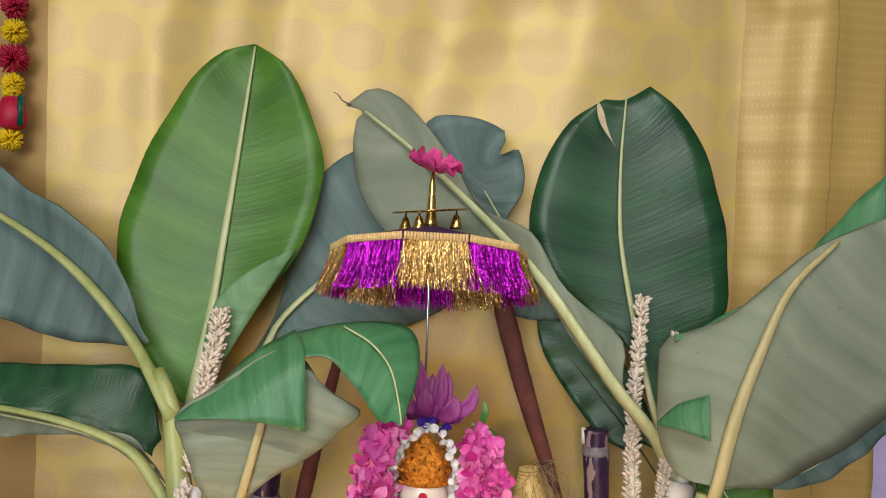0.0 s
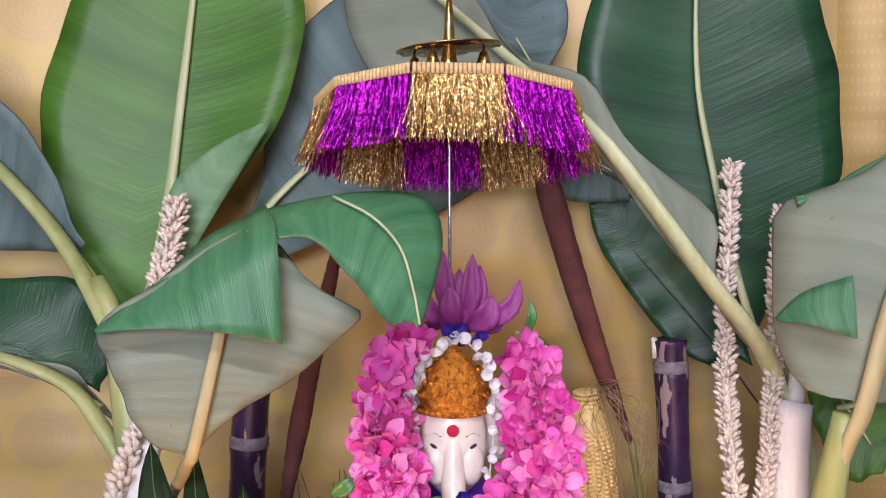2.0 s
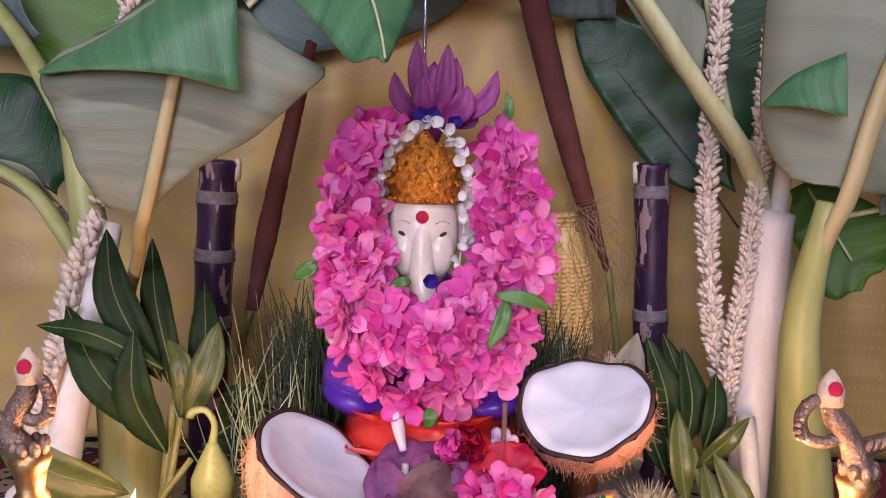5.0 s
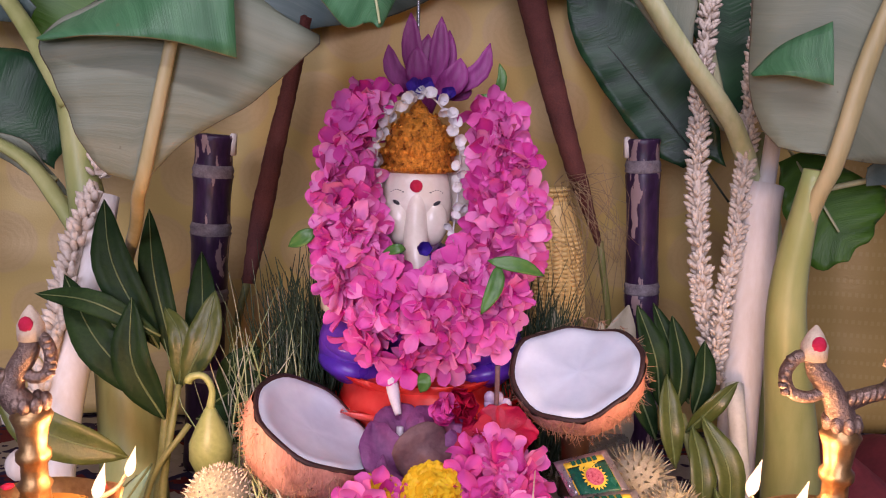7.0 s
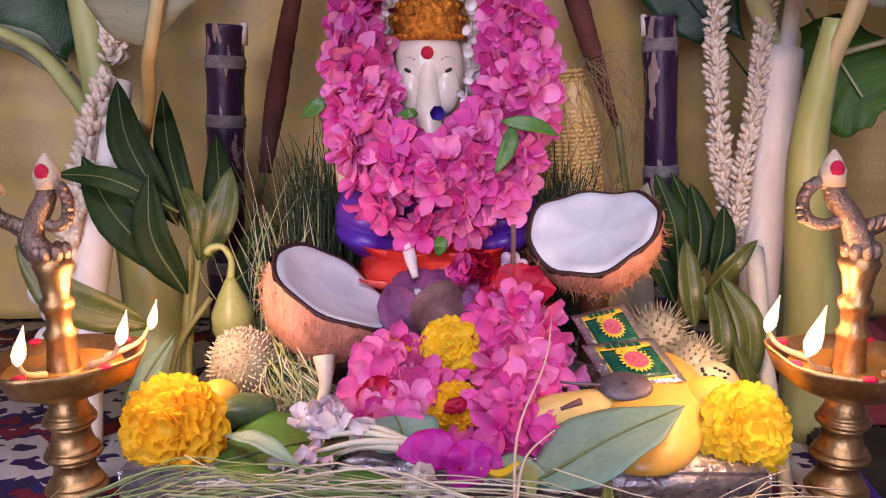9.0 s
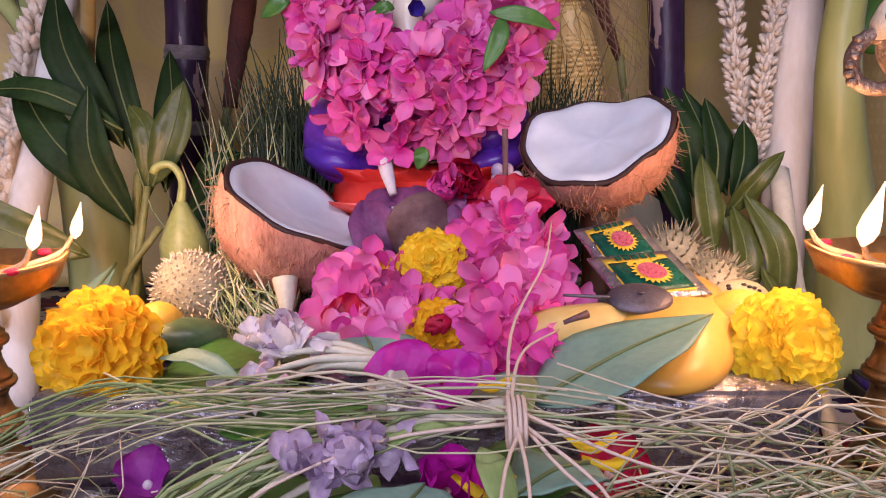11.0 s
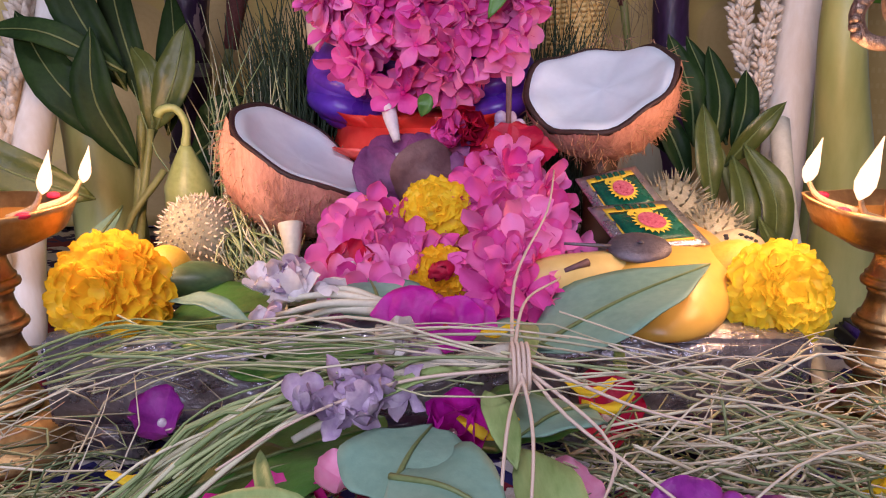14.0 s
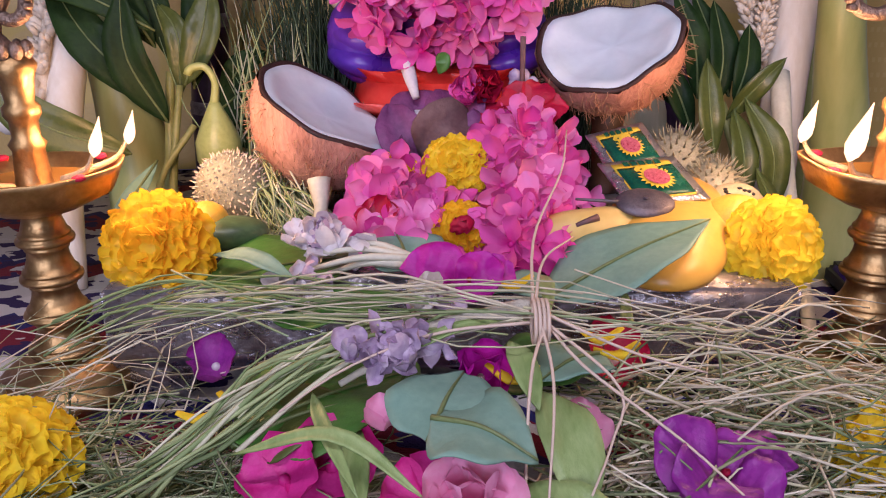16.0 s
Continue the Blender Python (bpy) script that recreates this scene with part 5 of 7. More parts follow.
# ---- brass lamps ----


def oil_lamp(x, y, side, flames, label, shift=0.0, breadth=1.0):
    ob = thing("oil_lamp", label, "lamp", (x, y, TABLE), "pair of oil lamps")
    m = Matrix.Translation((x, y, 0))
    bm = bmesh.new()
    lathe(bm, [(0.05, TABLE), (0.05, TABLE + 0.006), (0.042, TABLE + 0.014), (0.026, TABLE + 0.022), (0.016, TABLE + 0.028)], m, 32)
    part("base", bm, BRASS, ob)
    bm = bmesh.new()
    prof = [(0.016, TABLE + 0.027)]
    z, step = TABLE + 0.028, 0.0258
    for k in range(4):
        f = 1.0 - 0.07 * k
        prof += [(0.0185 * f, z), (0.0225 * f, z + 0.001), (0.0232 * f, z + 0.0025), (0.0228 * f, z + 0.0042), (0.0195 * f, z + 0.0052), (0.0205 * f, z + 0.0062), (0.0205 * f, z + 0.0078), (0.0185 * f, z + 0.0088), (0.0155 * f, z + 0.0165), (0.0148 * f, z + 0.0215), (0.0162 * f, z + 0.0225), (0.0162 * f, z + 0.0243), (0.015 * f, z + 0.0252)]
        z += step
    prof += [(0.013, 0.078)]
    lathe(bm, prof, m, 28)
    part("stem", bm, BRASS, ob)
    bm = bmesh.new()
    lathe(bm, [(0.011, 0.072), (0.027, 0.075), (0.039, 0.083), (0.045, 0.096), (0.0465, 0.1), (0.044, 0.1), (0.037, 0.088), (0.028, 0.081), (0.008, 0.079)], m, 40)
    spouts = [Vector((fx, fy, 0)).normalized() for fx, fy, _ in flames]
    for v in bm.verts:
        d = Vector((v.co.x - x, v.co.y - y, 0))
        for s in spouts:
            k = max(0.0, d.normalized().dot(s)) ** 14 if d.length > 0.034 else 0
            v.co += s * 0.009 * k + Vector((0, 0, 0.002 * k))
    part("pan", bm, BRASS, ob, "shallow brass oil pan with wick lips")
    bm = bmesh.new()
    lathe(bm, [(0.001, 0.0), (0.039, 0.0005)], m @ Matrix.Translation((0, 0, 0.0905)), 28, close=False)
    part("oil", bm, OIL, ob)
    bm = bmesh.new()
    lathe(bm, [(0.013, 0.08), (0.0135, 0.085), (0.011, 0.092), (0.0095, 0.112), (0.0115, 0.116), (0.0085, 0.12), (0.0085, 0.13), (0.0112, 0.134), (0.0112, 0.139), (0.0085, 0.142), (0.0105, 0.156), (0.0135, 0.164), (0.0115, 0.168), (0.006, 0.172)], m, 24)
    part("upper_stem", bm, BRASS, ob)
    # swan-shaped top, turned a little on its stem
    tx, reach = x + shift, side * breadth
    bm = bmesh.new()
    tube(bm, [(x, y, 0.165), (tx - reach * 0.002, y, 0.18), (tx - reach * 0.01, y, 0.196), (tx - reach * 0.02, y, 0.208), (tx - reach * 0.023, y, 0.219)], [0.009, 0.0095, 0.0075, 0.0075, 0.006], 12, 16)
    tube(bm, [(tx - reach * 0.002, y, 0.186), (tx + reach * 0.014, y, 0.192), (tx + reach * 0.028, y - 0.002, 0.198), (tx + reach * 0.035, y - 0.004, 0.212)], [0.007, 0.0055, 0.0055, 0.0075], 12, 14)
    tube(bm, [(tx - reach * 0.012, y, 0.196), (tx - reach * 0.024, y, 0.19), (tx - reach * 0.037, y, 0.194), (tx - reach * 0.041, y, 0.207), (tx - reach * 0.033, y, 0.218), (tx - reach * 0.022, y, 0.216)], [0.004, 0.0042, 0.0045], 10, 18)
    tube(bm, [(tx + reach * 0.026, y, 0.197), (tx + reach * 0.037, y, 0.191), (tx + reach * 0.041, y, 0.197)], [0.004, 0.004, 0.001], 8, 8)
    for k in range(7):
        ball(bm, scaled(tx + reach * (0.002 + 0.0045 * k), y - 0.005, 0.191 + 0.0012 * k, 0.003, 0.004, 0.0055, 0, 20, 0), 2)
    for k in range(8):
        a = k * math.pi / 4
        ball(bm, scaled(x + 0.0095 * math.cos(a), y + 0.0095 * math.sin(a), 0.173, 0.004, 0.004, 0.006), 2)
    for k in range(6):
        ball(bm, scaled(tx - reach * (0.041 + 0.002 * math.sin(k)), y - 0.002, 0.194 + 0.0045 * k, 0.0035, 0.0045, 0.003), 1)
    part("swan_top", bm, BRASS_DARK, ob, "worn brass swan-shaped top")
    for dx, z, d in ((-reach * 0.0235, 0.222, 0.0085), (reach * 0.036, 0.214, 0.0105)):
        bm = bmesh.new()
        lathe(bm, [(d, -0.006), (d, 0.004), (d * 0.55, 0.012), (0.001, 0.017)], Matrix.Translation((tx + dx, y, z)) @ pose(0, 0, 0, 0, 0 if dx * side < 0 else side * 20, 0), 14)
        dot = part("sandal_mark", bm, SANDAL, ob, "pale sandal paste")
        bm = bmesh.new()
        ball(bm, scaled(tx + dx, y - d * 0.72, z + 0.005, 0.005, 0.003, 0.006), 2)
        part("red_mark", bm, RED_POWDER, dot)
    for a in (-100, -30, 50, 140, 200):
        bm = bmesh.new()
        ball(bm, scaled(x + 0.0452 * math.cos(radians(a)), y + 0.0452 * math.sin(radians(a)), 0.0995, 0.005, 0.004, 0.0022, 0, 0, a + 90), 2)
        part("red_mark", bm, RED_POWDER, ob, "red powder dab")
    for fx, fy, h in flames:
        tip = Vector((x + fx, y + fy, 0.106))
        bm = bmesh.new()
        tube(bm, [(x + fx * 0.45, y + fy * 0.45, 0.093), (x + fx * 0.85, y + fy * 0.85, 0.1), tip + Vector((0, 0, 0.006))], [0.0026, 0.002, 0.0012], 8, 8)
        part("wick", bm, COTTON, ob, "oil-soaked cotton wick")
        bm = bmesh.new()
        lathe(bm, [(0.0008, 0.0), (0.004, 0.004), (0.0055, 0.009), (0.0048, 0.016), (0.0028, 0.024), (0.0012, 0.031), (0.0003, 0.036)], Matrix.Translation(tip + Vector((0, 0, 0.002))) @ pose(0, 0, 0, 0, 15, 0) @ Matrix.Diagonal((h * 1.1, h * 1.1, h * 1.05, 1)), 12)
        part("flame", bm, FLAME, ob, "bright yellow-white flame")
    for fx, fy, h in flames[:2]:
        flame_lamp((x + fx * 1.25, y + fy * 1.25, 0.132), 0.55)
    return ob


oil_lamp(-0.259, 0.82, -1, ((0.042, -0.004, 0.7), (0.05, 0.032, 0.62), (-0.008, -0.044, 0.75)), "brass oil lamp with burning wicks and swan top", -0.014, 0.7)
oil_lamp(0.28, 0.82, 1, ((-0.04, -0.026, 0.95), (-0.048, 0.024, 0.75), (0.032, -0.038, 0.75)), "brass oil lamp with burning wicks and swan top, red marks")

# ---- coconuts ----


def coconut(place, normal, radius, dip, deep, label):
    ob = thing("coconut_half", label, "coconut", place, "coconut halves")
    m = facing(place, normal)

    def rim(a):
        return 0.004 * math.sin(2 * a + dip) - 0.011 * math.exp(-((math.sin((a - dip) / 2)) / 0.4) ** 2) + 0.002 * math.sin(7 * a)

    def bowl(profile, material, name, label, jitter=0.0):
        bm = bmesh.new()
        lathe(bm, profile, None, 48, close=False)
        for v in bm.verts:
            a = math.atan2(v.co.y, v.co.x)
            v.co.z += rim(a) * deep * max(0, 1 + v.co.z / radius) * min(1, math.hypot(v.co.x, v.co.y) / radius) ** 2
            v.co += v.co.normalized() * jitter * (noise.noise(Vector((v.co.x * 160, v.co.y * 160, v.co.z * 50))) + 0.6 * noise.noise(v.co * 420))
            v.co.x *= 1.04
        bmesh.ops.transform(bm, matrix=m, verts=bm.verts)
        part(name, bm, material, ob, label)
    arc = [radians(90 * k / 12) for k in range(13)]
    bowl([(radius * math.cos(a) + 0.0001, -radius * math.sin(a) * 1.08) for a in arc], HUSK, "shell", "rough brown fibrous shell", 0.0026)
    bowl([(radius * 0.985, -0.001), (radius * 0.995, 0.0012), (radius * 0.93, 0.0015), (radius * 0.915, -0.0005)], SHELL_RIM, "shell_edge", "dark broken shell edge")
    bowl([(radius * 0.92, 0.0005), (radius * 0.87, 0.0015), (radius * 0.79, 0.0005), (radius * 0.72, -0.002), (radius * 0.6, -0.005), (radius * 0.35, -0.008), (0.0001, -0.009)], FLESH, "flesh", "smooth white flesh")
    bm = bmesh.new()
    for i in range(950):
        a, e = rng.uniform(0, 2 * math.pi), rng.uniform(0.02, 1.25)
        p = Vector((math.cos(a) * math.cos(e), math.sin(a) * math.cos(e), -math.sin(e))) * radius
        d = (p.normalized() * rng.choice((0.15, 0.2, 0.7)) + Vector((rng.gauss(0, 0.5), rng.gauss(0, 0.5), rng.gauss(-0.4, 0.6)))).normalized()
        d.z = -abs(d.z) - 0.15
        k = rng.uniform(0.004, 0.012)
        tube(bm, [m @ p, m @ (p + d * k * 0.5), m @ (p + d * k + Vector((rng.gauss(0, 0.002), rng.gauss(0, 0.002), 0)))], [0.0004, 0.0002], 3)
    tagged(part("fibres", bm, FIBRE, ob), kind="stuff")


coconut((-0.087, 0.95, 0.113), (0.5, -0.12, 0.85), 0.06, 5.6, 0.5, "half coconut, brown shell and white flesh, tilted aside")
coconut((0.129, 0.975, 0.161), (-0.3, -0.52, 0.8), 0.0565, 1.9, 1.2, "half coconut facing forward with white flesh and fibrous rim")
# dark prop added under the forward coconut, where a shadowed gap lies
bm = bmesh.new()
lathe(bm, [(0.014, PLANK), (0.012, 0.05), (0.013, 0.085), (0.017, 0.112), (0.015, 0.112), (0.009, 0.06), (0.002, 0.05)], Matrix.Translation((0.137, 1.005, 0)), 24)
solo("clay_cup", bm, DARK_WOOD, "added dark prop that holds up the forward coconut half", "cup")

# ---- mango leaf sprays ----


def spray(place, stems, leaves, label):
    ob = thing("mango_leaf_spray", label, "leaves", place, "mango leaf sprays")
    for pts, r in stems:
        bm = bmesh.new()
        tube(bm, pts, r, 8, 12)
        part("twig", bm, STALK, ob)
    for base, tip, w, bend, mat in leaves:
        bm = bmesh.new()
        mid = blade(bm, base, tip, w * 1.22, bend, (0.1, -1, 0.35), 12, 0.3, 0.48)
        lf = thicken(part("leaf", bm, mat, ob), 0.0007)
        bm = bmesh.new()
        tube(bm, [q + Vector((0, -0.0012, 0.0004)) for q in mid], [0.0011, 0.0004], 5)
        part("midrib", bm, LEAF_VEIN, lf)
    return ob


D, O = MANGO_LEAF, OLIVE_LEAF
spray((-0.25, 1.0, TABLE), [([(-0.245, 0.99, TABLE), (-0.24, 1.01, 0.04), (-0.235, 1.03, 0.13)], [0.006, 0.004]), ([(-0.225, 0.97, TABLE), (-0.232, 0.99, 0.03), (-0.225, 1.02, 0.12)], [0.005, 0.003]), ([(-0.21, 1.0, 0.09), (-0.24, 0.98, 0.04), (-0.25, 0.97, TABLE)], [0.003, 0.003])],
      [((-0.245, 1.03, 0.15), (-0.307, 1.07, 0.282), 0.0295, (-0.012, -0.01, 0.008), D), ((-0.232, 1.04, 0.13), (-0.272, 1.09, 0.272), 0.0230, (-0.004, -0.01, 0.01), D),
       ((-0.24, 1.02, 0.165), (-0.356, 1.03, 0.199), 0.0180, (0.0, -0.01, 0.014), D), ((-0.24, 1.02, 0.1), (-0.338, 1.05, 0.213), 0.0312, (-0.005, -0.02, 0.002), D),
       ((-0.22, 1.02, 0.12), (-0.197, 1.045, 0.203), 0.0246, (0.006, -0.01, 0.0), O), ((-0.228, 1.03, 0.11), (-0.246, 1.05, 0.186), 0.0180, (0.012, -0.01, 0.012), O),
       ((-0.25, 0.96, 0.075), (-0.35, 0.94, 0.152), 0.0295, (-0.012, -0.01, -0.008), O), ((-0.225, 1.06, 0.11), (-0.225, 1.1, 0.23), 0.0246, (0.008, -0.01, 0.0), D),
       ((-0.2, 1.06, 0.1), (-0.16, 1.07, 0.142), 0.0197, (0.0, -0.01, 0.01), D), ((-0.205, 1.05, 0.09), (-0.14, 1.06, 0.11), 0.0230, (0.0, -0.01, 0.012), D),
       ((-0.235, 1.01, 0.09), (-0.265, 1.02, 0.2), 0.0279, (-0.01, -0.012, 0.0), D), ((-0.25, 0.98, 0.05), (-0.275, 0.96, -0.04), 0.0164, (-0.01, -0.01, 0.0), O),
       ((-0.215, 1.04, 0.08), (-0.15, 1.04, 0.06), 0.0246, (0.0, -0.012, 0.012), D), ((-0.23, 0.96, 0.07), (-0.25, 0.9, -0.03), 0.0148, (-0.01, -0.01, 0.01), BODHI)],
      "spray of dark green mango leaves standing beside the lamp")
spray((0.25, 1.0, TABLE), [([(0.26, 0.92, TABLE), (0.25, 0.97, 0.03), (0.235, 1.02, 0.1)], [0.005, 0.003]), ([(0.27, 0.94, TABLE), (0.26, 0.98, 0.02), (0.24, 1.03, 0.1)], [0.005, 0.003])],
      [((0.224, 1.05, 0.1), (0.204, 1.08, 0.192), 0.0216, (0.004, -0.012, 0.0), D), ((0.24, 1.05, 0.095), (0.239, 1.08, 0.182), 0.0216, (0.004, -0.012, 0.0), D),
       ((0.228, 1.0, 0.06), (0.223, 1.03, 0.138), 0.0187, (-0.004, -0.012, 0.0), O), ((0.238, 1.01, 0.09), (0.278, 1.0, 0.142), 0.0144, (0.0, -0.012, 0.008), O),
       ((0.25, 1.03, 0.1), (0.266, 1.06, 0.163), 0.0187, (0.0, -0.012, 0.0), D), ((0.248, 1.0, 0.11), (0.262, 0.96, 0.01), 0.0216, (0.01, -0.012, 0.01), O),
       ((0.24, 1.0, 0.1), (0.242, 0.96, 0.02), 0.0187, (0.0, -0.012, 0.01), O), ((0.21, 1.06, 0.09), (0.14, 1.12, 0.155), 0.0216, (0.0, -0.01, 0.012), D),
       ((0.255, 1.06, 0.1), (0.225, 1.1, 0.19), 0.0202, (0.0, -0.01, 0.0), D), ((0.25, 0.96, 0.06), (0.245, 0.9, 0.0), 0.0130, (0.004, -0.01, 0.006), O), ((0.22, 1.04, 0.07), (0.185, 1.07, 0.14), 0.0187, (0, -0.01, 0.006), D)],
      "spray of mango leaves, dark and olive, standing beside the sugarcane")


# ---- grass ----
def strands(name, count, start, end, radius, material, label, n=6, parent=None, sag=0.01):
    bm = bmesh.new()
    for i in range(count):
        a, b = Vector(start()), Vector(end())
        mid = a.lerp(b, 0.55) + Vector((rng.gauss(0, sag), rng.gauss(0, sag), rng.gauss(0, sag)))
        k = radius * rng.uniform(0.6, 1.3)
        tube(bm, [a, mid, b], [k, k, k * 0.4], 3, n)
    return solo(name, bm, material, label, "grass", kind="stuff")


def near(x, y, z, sx, sy, sz):
    return lambda: (x + rng.gauss(0, sx), y + rng.gauss(0, sy), max(TABLE + 0.003, z + rng.gauss(0, sz)))


strands("grass_bundle", 420, near(-0.105, 1.05, 0.035, 0.015, 0.012, 0.002), near(-0.12, 1.09, 0.175, 0.028, 0.02, 0.03), 0.0009, GRASS, "dark green fine grass bundle beside the statue")
strands("grass_bundle", 260, near(0.105, 1.05, 0.035, 0.012, 0.012, 0.002), near(0.115, 1.08, 0.17, 0.022, 0.02, 0.025), 0.0009, GRASS, "dark green fine grass bundle behind the coconut")
strands("dry_grass", 240, near(-0.135, 0.945, 0.06, 0.012, 0.015, 0.012), near(-0.112, 0.9, 0.032, 0.018, 0.012, 0.001), 0.0009, STRAW_GREEN, "loose dry grass under the tilted coconut")
strands("dry_grass", 60, near(-0.15, 1.0, 0.035, 0.02, 0.02, 0.002), near(-0.16, 1.05, 0.15, 0.03, 0.02, 0.03), 0.0007, STRAW_GREEN, "thin loose grass stalks by the leaf spray")

# ---- fruit and small offerings on the plank ----


def spiny(x, y, z, rx, ry, rz, spines, length, turn, label):
    ob = thing("thorn_fruit", label, "fruit", (x, y, PLANK), "thorn fruits")
    m = scaled(x, y, z, rx, ry, rz, 0, 0, turn)
    bm = bmesh.new()
    ball(bm, m, 3)
    part("skin", bm, THORN, ob)
    bm = bmesh.new()
    g = math.pi * (3 - math.sqrt(5))
    for i in range(spines):
        zz = 1 - 2 * (i + 0.5) / spines
        r = math.sqrt(1 - zz * zz)
        d = Vector((r * math.cos(g * i), r * math.sin(g * i), zz))
        p = m @ d
        out = (p - Vector((x, y, z))).normalized()
        t = p + out * length * rng.uniform(0.6, 1.2) + Vector((rng.gauss(0, 0.001), rng.gauss(0, 0.001), rng.gauss(0, 0.001)))
        tube(bm, [p - out * 0.001, t], [0.0011, 0.0001], 4)
    tagged(part("spines", bm, CREAM if length < 0.006 else THORN, ob), kind="stuff")
    return ob


spiny(-0.163, 0.922, 0.055, 0.027, 0.027, 0.03, 480, 0.003, 0, "grey-green thorn fruit with short spines")
spiny(0.185, 0.965, 0.06, 0.024, 0.03, 0.028, 240, 0.011, 20, "hairy brown thorn fruit with long spines")
spiny(0.205, 0.925, 0.052, 0.023, 0.026, 0.022, 240, 0.008, 10, "pale thorn fruit with dense spines")

pod = thing("green_pod", "green bulbous pod with a hooked stalk", "fruit", (-0.187, 0.985, PLANK))
bm = bmesh.new()
lathe(bm, [(0.002, 0.045), (0.012, 0.05), (0.0185, 0.065), (0.0185, 0.08), (0.012, 0.096), (0.007, 0.106), (0.004, 0.112)], Matrix.Translation((-0.187, 0.985, 0)), 18)
part("bulb", bm, POD, pod)
bm = bmesh.new()
tube(bm, [(-0.187, 0.985, 0.11), (-0.185, 0.985, 0.128), (-0.192, 0.985, 0.14), (-0.203, 0.985, 0.139), (-0.206, 0.985, 0.134)], [0.004, 0.003, 0.003, 0.0038], 10, 16)
part("hooked_stalk", bm, POD, pod)
bm = bmesh.new()
lathe(bm, [(0.003, PLANK), (0.014, 0.034), (0.016, 0.05), (0.01, 0.062)], Matrix.Translation((-0.178, 0.985, 0)), 14)
part("bulb", bm, POD, pod)

bm = bmesh.new()
ball(bm, scaled(-0.15, 0.858, PLANK + 0.012, 0.028, 0.016, 0.013, 0, 0, 20), 3)
solo("striped_gourd", bm, MELON, "small dark green striped gourd on the plank", "fruit")
bm = bmesh.new()
ball(bm, scaled(-0.166, 0.862, PLANK + 0.02, 0.016, 0.015, 0.015), 3)
solo("lemon", bm, LIME_SKIN, "small yellow lemon beside the marigold", "fruit", "lemons")

mango = thing("mango", "large ripe yellow-orange mango lying on the plank", "fruit", (0.155, 0.865, PLANK))
bm = bmesh.new()
ball(bm, scaled(0.157, 0.86, PLANK + 0.013, 0.046, 0.084, 0.025, 7, 0, -8), 4)
for v in bm.verts:
    v.co.x += 0.01 * math.sin((v.co.y - 0.87) * 18)
    v.co.z = max(v.co.z, PLANK + 0.001)
part("skin", bm, MANGO_SKIN, mango)
banana = thing("banana", "pale yellow banana with brown tips under the flowers", "fruit", (0.1, 0.845, PLANK))
bm = bmesh.new()
tube(bm, [(0.04, 0.83, 0.045), (0.08, 0.83, 0.052), (0.12, 0.845, 0.05), (0.14, 0.87, 0.045)], [0.006, 0.014, 0.0155, 0.008], 10, 18)
part("skin", bm, BANANA_SKIN, banana)
bm = bmesh.new()
tube(bm, [(0.085, 0.82, 0.06), (0.1, 0.825, 0.064)], [0.0015, 0.0025], 6)
part("brown_spot", bm, DRY_BROWN, banana)
bm = bmesh.new()
ball(bm, scaled(0.2, 0.857, PLANK + 0.02, 0.024, 0.02, 0.019), 3)
solo("lemon", bm, LIME_SKIN, "yellow lemon beside the mango", "fruit", "lemons")
spot = thing("spotted_fruit", "small pale fruit with dark spots", "fruit", (0.212, 0.895, PLANK))
bm = bmesh.new()
ball(bm, scaled(0.213, 0.897, PLANK + 0.018, 0.022, 0.02, 0.018), 3)
part("skin", bm, POT, spot)
for i in range(16):
    a, e = rng.uniform(3.3, 6.1), rng.uniform(0.0, 1.2)
    d = Vector((math.cos(a) * math.cos(e) * 0.0222, math.sin(a) * math.cos(e) * 0.0202, math.sin(e) * 0.0182))
    bm = bmesh.new()
    ball(bm, facing(Vector((0.213, 0.897, PLANK + 0.018)) + d, d, 0, 1) @ Matrix.Diagonal((0.0022, 0.0015, 0.0006, 1)), 1)
    part("spot", bm, BLACK, spot)


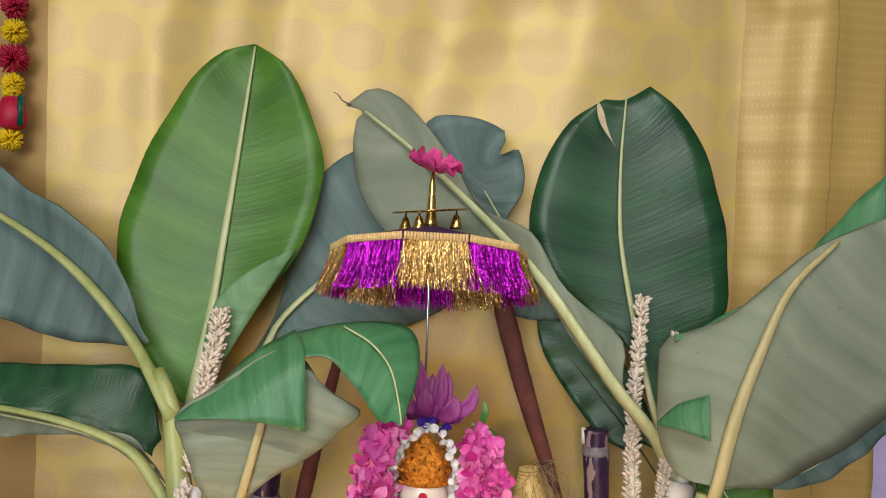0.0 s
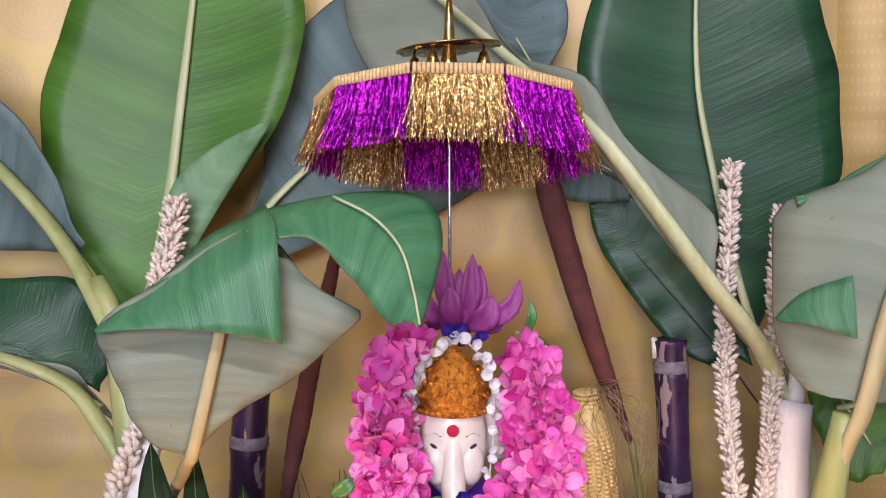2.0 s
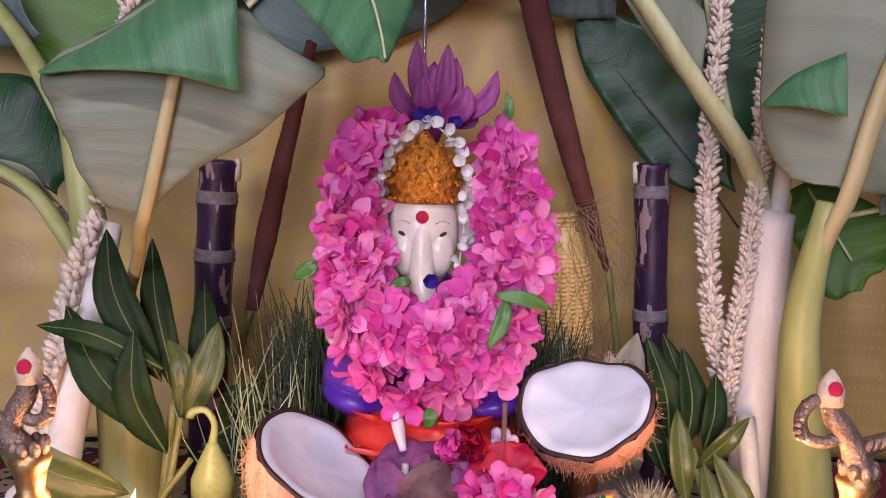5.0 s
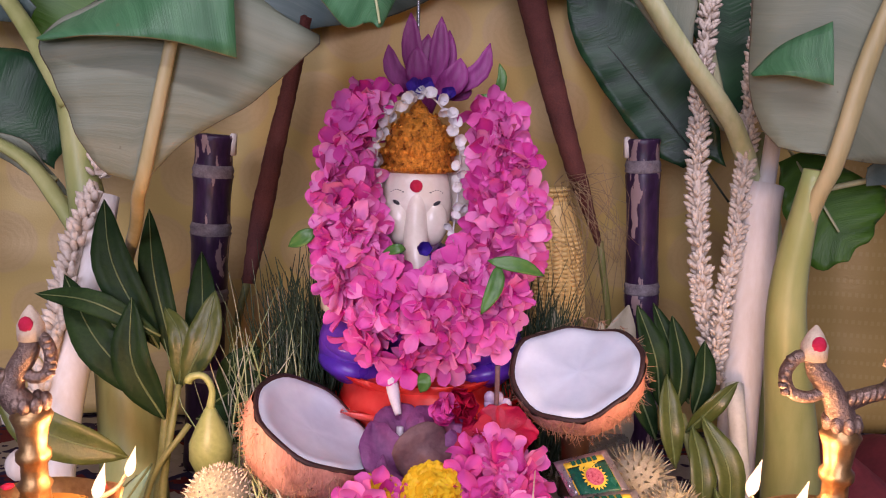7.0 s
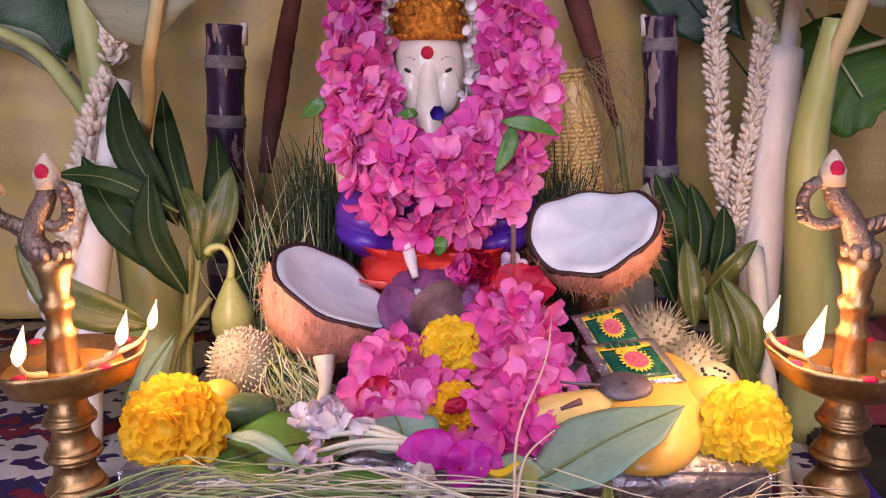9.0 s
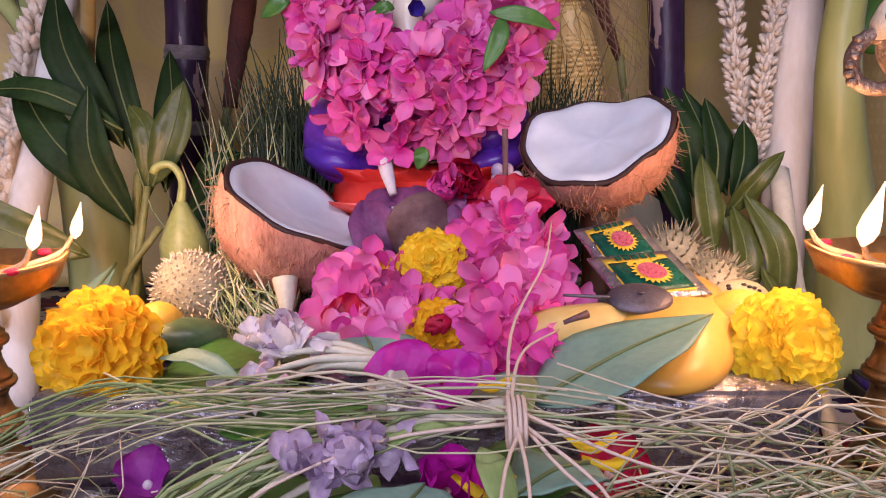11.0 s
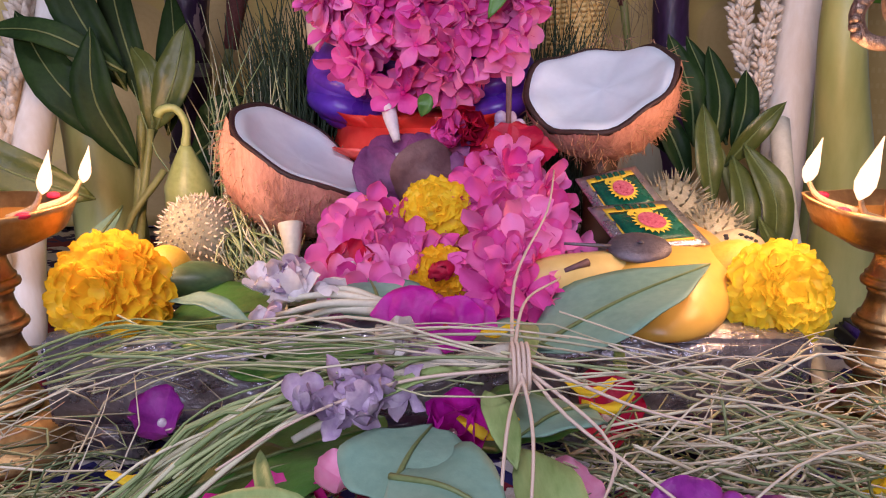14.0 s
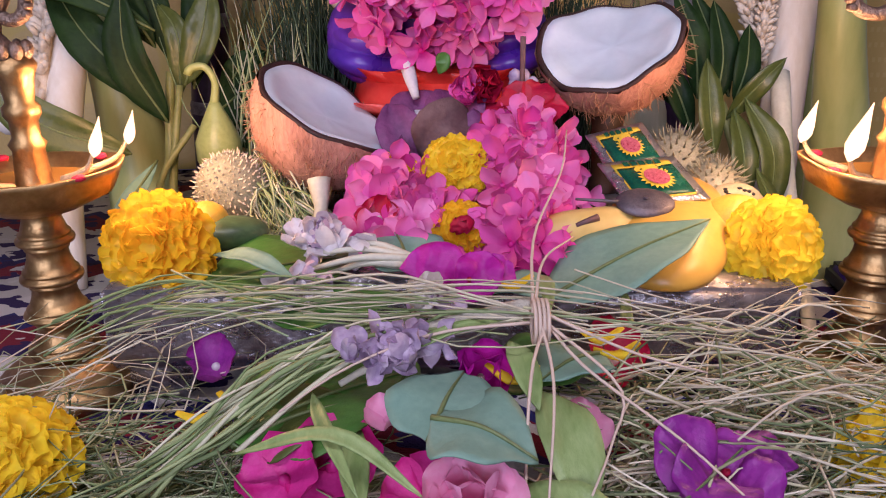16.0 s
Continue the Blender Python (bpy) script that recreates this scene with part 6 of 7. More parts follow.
def packet(centre, right, up, label):
    """A foil sachet with a printed panel, a sunburst and unreadable print shown as bars."""
    ob = thing("powder_sachet", label, "sachet", centre, "powder sachets")
    c, r, u = Vector(centre), Vector(right), Vector(up)
    n = r.cross(u).normalized()

    def at(a, b, h):
        return c + r * a + u * b + n * h

    def plate(name, a0, b0, a1, b1, h, t, material, parent, label="", puff=0.0):
        bm = bmesh.new()
        k = 10
        g = [[[bm.verts.new(at(a0 + (a1 - a0) * i / k, b0 + (b1 - b0) * j / k, h + s + (puff * math.sin(math.pi * i / k) * math.sin(math.pi * j / k) + 0.0006 * noise.noise(Vector((i * 0.9, j * 0.9, h * 900)))) * (1 if s else 0))) for j in range(k + 1)] for i in range(k + 1)] for s in (0, t)]
        for i in range(k):
            for j in range(k):
                bm.faces.new((g[1][i][j], g[1][i + 1][j], g[1][i + 1][j + 1], g[1][i][j + 1]))
                bm.faces.new((g[0][i][j], g[0][i][j + 1], g[0][i + 1][j + 1], g[0][i + 1][j]))
        for i in range(k):
            for e in (0, k):
                bm.faces.new((g[0][i][e], g[0][i + 1][e], g[1][i + 1][e], g[1][i][e]))
                bm.faces.new((g[0][e][i], g[0][e][i + 1], g[1][e][i + 1], g[1][e][i]))
        return part(name, bm, material, parent, label)
    plate("foil", -1, -1, 1, 1, 0.0, 0.0014, FOIL, ob, "silver foil", 0.003)
    plate("border", -0.74, -0.8, 0.74, 0.8, 0.0018, 0.001, PACK_YELLOW, ob, "yellow border", 0.0028)
    plate("panel", -0.71, -0.76, 0.71, 0.54, 0.0032, 0.0006, PACK_GREEN, ob, "dark green panel", 0.0024)
    bm = bmesh.new()
    hub = bm.verts.new(at(0.0, -0.12, 0.0072))
    star = []
    for k in range(40):
        f = 0.54 if k % 2 else 0.4
        a = 2 * math.pi * k / 40
        star.append(bm.verts.new(at(math.cos(a) * f * 0.82, -0.12 + math.sin(a) * f, 0.0067)))
    for k in range(40):
        bm.faces.new((hub, star[k], star[(k + 1) % 40]))
    sun = part("sunburst", bm, PACK_YELLOW, ob, "yellow sunburst")
    bm = bmesh.new()
    hub = bm.verts.new(at(0.0, -0.12, 0.008))
    disc = [bm.verts.new(at(math.cos(2 * math.pi * k / 24) * 0.3, -0.12 + math.sin(2 * math.pi * k / 24) * 0.36, 0.0076)) for k in range(24)]
    for k in range(24):
        bm.faces.new((hub, disc[k], disc[(k + 1) % 24]))
    part("emblem", bm, PACK_RED, sun, "plain red round emblem")
    for k in range(5):
        plate("print_bar", -0.5 + 0.2 * k, 0.58, -0.36 + 0.2 * k, 0.76, 0.0046, 0.0004, PACK_GREEN, ob, "dark bar of print")
    return ob


packet((0.134, 0.908, 0.0885), (0.022, 0.006, 0.0035), (-0.007, 0.0195, 0.0105), "green and yellow printed foil sachet, upper of two")
packet((0.145, 0.871, 0.0745), (0.0285, 0.006, 0.001), (-0.008, 0.021, 0.0095), "green and yellow printed foil sachet, lower of two")
bm = bmesh.new()
ball(bm, scaled(0.134, 0.843, 0.068, 0.02, 0.014, 0.0045, 25, 0, 0), 3)
ball(bm, scaled(0.134, 0.84, 0.0725, 0.0022, 0.002, 0.001), 2)
tube(bm, [(0.116, 0.843, 0.069), (0.1, 0.843, 0.07), (0.088, 0.846, 0.07)], [0.0014, 0.0009], 6, 8)
solo("dark_seed_pod", bm, LEAD, "dark round flat pod resting on the sachet", "pod")


# ---- flowers on the plank ----
def marigold(x, y, z, radius, normal, material, label):
    ob = thing("marigold", label, "flower", (x, y, z - radius), "marigolds")
    m = facing((x, y, z), normal)
    bm = bmesh.new()
    for ring, (count, e, ln) in enumerate(((6, 84, 0.8), (10, 72, 0.86), (15, 60, 0.9), (19, 48, 0.94), (22, 36, 0.97), (24, 24, 1.0), (26, 11, 1.02), (26, -3, 1.0), (24, -18, 0.95), (20, -34, 0.88))):
        for k in range(count):
            a = 2 * math.pi * (k + 0.5 * (ring % 2)) / count + rng.gauss(0, 0.1)
            d = radians(e + rng.gauss(0, 5))
            out = Vector((math.cos(a) * math.cos(d), math.sin(a) * math.cos(d), math.sin(d) * 0.75))
            # broad ruffled petals lapped like tiles from the crown outwards
            q = Matrix.Translation(out * radius * ln * 0.7) @ Matrix.Rotation(a + rng.gauss(0, 0.2), 4, "Z") @ Matrix.Rotation(-radians(max(e - 42 + rng.gauss(0, 10), -30)), 4, "Y") @ Matrix.Rotation(rng.gauss(0, 0.25), 4, "X")
            round_petal(bm, m @ q, radius * ln * rng.uniform(0.36, 0.46), radius * rng.uniform(0.36, 0.5), rng.uniform(-0.1, 0.3), rng.uniform(0.08, 0.2))
    for v in bm.verts:
        v.co += Vector((noise.noise(v.co * 260), noise.noise(v.co * 260 + Vector((9, 0, 0))), noise.noise(v.co * 260 + Vector((0, 9, 0))))) * radius * 0.04
    part("petals", bm, material, ob, "ruffled petals")
    bm = bmesh.new()
    ball(bm, m @ Matrix.Diagonal((radius * 0.72, radius * 0.72, radius * 0.5, 1)), 3)
    for v in bm.verts:
        v.co += (v.co - Vector((x, y, z))) * 0.22 * noise.noise(v.co * 420)
    part("heart", bm, material, ob)
    bm = bmesh.new()
    tube(bm, [m @ Vector((0, 0, -radius * 0.35)), m @ Vector((0, 0, -radius * 0.8)), m @ Vector((0, radius * 0.2, -radius * 1.2))], [radius * 0.3, radius * 0.2, radius * 0.1], 8, 6)
    part("calyx", bm, STALK, ob)
    return ob


marigold(-0.184, 0.815, 0.047, 0.0355, (-0.15, -1, 0.35), ORANGE_PETAL, "large orange-yellow marigold on the plank edge")
marigold(0.214, 0.822, 0.044, 0.0305, (0.1, -1, 0.4), YELLOW_PETAL, "bright yellow marigold at the plank corner")
marigold(0.008, 0.893, 0.079, 0.0235, (-0.1, -1, 0.7), YELLOW_PETAL, "small yellow chrysanthemum among pink flowers")
marigold(-0.034, 0.905, 0.068, 0.02, (0.2, -0.8, 0.7), YELLOW_PETAL, "small yellow flower half hidden by pink petals")
marigold(-0.206, 0.646, 0.0, 0.031, (0.1, -0.8, 0.9), YELLOW_PETAL, "yellow marigold lying in the straw")
marigold(0.222, 0.652, -0.006, 0.031, (-0.1, -0.8, 0.9), YELLOW_PETAL, "yellow marigold lying beside the straw")
marigold(0.012, 0.852, 0.048, 0.018, (0.0, -1, 0.6), ORANGE_PETAL, "small orange flower with a red centre")
bm = bmesh.new()
ball(bm, scaled(0.012, 0.837, 0.055, 0.0075, 0.004, 0.0065), 3)
for v in bm.verts:
    v.co += Vector((1, 1, 1)) * 0.003 * noise.noise(v.co * 300)
solo("red_flower_centre", bm, CRIMSON, "dark red flower centre on the orange flower", "flower")

mound = thing("oleander_heap", "heap of loose pink oleander flowers on the plank", "flowers", (0.04, 0.88, PLANK))
for i in range(120):
    t = rng.random()
    x = 0.062 + rng.gauss(0, 0.018) - 0.012 * t
    y = 0.815 + 0.125 * t + rng.gauss(0, 0.006)
    z = 0.045 + 0.058 * t + rng.uniform(-0.012, 0.014) - abs(x - 0.058) * 0.25
    piece("oleander", rng.choice(BLOOMS), mound, facing((x, y, z), (rng.gauss(0, 0.6), -1, 0.5 + rng.gauss(0, 0.5)), rng.uniform(0, 6.3), rng.uniform(0.65, 0.9)))
for i in range(34):
    x, y = -0.03 + rng.gauss(0, 0.018), 0.872 + rng.gauss(0, 0.014)
    piece("oleander", rng.choice(BLOOMS), mound, facing((x, y, 0.045 + (y - 0.85) * 0.5 + rng.uniform(-0.005, 0.008)), (rng.gauss(0, 0.6), -1, 0.6), rng.uniform(0, 6.3), rng.uniform(0.65, 0.9)))
for x, y, z in ((-0.045, 0.885, 0.066), (-0.052, 0.875, 0.058)):
    piece("oleander", BLOOMS[0], mound, facing((x, y, z), (-0.4, -1, 0.3), 1.0, 1.15))
bm = bmesh.new()
ball(bm, scaled(0.056, 0.885, PLANK + 0.018, 0.032, 0.07, 0.03, 24), 3)
for v in bm.verts:
    v.co.z = max(v.co.z, PLANK + 0.001)
part("lower_blooms", bm, OLEANDER, mound, "packed pink blooms beneath")


def open_flower(name, place, normal, count, length, width, material, label, cup=0.3, lift=0.35, layers=1, centre=None):
    ob = thing(name, label, "flower", place)
    for layer in range(layers):
        for k in range(count):
            bm = bmesh.new()
            m = facing(place, normal, 2 * math.pi * k / count + layer * 0.5 + rng.gauss(0, 0.1)) @ Matrix.Rotation(-lift * (1 + layer) + rng.gauss(0, 0.12), 4, "Y")
            round_petal(bm, m, length * (1 - 0.15 * layer) * rng.uniform(0.88, 1.1), width, cup * rng.uniform(0.6, 1.3), rng.uniform(0.02, 0.1), 8)
            bmesh.ops.subdivide_edges(bm, edges=bm.edges[:], cuts=1, use_grid_fill=True, smooth=0.5)
            for v in bm.verts:
                v.co += Vector((0.3, 0.3, 1)) * (noise.noise(v.co * 75) * 0.14 + noise.noise(v.co * 230) * 0.045) * length
            part("petal", bm, material, ob)
    bm = bmesh.new()
    ball(bm, facing(place, normal) @ Matrix.Diagonal((length * 0.14, length * 0.14, length * 0.25, 1)), 2)
    part("centre", bm, centre or CREAM, ob)
    return ob


open_flower("hibiscus", (0.064, 0.938, 0.11), (0.1, -0.7, 0.9), 6, 0.03, 0.027, CRIMSON, "red hibiscus lying before the statue", -0.15, 0.35)
open_flower("rose", (0.03, 0.97, 0.125), (0.1, -1, 0.3), 6, 0.02, 0.022, CRIMSON, "dark red rose below the garland", 0.6, 0.5, 2, CRIMSON)
open_flower("rose", (0.018, 0.965, 0.124), (-0.2, -1, 0.1), 6, 0.019, 0.02, OLEANDER, "deep pink rose below the garland", 0.6, 0.6, 2, OLEANDER)
bm = bmesh.new()
ball(bm, scaled(0.04, 0.96, PLANK + 0.04, 0.04, 0.03, 0.045), 3)
solo("rose_heap", bm, CRIMSON, "dark red petals packed under the roses", "flower")
open_flower("fallen_petals", (-0.045, 0.86, 0.052), (-0.1, -1, 0.8), 6, 0.018, 0.014, CRIMSON, "crimson and white striped flower", 0.2, 0.3, 1, WHITE_BUD)
wilt = thing("wilted_lotus", "wilted purple lotus with brown inner petals", "flower", (-0.005, 0.94, PLANK))
for base, tip, w, bend, mat in (((-0.004, 0.94, 0.07), (-0.043, 0.955, 0.116), 0.036, (-0.008, -0.012, 0.0), DRY_LOTUS), ((0.0, 0.955, 0.075), (-0.02, 0.985, 0.12), 0.042, (-0.01, -0.01, 0.006), DRY_LOTUS),
                                ((0.004, 0.955, 0.075), (0.012, 0.985, 0.116), 0.046, (0.0, -0.012, 0.008), DRY_LOTUS), ((0.01, 0.95, 0.07), (0.038, 0.96, 0.106), 0.04, (0.008, -0.012, 0.006), DRY_LOTUS),
                                ((-0.016, 0.93, 0.076), (0.022, 0.945, 0.1), 0.04, (-0.004, -0.012, 0.012), DRY_BROWN), ((0.0, 0.905, 0.052), (-0.032, 0.93, 0.096), 0.018, (-0.014, -0.012, -0.008), DRY_LOTUS), ((0.004, 0.92, 0.058), (0.03, 0.935, 0.09), 0.03, (0.004, -0.01, 0.006), DRY_LOTUS)):
    bm = bmesh.new()
    blade(bm, base, tip, w, bend, (0, -1, 0.6), 16, 0.55, 0.52)
    for v in bm.verts:
        v.co += Vector((1, 1, 1)) * (0.003 * noise.noise(v.co * 60) + 0.001 * noise.noise(v.co * 220))
    thicken(part("petal", bm, mat, wilt), 0.0012)
bm = bmesh.new()
ball(bm, scaled(0.0, 0.948, PLANK + 0.028, 0.026, 0.02, 0.034), 3)
part("heart", bm, DRY_BROWN, wilt)
bm = bmesh.new()
tube(bm, [(-0.03, 0.99, 0.14), (-0.026, 0.972, 0.13), (-0.022, 0.962, 0.118)], [0.006, 0.0055, 0.003], 8, 8)
tube(bm, [(-0.02, 0.955, 0.11), (-0.02, 0.95, PLANK)], [0.003, 0.003], 6)
solo("pale_bud", bm, MAUVE_WHITE, "long pale bud leaning on the lotus seat", "flower")
bm = bmesh.new()
tube(bm, [(0.058, 0.95, 0.1), (0.06, 0.955, 0.13), (0.06, 0.955, 0.165)], [0.0018, 0.0022], 6, 8)
tube(bm, [(0.058, 0.95, 0.1), (0.058, 0.95, PLANK)], [0.0018, 0.0018], 6)
solo("dry_stalk", bm, DRY_BROWN, "thin brown stalk standing among the flowers", "stalk")
bm = bmesh.new()
for k in range(5):
    ball(bm, scaled(0.055 + 0.007 * (k % 3), 0.965, 0.128 + 0.006 * (k // 3), 0.005, 0.005, 0.006), 2)
tube(bm, [(0.06, 0.967, 0.125), (0.06, 0.967, PLANK)], [0.003, 0.003], 6)
solo("grape_buds", bm, LILAC, "cluster of grey-violet buds beside the coconut", "flower")
bm = bmesh.new()
tube(bm, [(-0.095, 0.885, PLANK), (-0.09, 0.89, 0.05), (-0.092, 0.9, 0.07)], [0.004, 0.005, 0.009], 8, 10)
solo("crown_flower_stalk", bm, PALE_STALK, "pale thick stalk under the tilted coconut", "stalk")


def crown_cluster(place, count, spread, size, material, label, stalk=None):
    ob = thing("crown_flower", label, "flower", place, "crown flowers")
    for i in range(count):
        q = Vector(place) + Vector((rng.gauss(0, spread), rng.gauss(0, spread * 0.5), abs(rng.gauss(0, spread * 0.35))))
        bm = bmesh.new()
        m = facing(q, (rng.gauss(0, 0.7), -0.8, 0.7 + rng.gauss(0, 0.4)), rng.uniform(0, 6))
        for k in range(5):
            round_petal(bm, m @ Matrix.Rotation(k * 1.257 + rng.gauss(0, 0.25), 4, "Z") @ Matrix.Rotation(-rng.uniform(0.2, 1.1), 4, "Y"), size * rng.uniform(0.8, 1.15), size * rng.uniform(0.45, 0.75), rng.uniform(-0.4, 0.7), rng.uniform(0.03, 0.12))
        ball(bm, m @ scaled(0, 0, size * 0.25, size * 0.28, size * 0.28, size * 0.35), 2)
        part("bloom", bm, material if i % 4 else LILAC, ob)
    if stalk:
        for a, b in stalk:
            bm = bmesh.new()
            tube(bm, [a, Vector(a).lerp(Vector(b), 0.5) + Vector((0, 0, 0.004)), b], [0.0016, 0.003], 6, 8)
            part("stalk", bm, PALE_STALK, ob)
    return ob


crown_cluster((-0.076, 0.815, 0.046), 11, 0.013, 0.018, MAUVE_WHITE, "white and lilac crown flowers with pale stalks", [((-0.075, 0.8, 0.05), (-0.02, 0.79, 0.05)), ((-0.08, 0.785, 0.045), (-0.02, 0.788, 0.05)), ((-0.06, 0.81, 0.052), (-0.02, 0.79, 0.05)), ((-0.07, 0.79, 0.04), (-0.025, 0.786, 0.047))])
crown_cluster((-0.088, 0.778, 0.036), 4, 0.007, 0.018, MAUVE_WHITE, "pale crown flower buds on the plank edge")
crown_cluster((-0.012, 0.741, 0.038), 6, 0.013, 0.016, WHITE_BUD, "white crown flower petals before the magenta bloom")
crown_cluster((-0.028, 0.674, 0.045), 12, 0.012, 0.016, LILAC, "lilac crown flowers under the straw", [((-0.05, 0.67, 0.03), (-0.02, 0.69, 0.03))])


def bract_flower(bracts, heart, material, label, face=(0, -1, 0.7)):
    """Papery pointed bracts round a small dark tube."""
    ob = thing("bougainvillea", label, "flower", heart, "bougainvillea blooms")
    for base, tip, width, fold, lift in bracts:
        bm = bmesh.new()
        blade(bm, base, tip, width, lift, face, 20, fold, 0.42)
        bmesh.ops.subdivide_edges(bm, edges=bm.edges[:], cuts=1, use_grid_fill=True)
        for v in bm.verts:
            v.co += Vector((0.4, -0.6, 1)) * (noise.noise(v.co * 95) * 0.0028 + noise.noise(v.co * 260) * 0.0009)
        thicken(part("bract", bm, material, ob), 0.0005)
    bm = bmesh.new()
    tube(bm, [Vector(heart) + Vector((0, 0.004, -0.004)), heart], [0.0022, 0.0014], 6)
    part("tube", bm, CRIMSON, ob, "small dark tube")
    return ob


bract_flower((((0.014, 0.768, 0.05), (-0.026, 0.772, 0.05), 0.027, -0.25, (0, 0, 0.005)), ((0.026, 0.77, 0.06), (0.014, 0.754, 0.034), 0.028, 0.35, (0, -0.004, 0.003)), ((0.022, 0.768, 0.05), (0.042, 0.762, 0.046), 0.018, 0.4, (0, 0, 0.003))), (0.015, 0.756, 0.05), MAGENTA, "magenta bougainvillea bloom on the plank edge")
open_flower("bougainvillea", (0.018, 0.668, 0.034), (0.2, -1, 0.8), 4, 0.02, 0.026, MAGENTA, "deep pink bloom under the straw", 0.5, 0.4, 2)
bract_flower((((0.118, 0.617, 0.016), (0.095, 0.612, 0.012), 0.04, 0.5, (0, 0, 0.007)), ((0.12, 0.618, 0.018), (0.112, 0.637, 0.022), 0.034, -0.4, (0, 0, 0.005)), ((0.122, 0.616, 0.016), (0.137, 0.634, 0.022), 0.032, -0.4, (0, 0, 0.006)), ((0.124, 0.616, 0.016), (0.156, 0.624, 0.014), 0.026, -0.35, (0, 0.004, 0.008)),
              ((0.118, 0.614, 0.016), (0.102, 0.585, 0.014), 0.036, 0.4, (0, 0, 0.006)), ((0.122, 0.612, 0.014), (0.134, 0.594, 0.01), 0.03, 0.4, (0, 0, 0.005))), (0.12, 0.61, 0.022), PURPLE, "large purple bougainvillea bloom on the straw", (0, -0.6, 1))
open_flower("bougainvillea", (-0.13, 0.735, 0.004), (0.1, -0.7, 1), 3, 0.02, 0.024, PURPLE, "purple bloom with a pale petal before the plank", 0.4, 0.4, 1, MAUVE_WHITE)
open_flower("pink_petals", (-0.05, 0.637, 0.006), (0.1, -0.6, 1), 3, 0.026, 0.03, HOT_PINK, "deep pink petals lying in the straw", 0.2, 0.1, 1, HOT_PINK)
open_flower("pink_petals", (-0.07, 0.626, 0.006), (-0.2, -0.6, 1), 4, 0.021, 0.025, HOT_PINK, "deep pink petals spread in the straw", 0.2, 0.15, 1, HOT_PINK)
open_flower("pink_petals", (0.013, 0.588, 0.018), (0, -0.6, 1), 5, 0.024, 0.026, ROSE_PINK, "light pink rose petals in front", 0.45, 0.4, 2, ROSE_PINK)
open_flower("pink_petals", (-0.004, 0.6, 0.012), (0.1, -0.5, 1), 5, 0.024, 0.03, HOT_PINK, "deep pink petals under the light rose", 0.15, 0.1, 1, HOT_PINK)
open_flower("pink_petals", (0.064, 0.646, 0.014), (0.1, -0.5, 1), 5, 0.017, 0.017, ROSE_PINK, "pale pink petals by the green blade", 0.3, 0.3, 1, ROSE_PINK)
open_flower("pink_petals", (-0.024, 0.637, 0.03), (-0.3, -0.6, 1), 3, 0.014, 0.014, ROSE_PINK, "small pink petals beside the heart-shaped leaf", 0.4, 0.5, 1, ROSE_PINK)
open_flower("crimson_petals", (0.1, 0.75, 0.0), (0, -0.6, 1), 5, 0.024, 0.024, CRIMSON, "crimson petals before the foil plank", 0.3, 0.3)

# loose yellow petals
for i, (x, y, z) in enumerate(((0.033, 0.66, 0.04), (0.088, 0.693, 0.035), (0.083, 0.71, 0.035), (-0.12, 0.675, 0.01), (-0.105, 0.69, 0.008), (0.04, 0.76, 0.045))):
    bm = bmesh.new()
    tube(bm, [(x - 0.012, y + 0.004 * (-1) ** i, z + 0.004), (x, y - 0.004, z), (x + 0.012, y + 0.003, z + 0.004)], [0.002, 0.0045, 0.002], 8, 10, flat=0.4)
    solo("yellow_petal", bm, YELLOW_PETAL, "loose curled yellow petal on the straw", "petal", "loose yellow petals")


# ---- leaves lying in front ----
def heart_leaf(outline, rib, material, label):
    ob = thing("fallen_leaf", label, "leaf", rib[0], "leaves lying in front")
    bm = bmesh.new()
    sheet(bm, outline, 20, 11, wave=0.0015)
    thicken(part("blade", bm, material, ob), 0.0008)
    bm = bmesh.new()
    tube(bm, [Vector(p) + Vector((0, -0.001, 0.001)) for p in rib], [0.0014, 0.0005], 6, 12)
    part("vein", bm, LEAF_VEIN, ob)
    return ob


def flat_leaf(base, tip, width, lift, material, label, fold=0.15):
    base, tip = Vector(base), Vector(tip)
    way = tip - base
    side = way.cross(Z).normalized() * width * 0.5
    mid = base.lerp(tip, 0.5) + Vector((0, 0, lift))
    left = [base, base.lerp(tip, 0.18) + side * 0.75, base.lerp(tip, 0.42) + side + Vector((0, 0, lift + fold * width * 0.3)), base.lerp(tip, 0.75) + side * 0.6 + Vector((0, 0, lift)), tip]
    right = [base, base.lerp(tip, 0.18) - side * 0.75, base.lerp(tip, 0.42) - side + Vector((0, 0, lift + fold * width * 0.3)), base.lerp(tip, 0.75) - side * 0.6 + Vector((0, 0, lift)), tip]
    return heart_leaf([left, [base, mid, tip], right], [base, mid, tip], material, label)


flat_leaf((0.06, 0.765, 0.032), (0.168, 0.812, 0.066), 0.075, 0.004, BODHI, "large grey-green heart-shaped leaf leaning on the mango")
flat_leaf((-0.02, 0.8, 0.036), (-0.035, 0.845, 0.05), 0.055, 0.004, BODHI, "round grey-green leaf under the pink flowers")
flat_leaf((0.02, 0.79, 0.034), (0.075, 0.76, 0.034), 0.04, 0.004, BODHI, "dark green leaf beside the magenta bloom")
flat_leaf((-0.15, 0.79, 0.033), (-0.055, 0.83, 0.036), 0.11, 0.003, BETEL, "broad green betel leaf on the plank")
flat_leaf((-0.1, 0.755, 0.024), (-0.02, 0.77, 0.032), 0.05, 0.003, BETEL, "green betel leaf at the plank edge")
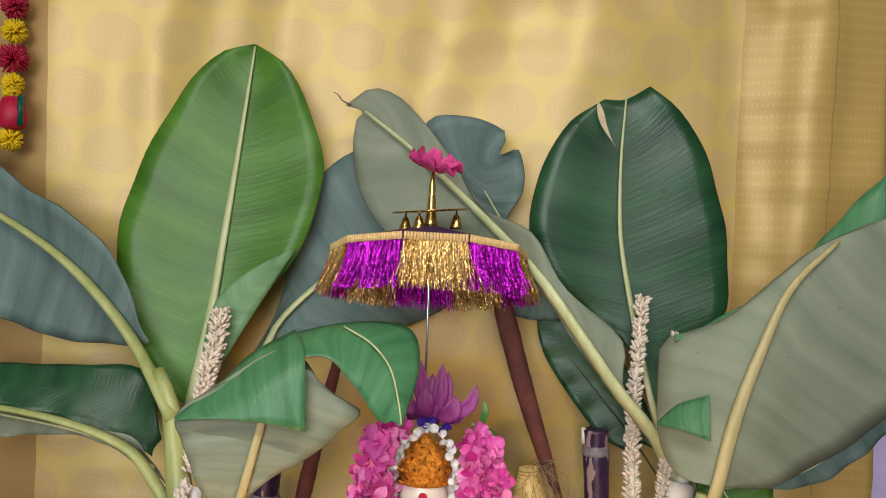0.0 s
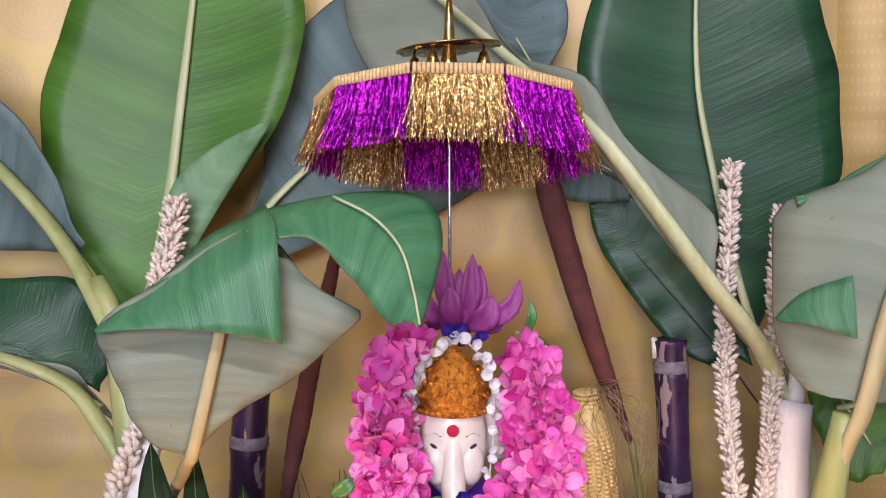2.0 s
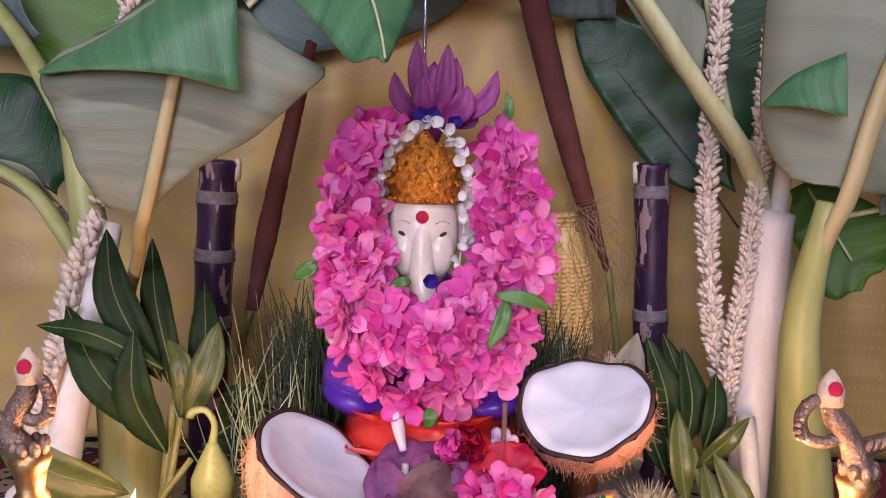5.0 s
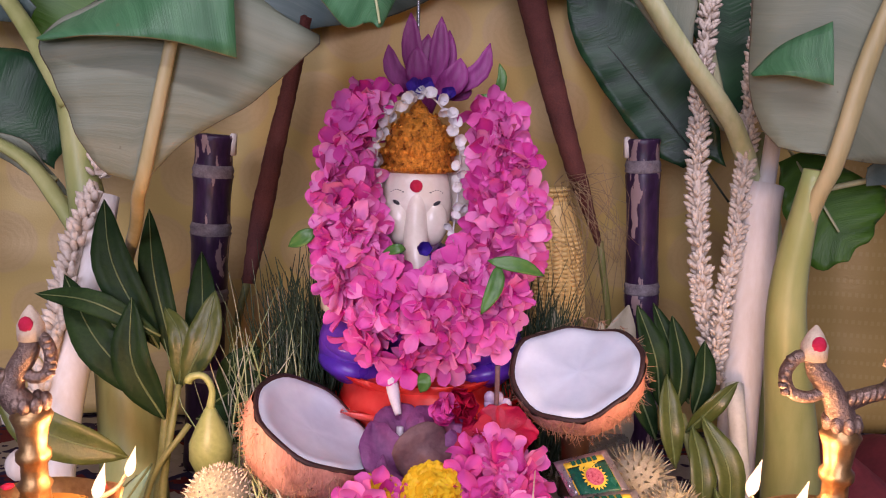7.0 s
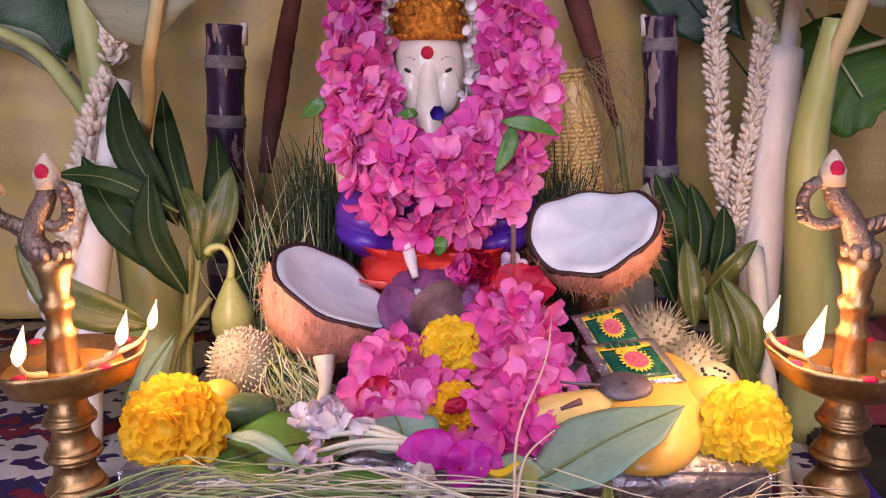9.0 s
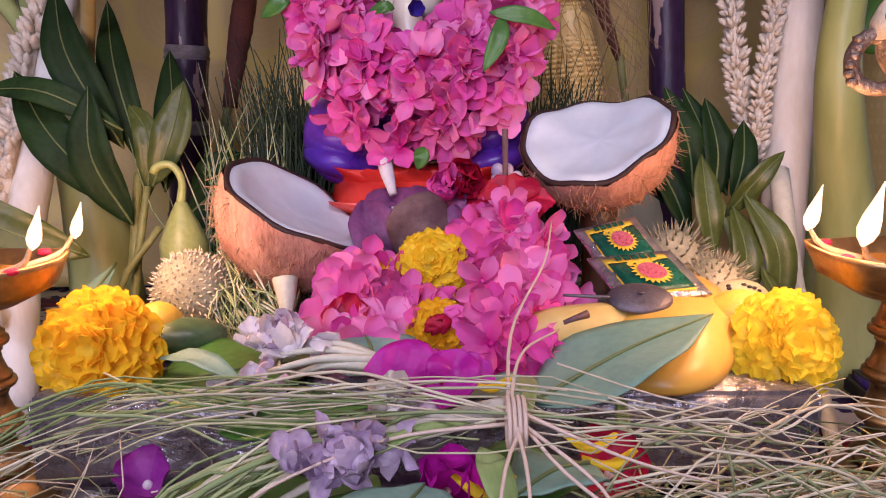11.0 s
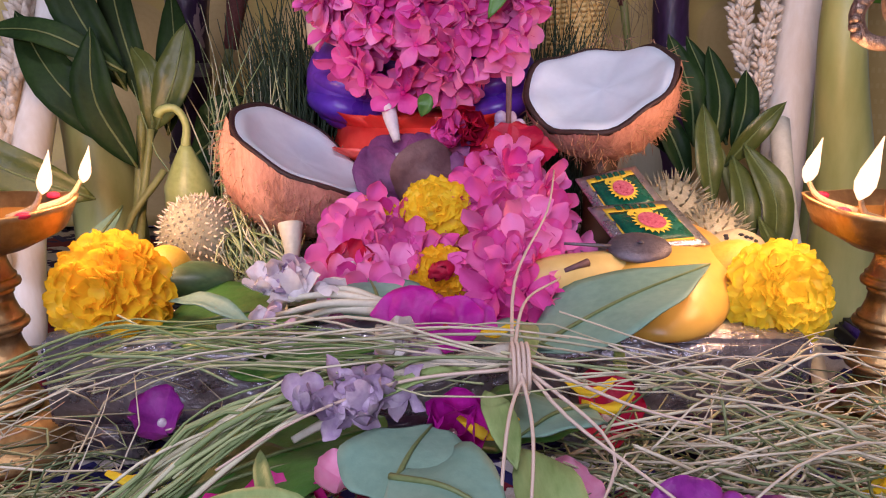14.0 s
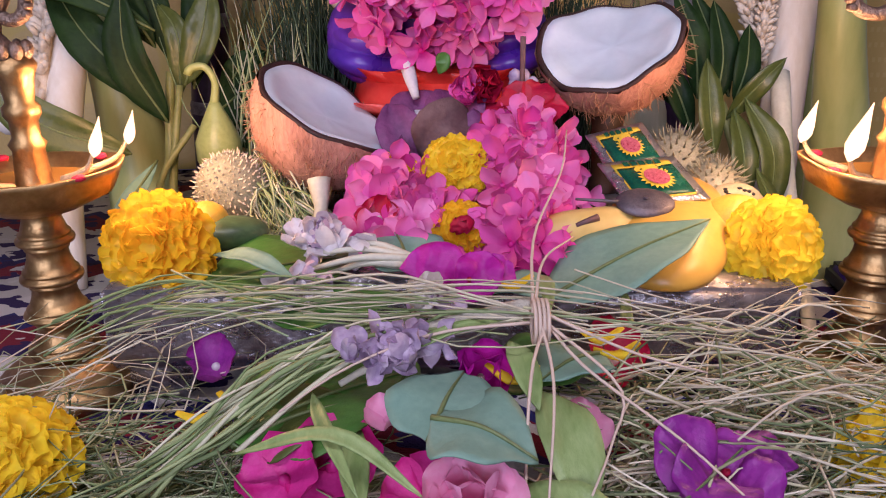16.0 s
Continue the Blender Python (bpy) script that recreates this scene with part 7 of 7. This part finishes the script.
flat_leaf((-0.004, 0.612, 0.047), (0.038, 0.592, 0.04), 0.056, 0.005, BODHI, "grey-green heart-shaped leaf lying on straw")
flat_leaf((-0.005, 0.602, 0.042), (0.01, 0.654, 0.045), 0.052, 0.004, BODHI, "grey-green leaf half of a folded pair")
flat_leaf((0.08, 0.69, 0.036), (0.044, 0.656, 0.038), 0.042, 0.004, BODHI, "small grey-green leaf under straw")
flat_leaf((-0.1, 0.65, 0.012), (-0.02, 0.7, 0.02), 0.09, 0.004, BETEL, "dark betel leaf under the straw")
flat_leaf((-0.1, 0.65, 0.008), (-0.04, 0.672, 0.02), 0.06, 0.004, OLIVE_LEAF, "yellowing betel leaf under the straw")
flat_leaf((0.02, 0.69, 0.026), (0.08, 0.69, 0.026), 0.06, 0.004, BETEL, "green betel leaf under the straw knot")
flat_leaf((-0.06, 0.72, 0.008), (-0.02, 0.66, 0.018), 0.07, 0.003, BETEL, "green betel leaf leaning on the plank")
flat_leaf((-0.2, 0.55, 0.0), (-0.08, 0.56, 0.01), 0.09, 0.004, BETEL, "betel leaf at the front of the table")
for base, tip, w, bend, mat in (((0.032, 0.672, 0.052), (0.042, 0.626, 0.042), 0.013, (0.0, 0.0, 0.004), BLADE), ((0.046, 0.648, 0.038), (0.058, 0.585, 0.018), 0.026, (0.002, 0, 0.006), BLADE), ((-0.148, 0.81, 0.045), (-0.085, 0.755, 0.05), 0.013, (0.0, 0, 0.006), BODHI),
                                ((-0.09, 0.617, 0.026), (-0.006, 0.584, 0.028), 0.0075, (0.004, 0.008, 0.014), BLADE), ((-0.045, 0.66, 0.018), (-0.033, 0.59, 0.01), 0.014, (0, 0, 0.004), BLADE), ((-0.062, 0.662, 0.03), (-0.032, 0.582, 0.03), 0.007, (-0.004, 0, 0.008), BLADE),
                                ((-0.02, 0.662, 0.05), (0.03, 0.682, 0.058), 0.007, (0, 0, 0.004), BLADE), ((0.057, 0.76, 0.05), (0.055, 0.7, 0.055), 0.009, (0, 0, 0.004), BLADE), ((0.03, 0.6, 0.02), (0.075, 0.575, 0.02), 0.016, (0, 0, 0.004), BLADE), ((0.112, 0.79, 0.03), (0.108, 0.748, 0.0), 0.008, (0, 0, 0.004), BLADE)):
    bm = bmesh.new()
    blade(bm, base, tip, w, bend, (0, -0.4, 1), 12, 0.3, 0.5)
    thicken(solo("grass_blade", bm, mat, "flat pale green grass blade on the straw", "leaf", "broad grass blades"), 0.0006)

# ---- straw ----


def scatter(name, count, box, angle, spread, lengths, radius, material, label, sag=0.006):
    """Short cut lengths that lie about in a box, most of them along one direction."""
    bm = bmesh.new()
    for i in range(count):
        c = Vector([rng.uniform(lo, hi) for lo, hi in box])
        a = radians(rng.gauss(angle, spread))
        h = Vector((math.cos(a), math.sin(a), rng.gauss(0, 0.12))) * rng.uniform(*lengths) * 0.5
        mid = c + Vector((rng.gauss(0, sag), rng.gauss(0, sag), rng.gauss(0, sag * 0.6)))
        k = radius * rng.uniform(0.55, 1.35)
        ends = [c - h, mid, c + h]
        for e in ends:
            e.z = max(e.z, TABLE + 0.003)
        tube(bm, ends, [k, k, k * 0.6], 4, 5)
    return solo(name, bm, material, label, "straw", kind="stuff")


bm = bmesh.new()
tube(bm, [(-0.02, 0.683, 0.05), (0.015, 0.688, 0.056), (0.047, 0.69, 0.062)], [0.003, 0.0042, 0.0058], 8, 10)
for v in bm.verts:
    v.co += Vector((1, 1, 1)) * 0.0008 * noise.noise(v.co * 260)
solo("pale_twig", bm, surface("pale_stem", (0.42, 0.4, 0.33), (0.6, 0.57, 0.48), 160, 0.7, 0.5), "thick pale twig lying under the straw", "twig")


def sheaf(name, count, points, jitter, radius, material, label, n=12):
    """Long bent stalks that follow one another loosely along a line, each begun and ended at its own place."""
    bm = bmesh.new()
    for i in range(count):
        a, b = rng.uniform(0.0, 0.35), rng.uniform(0.7, 1.0)
        full = spline(points, 40)
        line = full[int(a * 39):int(b * 39) + 1:6]
        shift = Vector((rng.gauss(0, jitter), rng.gauss(0, jitter), rng.gauss(0, jitter * 0.5)))
        pts = [q + shift + Vector((rng.gauss(0, jitter * 0.45), rng.gauss(0, jitter * 0.6), rng.gauss(0, jitter * 0.5))) for q in line]
        k = radius * rng.uniform(0.5, 1.4)
        tube(bm, pts, [k, k, k * 0.6], 5, n)
    return solo(name, bm, material, label, "straw", kind="stuff")


sheaf("straw_bundle", 26, [(-0.16, 0.62, -0.01), (-0.12, 0.642, 0.01), (-0.083, 0.668, 0.034), (-0.04, 0.68, 0.05), (0.0, 0.686, 0.056), (0.05, 0.678, 0.062)], 0.007, 0.0011, STRAW_GREEN, "green stalks bound in a bundle towards the straw knot")
sheaf("straw_bundle", 18, [(-0.24, 0.745, 0.0), (-0.2, 0.757, 0.024), (-0.15, 0.752, 0.042), (-0.09, 0.728, 0.05), (-0.03, 0.7, 0.056), (0.05, 0.678, 0.064)], 0.008, 0.0007, STRAW_GREEN, "tied bundle of dry pale straw")
sheaf("straw_bundle", 12, [(-0.17, 0.73, 0.03), (-0.1, 0.72, 0.05), (-0.03, 0.706, 0.058), (0.05, 0.684, 0.066), (0.12, 0.68, 0.055), (0.2, 0.7, 0.035)], 0.009, 0.0006, STRAW, "long pale straw laid across the knot")
sheaf("straw_bundle", 16, [(0.04, 0.68, 0.062), (0.1, 0.69, 0.05), (0.16, 0.715, 0.04), (0.22, 0.745, 0.035), (0.26, 0.775, 0.03)], 0.011, 0.0006, STRAW, "tied bundle of dry straw with loose ends")
sheaf("straw_bundle", 40, [(0.08, 0.66, 0.03), (0.14, 0.675, 0.028), (0.2, 0.69, 0.018), (0.27, 0.7, 0.005), (0.33, 0.705, -0.01)], 0.014, 0.0006, STRAW, "spread stalks of dry straw")
scatter("straw_bundle", 620, ((0.085, 0.3), (0.585, 0.73), (-0.04, 0.022)), 14, 42, (0.04, 0.11), 0.0007, STRAW, "spread end of a bundle of dry straw", 0.009)
scatter("straw_bundle", 260, ((0.07, 0.3), (0.6, 0.74), (-0.03, 0.03)), 30, 60, (0.03, 0.1), 0.0006, STRAW_DARK, "dark green stalks crossing the straw", 0.012)
scatter("loose_straw", 750, ((-0.26, -0.04), (0.5, 0.69), (-0.04, 0.0)), 24, 42, (0.03, 0.09), 0.0006, STRAW_GREEN, "cut green straw in short lengths", 0.01)
scatter("loose_straw", 520, ((-0.24, -0.05), (0.5, 0.7), (-0.045, 0.006)), 40, 45, (0.03, 0.08), 0.0006, STRAW_DARK, "dark green cut grass among the straw", 0.012)
scatter("loose_straw", 600, ((-0.08, 0.12), (0.5, 0.64), (-0.045, -0.004)), 5, 40, (0.04, 0.1), 0.0008, STRAW, "layer of cut dry straw on the table", 0.008)
scatter("loose_straw", 90, ((-0.27, -0.12), (0.65, 0.76), (-0.035, 0.03)), 35, 55, (0.05, 0.12), 0.0005, STRAW, "thin curling straw beside the lamp foot", 0.02)
bm = bmesh.new()
sheet(bm, [[(-0.26 + i * 0.056, y, TABLE + 0.004 + 0.018 * math.exp(-((y - 0.6) / 0.06) ** 2)) for i in range(11)] for y in (0.44, 0.5, 0.56, 0.62, 0.66, 0.69, 0.7)], 60, 30)
for v in bm.verts:
    v.co.z += 0.006 * noise.noise(v.co * 40)
thicken(solo("packed_straw", bm, OLIVE_LEAF, "packed olive grass under the loose straw", "grass", kind="stuff"), 0.002)
knot = thing("straw_knot", "twisted straw knot that ties the bundle", "straw", (0.045, 0.668, 0.066))
for k in range(4):
    bm = bmesh.new()
    c = Vector((0.043 + 0.002 * k, 0.668, 0.064))
    tube(bm, [c + Vector((0, 0.012 * math.cos(a), 0.01 * math.sin(a))) for a in (2 * math.pi * j / 16 for j in range(17))], [0.0009, 0.0009], 6)
    part("loop", bm, TIE, knot)
for pts in (((0.045, 0.67, 0.068), (0.042, 0.631, 0.058), (0.033, 0.583, 0.03), (0.03, 0.56, 0.02)), ((0.046, 0.668, 0.068), (0.043, 0.625, 0.052), (0.038, 0.58, 0.028)), ((0.047, 0.668, 0.068), (0.076, 0.64, 0.042), (0.07, 0.61, 0.032), (0.054, 0.583, 0.028)), ((0.047, 0.668, 0.068), (0.066, 0.648, 0.05), (0.1, 0.615, 0.036), (0.125, 0.585, 0.02)),
            ((0.045, 0.67, 0.07), (0.052, 0.71, 0.08), (0.07, 0.75, 0.08)), ((0.045, 0.67, 0.07), (0.05, 0.74, 0.084), (0.07, 0.81, 0.095), (0.088, 0.87, 0.108)), ((0.047, 0.668, 0.068), (0.09, 0.655, 0.05), (0.12, 0.655, 0.042)), ((0.04, 0.67, 0.068), (0.0, 0.668, 0.066), (-0.04, 0.65, 0.05), (-0.07, 0.628, 0.035))):
    bm = bmesh.new()
    tube(bm, [Vector(p) + Vector((rng.gauss(0, 0.003), 0, rng.gauss(0, 0.003))) for p in pts], [0.0009, 0.0005], 6, 14)
    part("loose_end", bm, TIE, knot)

# cords of flowers at the corner of the cloth
tassel = thing("pompom_string", "hanging string of yellow and red pompoms", "garland", (-0.705, 1.33, 0.76))
bm = bmesh.new()
tube(bm, [(-0.705, 1.33, 1.2), (-0.705, 1.33, 0.75)], [0.001, 0.001], 5)
part("cord", bm, GOLD_THREAD, tassel)
for z, r, mat in ((0.945, 0.02, YELLOW_PETAL), (0.985, 0.022, CRIMSON), (0.9, 0.026, CRIMSON), (0.86, 0.018, YELLOW_PETAL), (0.845, 0.014, YELLOW_PETAL), (0.77, 0.02, YELLOW_PETAL), (1.03, 0.02, YELLOW_PETAL)):
    bm = bmesh.new()
    for i in range(200):
        d = Vector((rng.gauss(0, 1), rng.gauss(0, 1), rng.gauss(0, 1))).normalized()
        c = Vector((-0.708, 1.33, z))
        tube(bm, [c, c + d * r * rng.uniform(0.85, 1.08)], [0.0022, 0.0014], 3)
    part("pompom", bm, mat, tassel)
bm = bmesh.new()
lathe(bm, [(0.008, 0.785), (0.022, 0.79), (0.024, 0.81), (0.016, 0.835), (0.005, 0.84)], Matrix.Translation((-0.706, 1.33, 0)), 16)
part("bead", bm, CRIMSON, tassel, "dark red cloth bead")
bm = bmesh.new()
slab(bm, (-0.69, 1.312, 0.79), (-0.682, 1.322, 0.84), 0.002)
part("tab", bm, PACK_GREEN, tassel, "green cloth tab")

# ---- things beside the lamps ----
mat = thing("folded_mat", "dark folded mat with a blue edge beside the lamp", "mat", (0.42, 0.86, TABLE))
bm = bmesh.new()
slab(bm, (0.335, 0.74, TABLE), (0.56, 1.0, TABLE + 0.022), 0.006)
part("fold", bm, BLACK, mat)
bm = bmesh.new()
tube(bm, [(0.33, 0.76, TABLE + 0.016), (0.335, 0.86, TABLE + 0.018), (0.345, 0.99, TABLE + 0.016)], [0.006, 0.006], 8, 12)
part("edge", bm, INDIGO, mat, "blue bound edge")
bm = bmesh.new()
sheet(bm, [[(0.4 + 0.03 * k, y, TABLE + 0.004 + h * (0.6 + 0.4 * math.sin(k * 1.7 + y * 9))) for k in range(12)] for y, h in ((1.04, 0.0), (1.1, 0.05), (1.17, 0.07), (1.26, 0.05), (1.34, 0.0))], 40, 20)
thicken(solo("maroon_cloth", bm, surface("maroon_cloth", (0.09, 0.008, 0.012), (0.17, 0.02, 0.025), 30, 0.8, 0.3), "crumpled maroon cloth lying behind the lamp", "cloth"), 0.002)
lumps = thing("white_buds", "white knobbly coconut buds lying beside the lamp foot", "buds", (-0.288, 0.75, TABLE))
for x, y, z, r in ((-0.298, 0.775, TABLE + 0.012, 0.012), (-0.294, 0.755, TABLE + 0.03, 0.011), (-0.287, 0.745, TABLE + 0.012, 0.014), (-0.282, 0.725, TABLE + 0.01, 0.012), (-0.292, 0.735, TABLE + 0.034, 0.01), (-0.29, 0.77, TABLE + 0.052, 0.01)):
    bm = bmesh.new()
    ball(bm, scaled(x, y, z, r, r, r * 1.2), 3)
    for v in bm.verts:
        v.co += Vector((1, 1, 1)) * 0.0015 * noise.noise(v.co * 150)
    part("bud", bm, SPATHE, lumps)
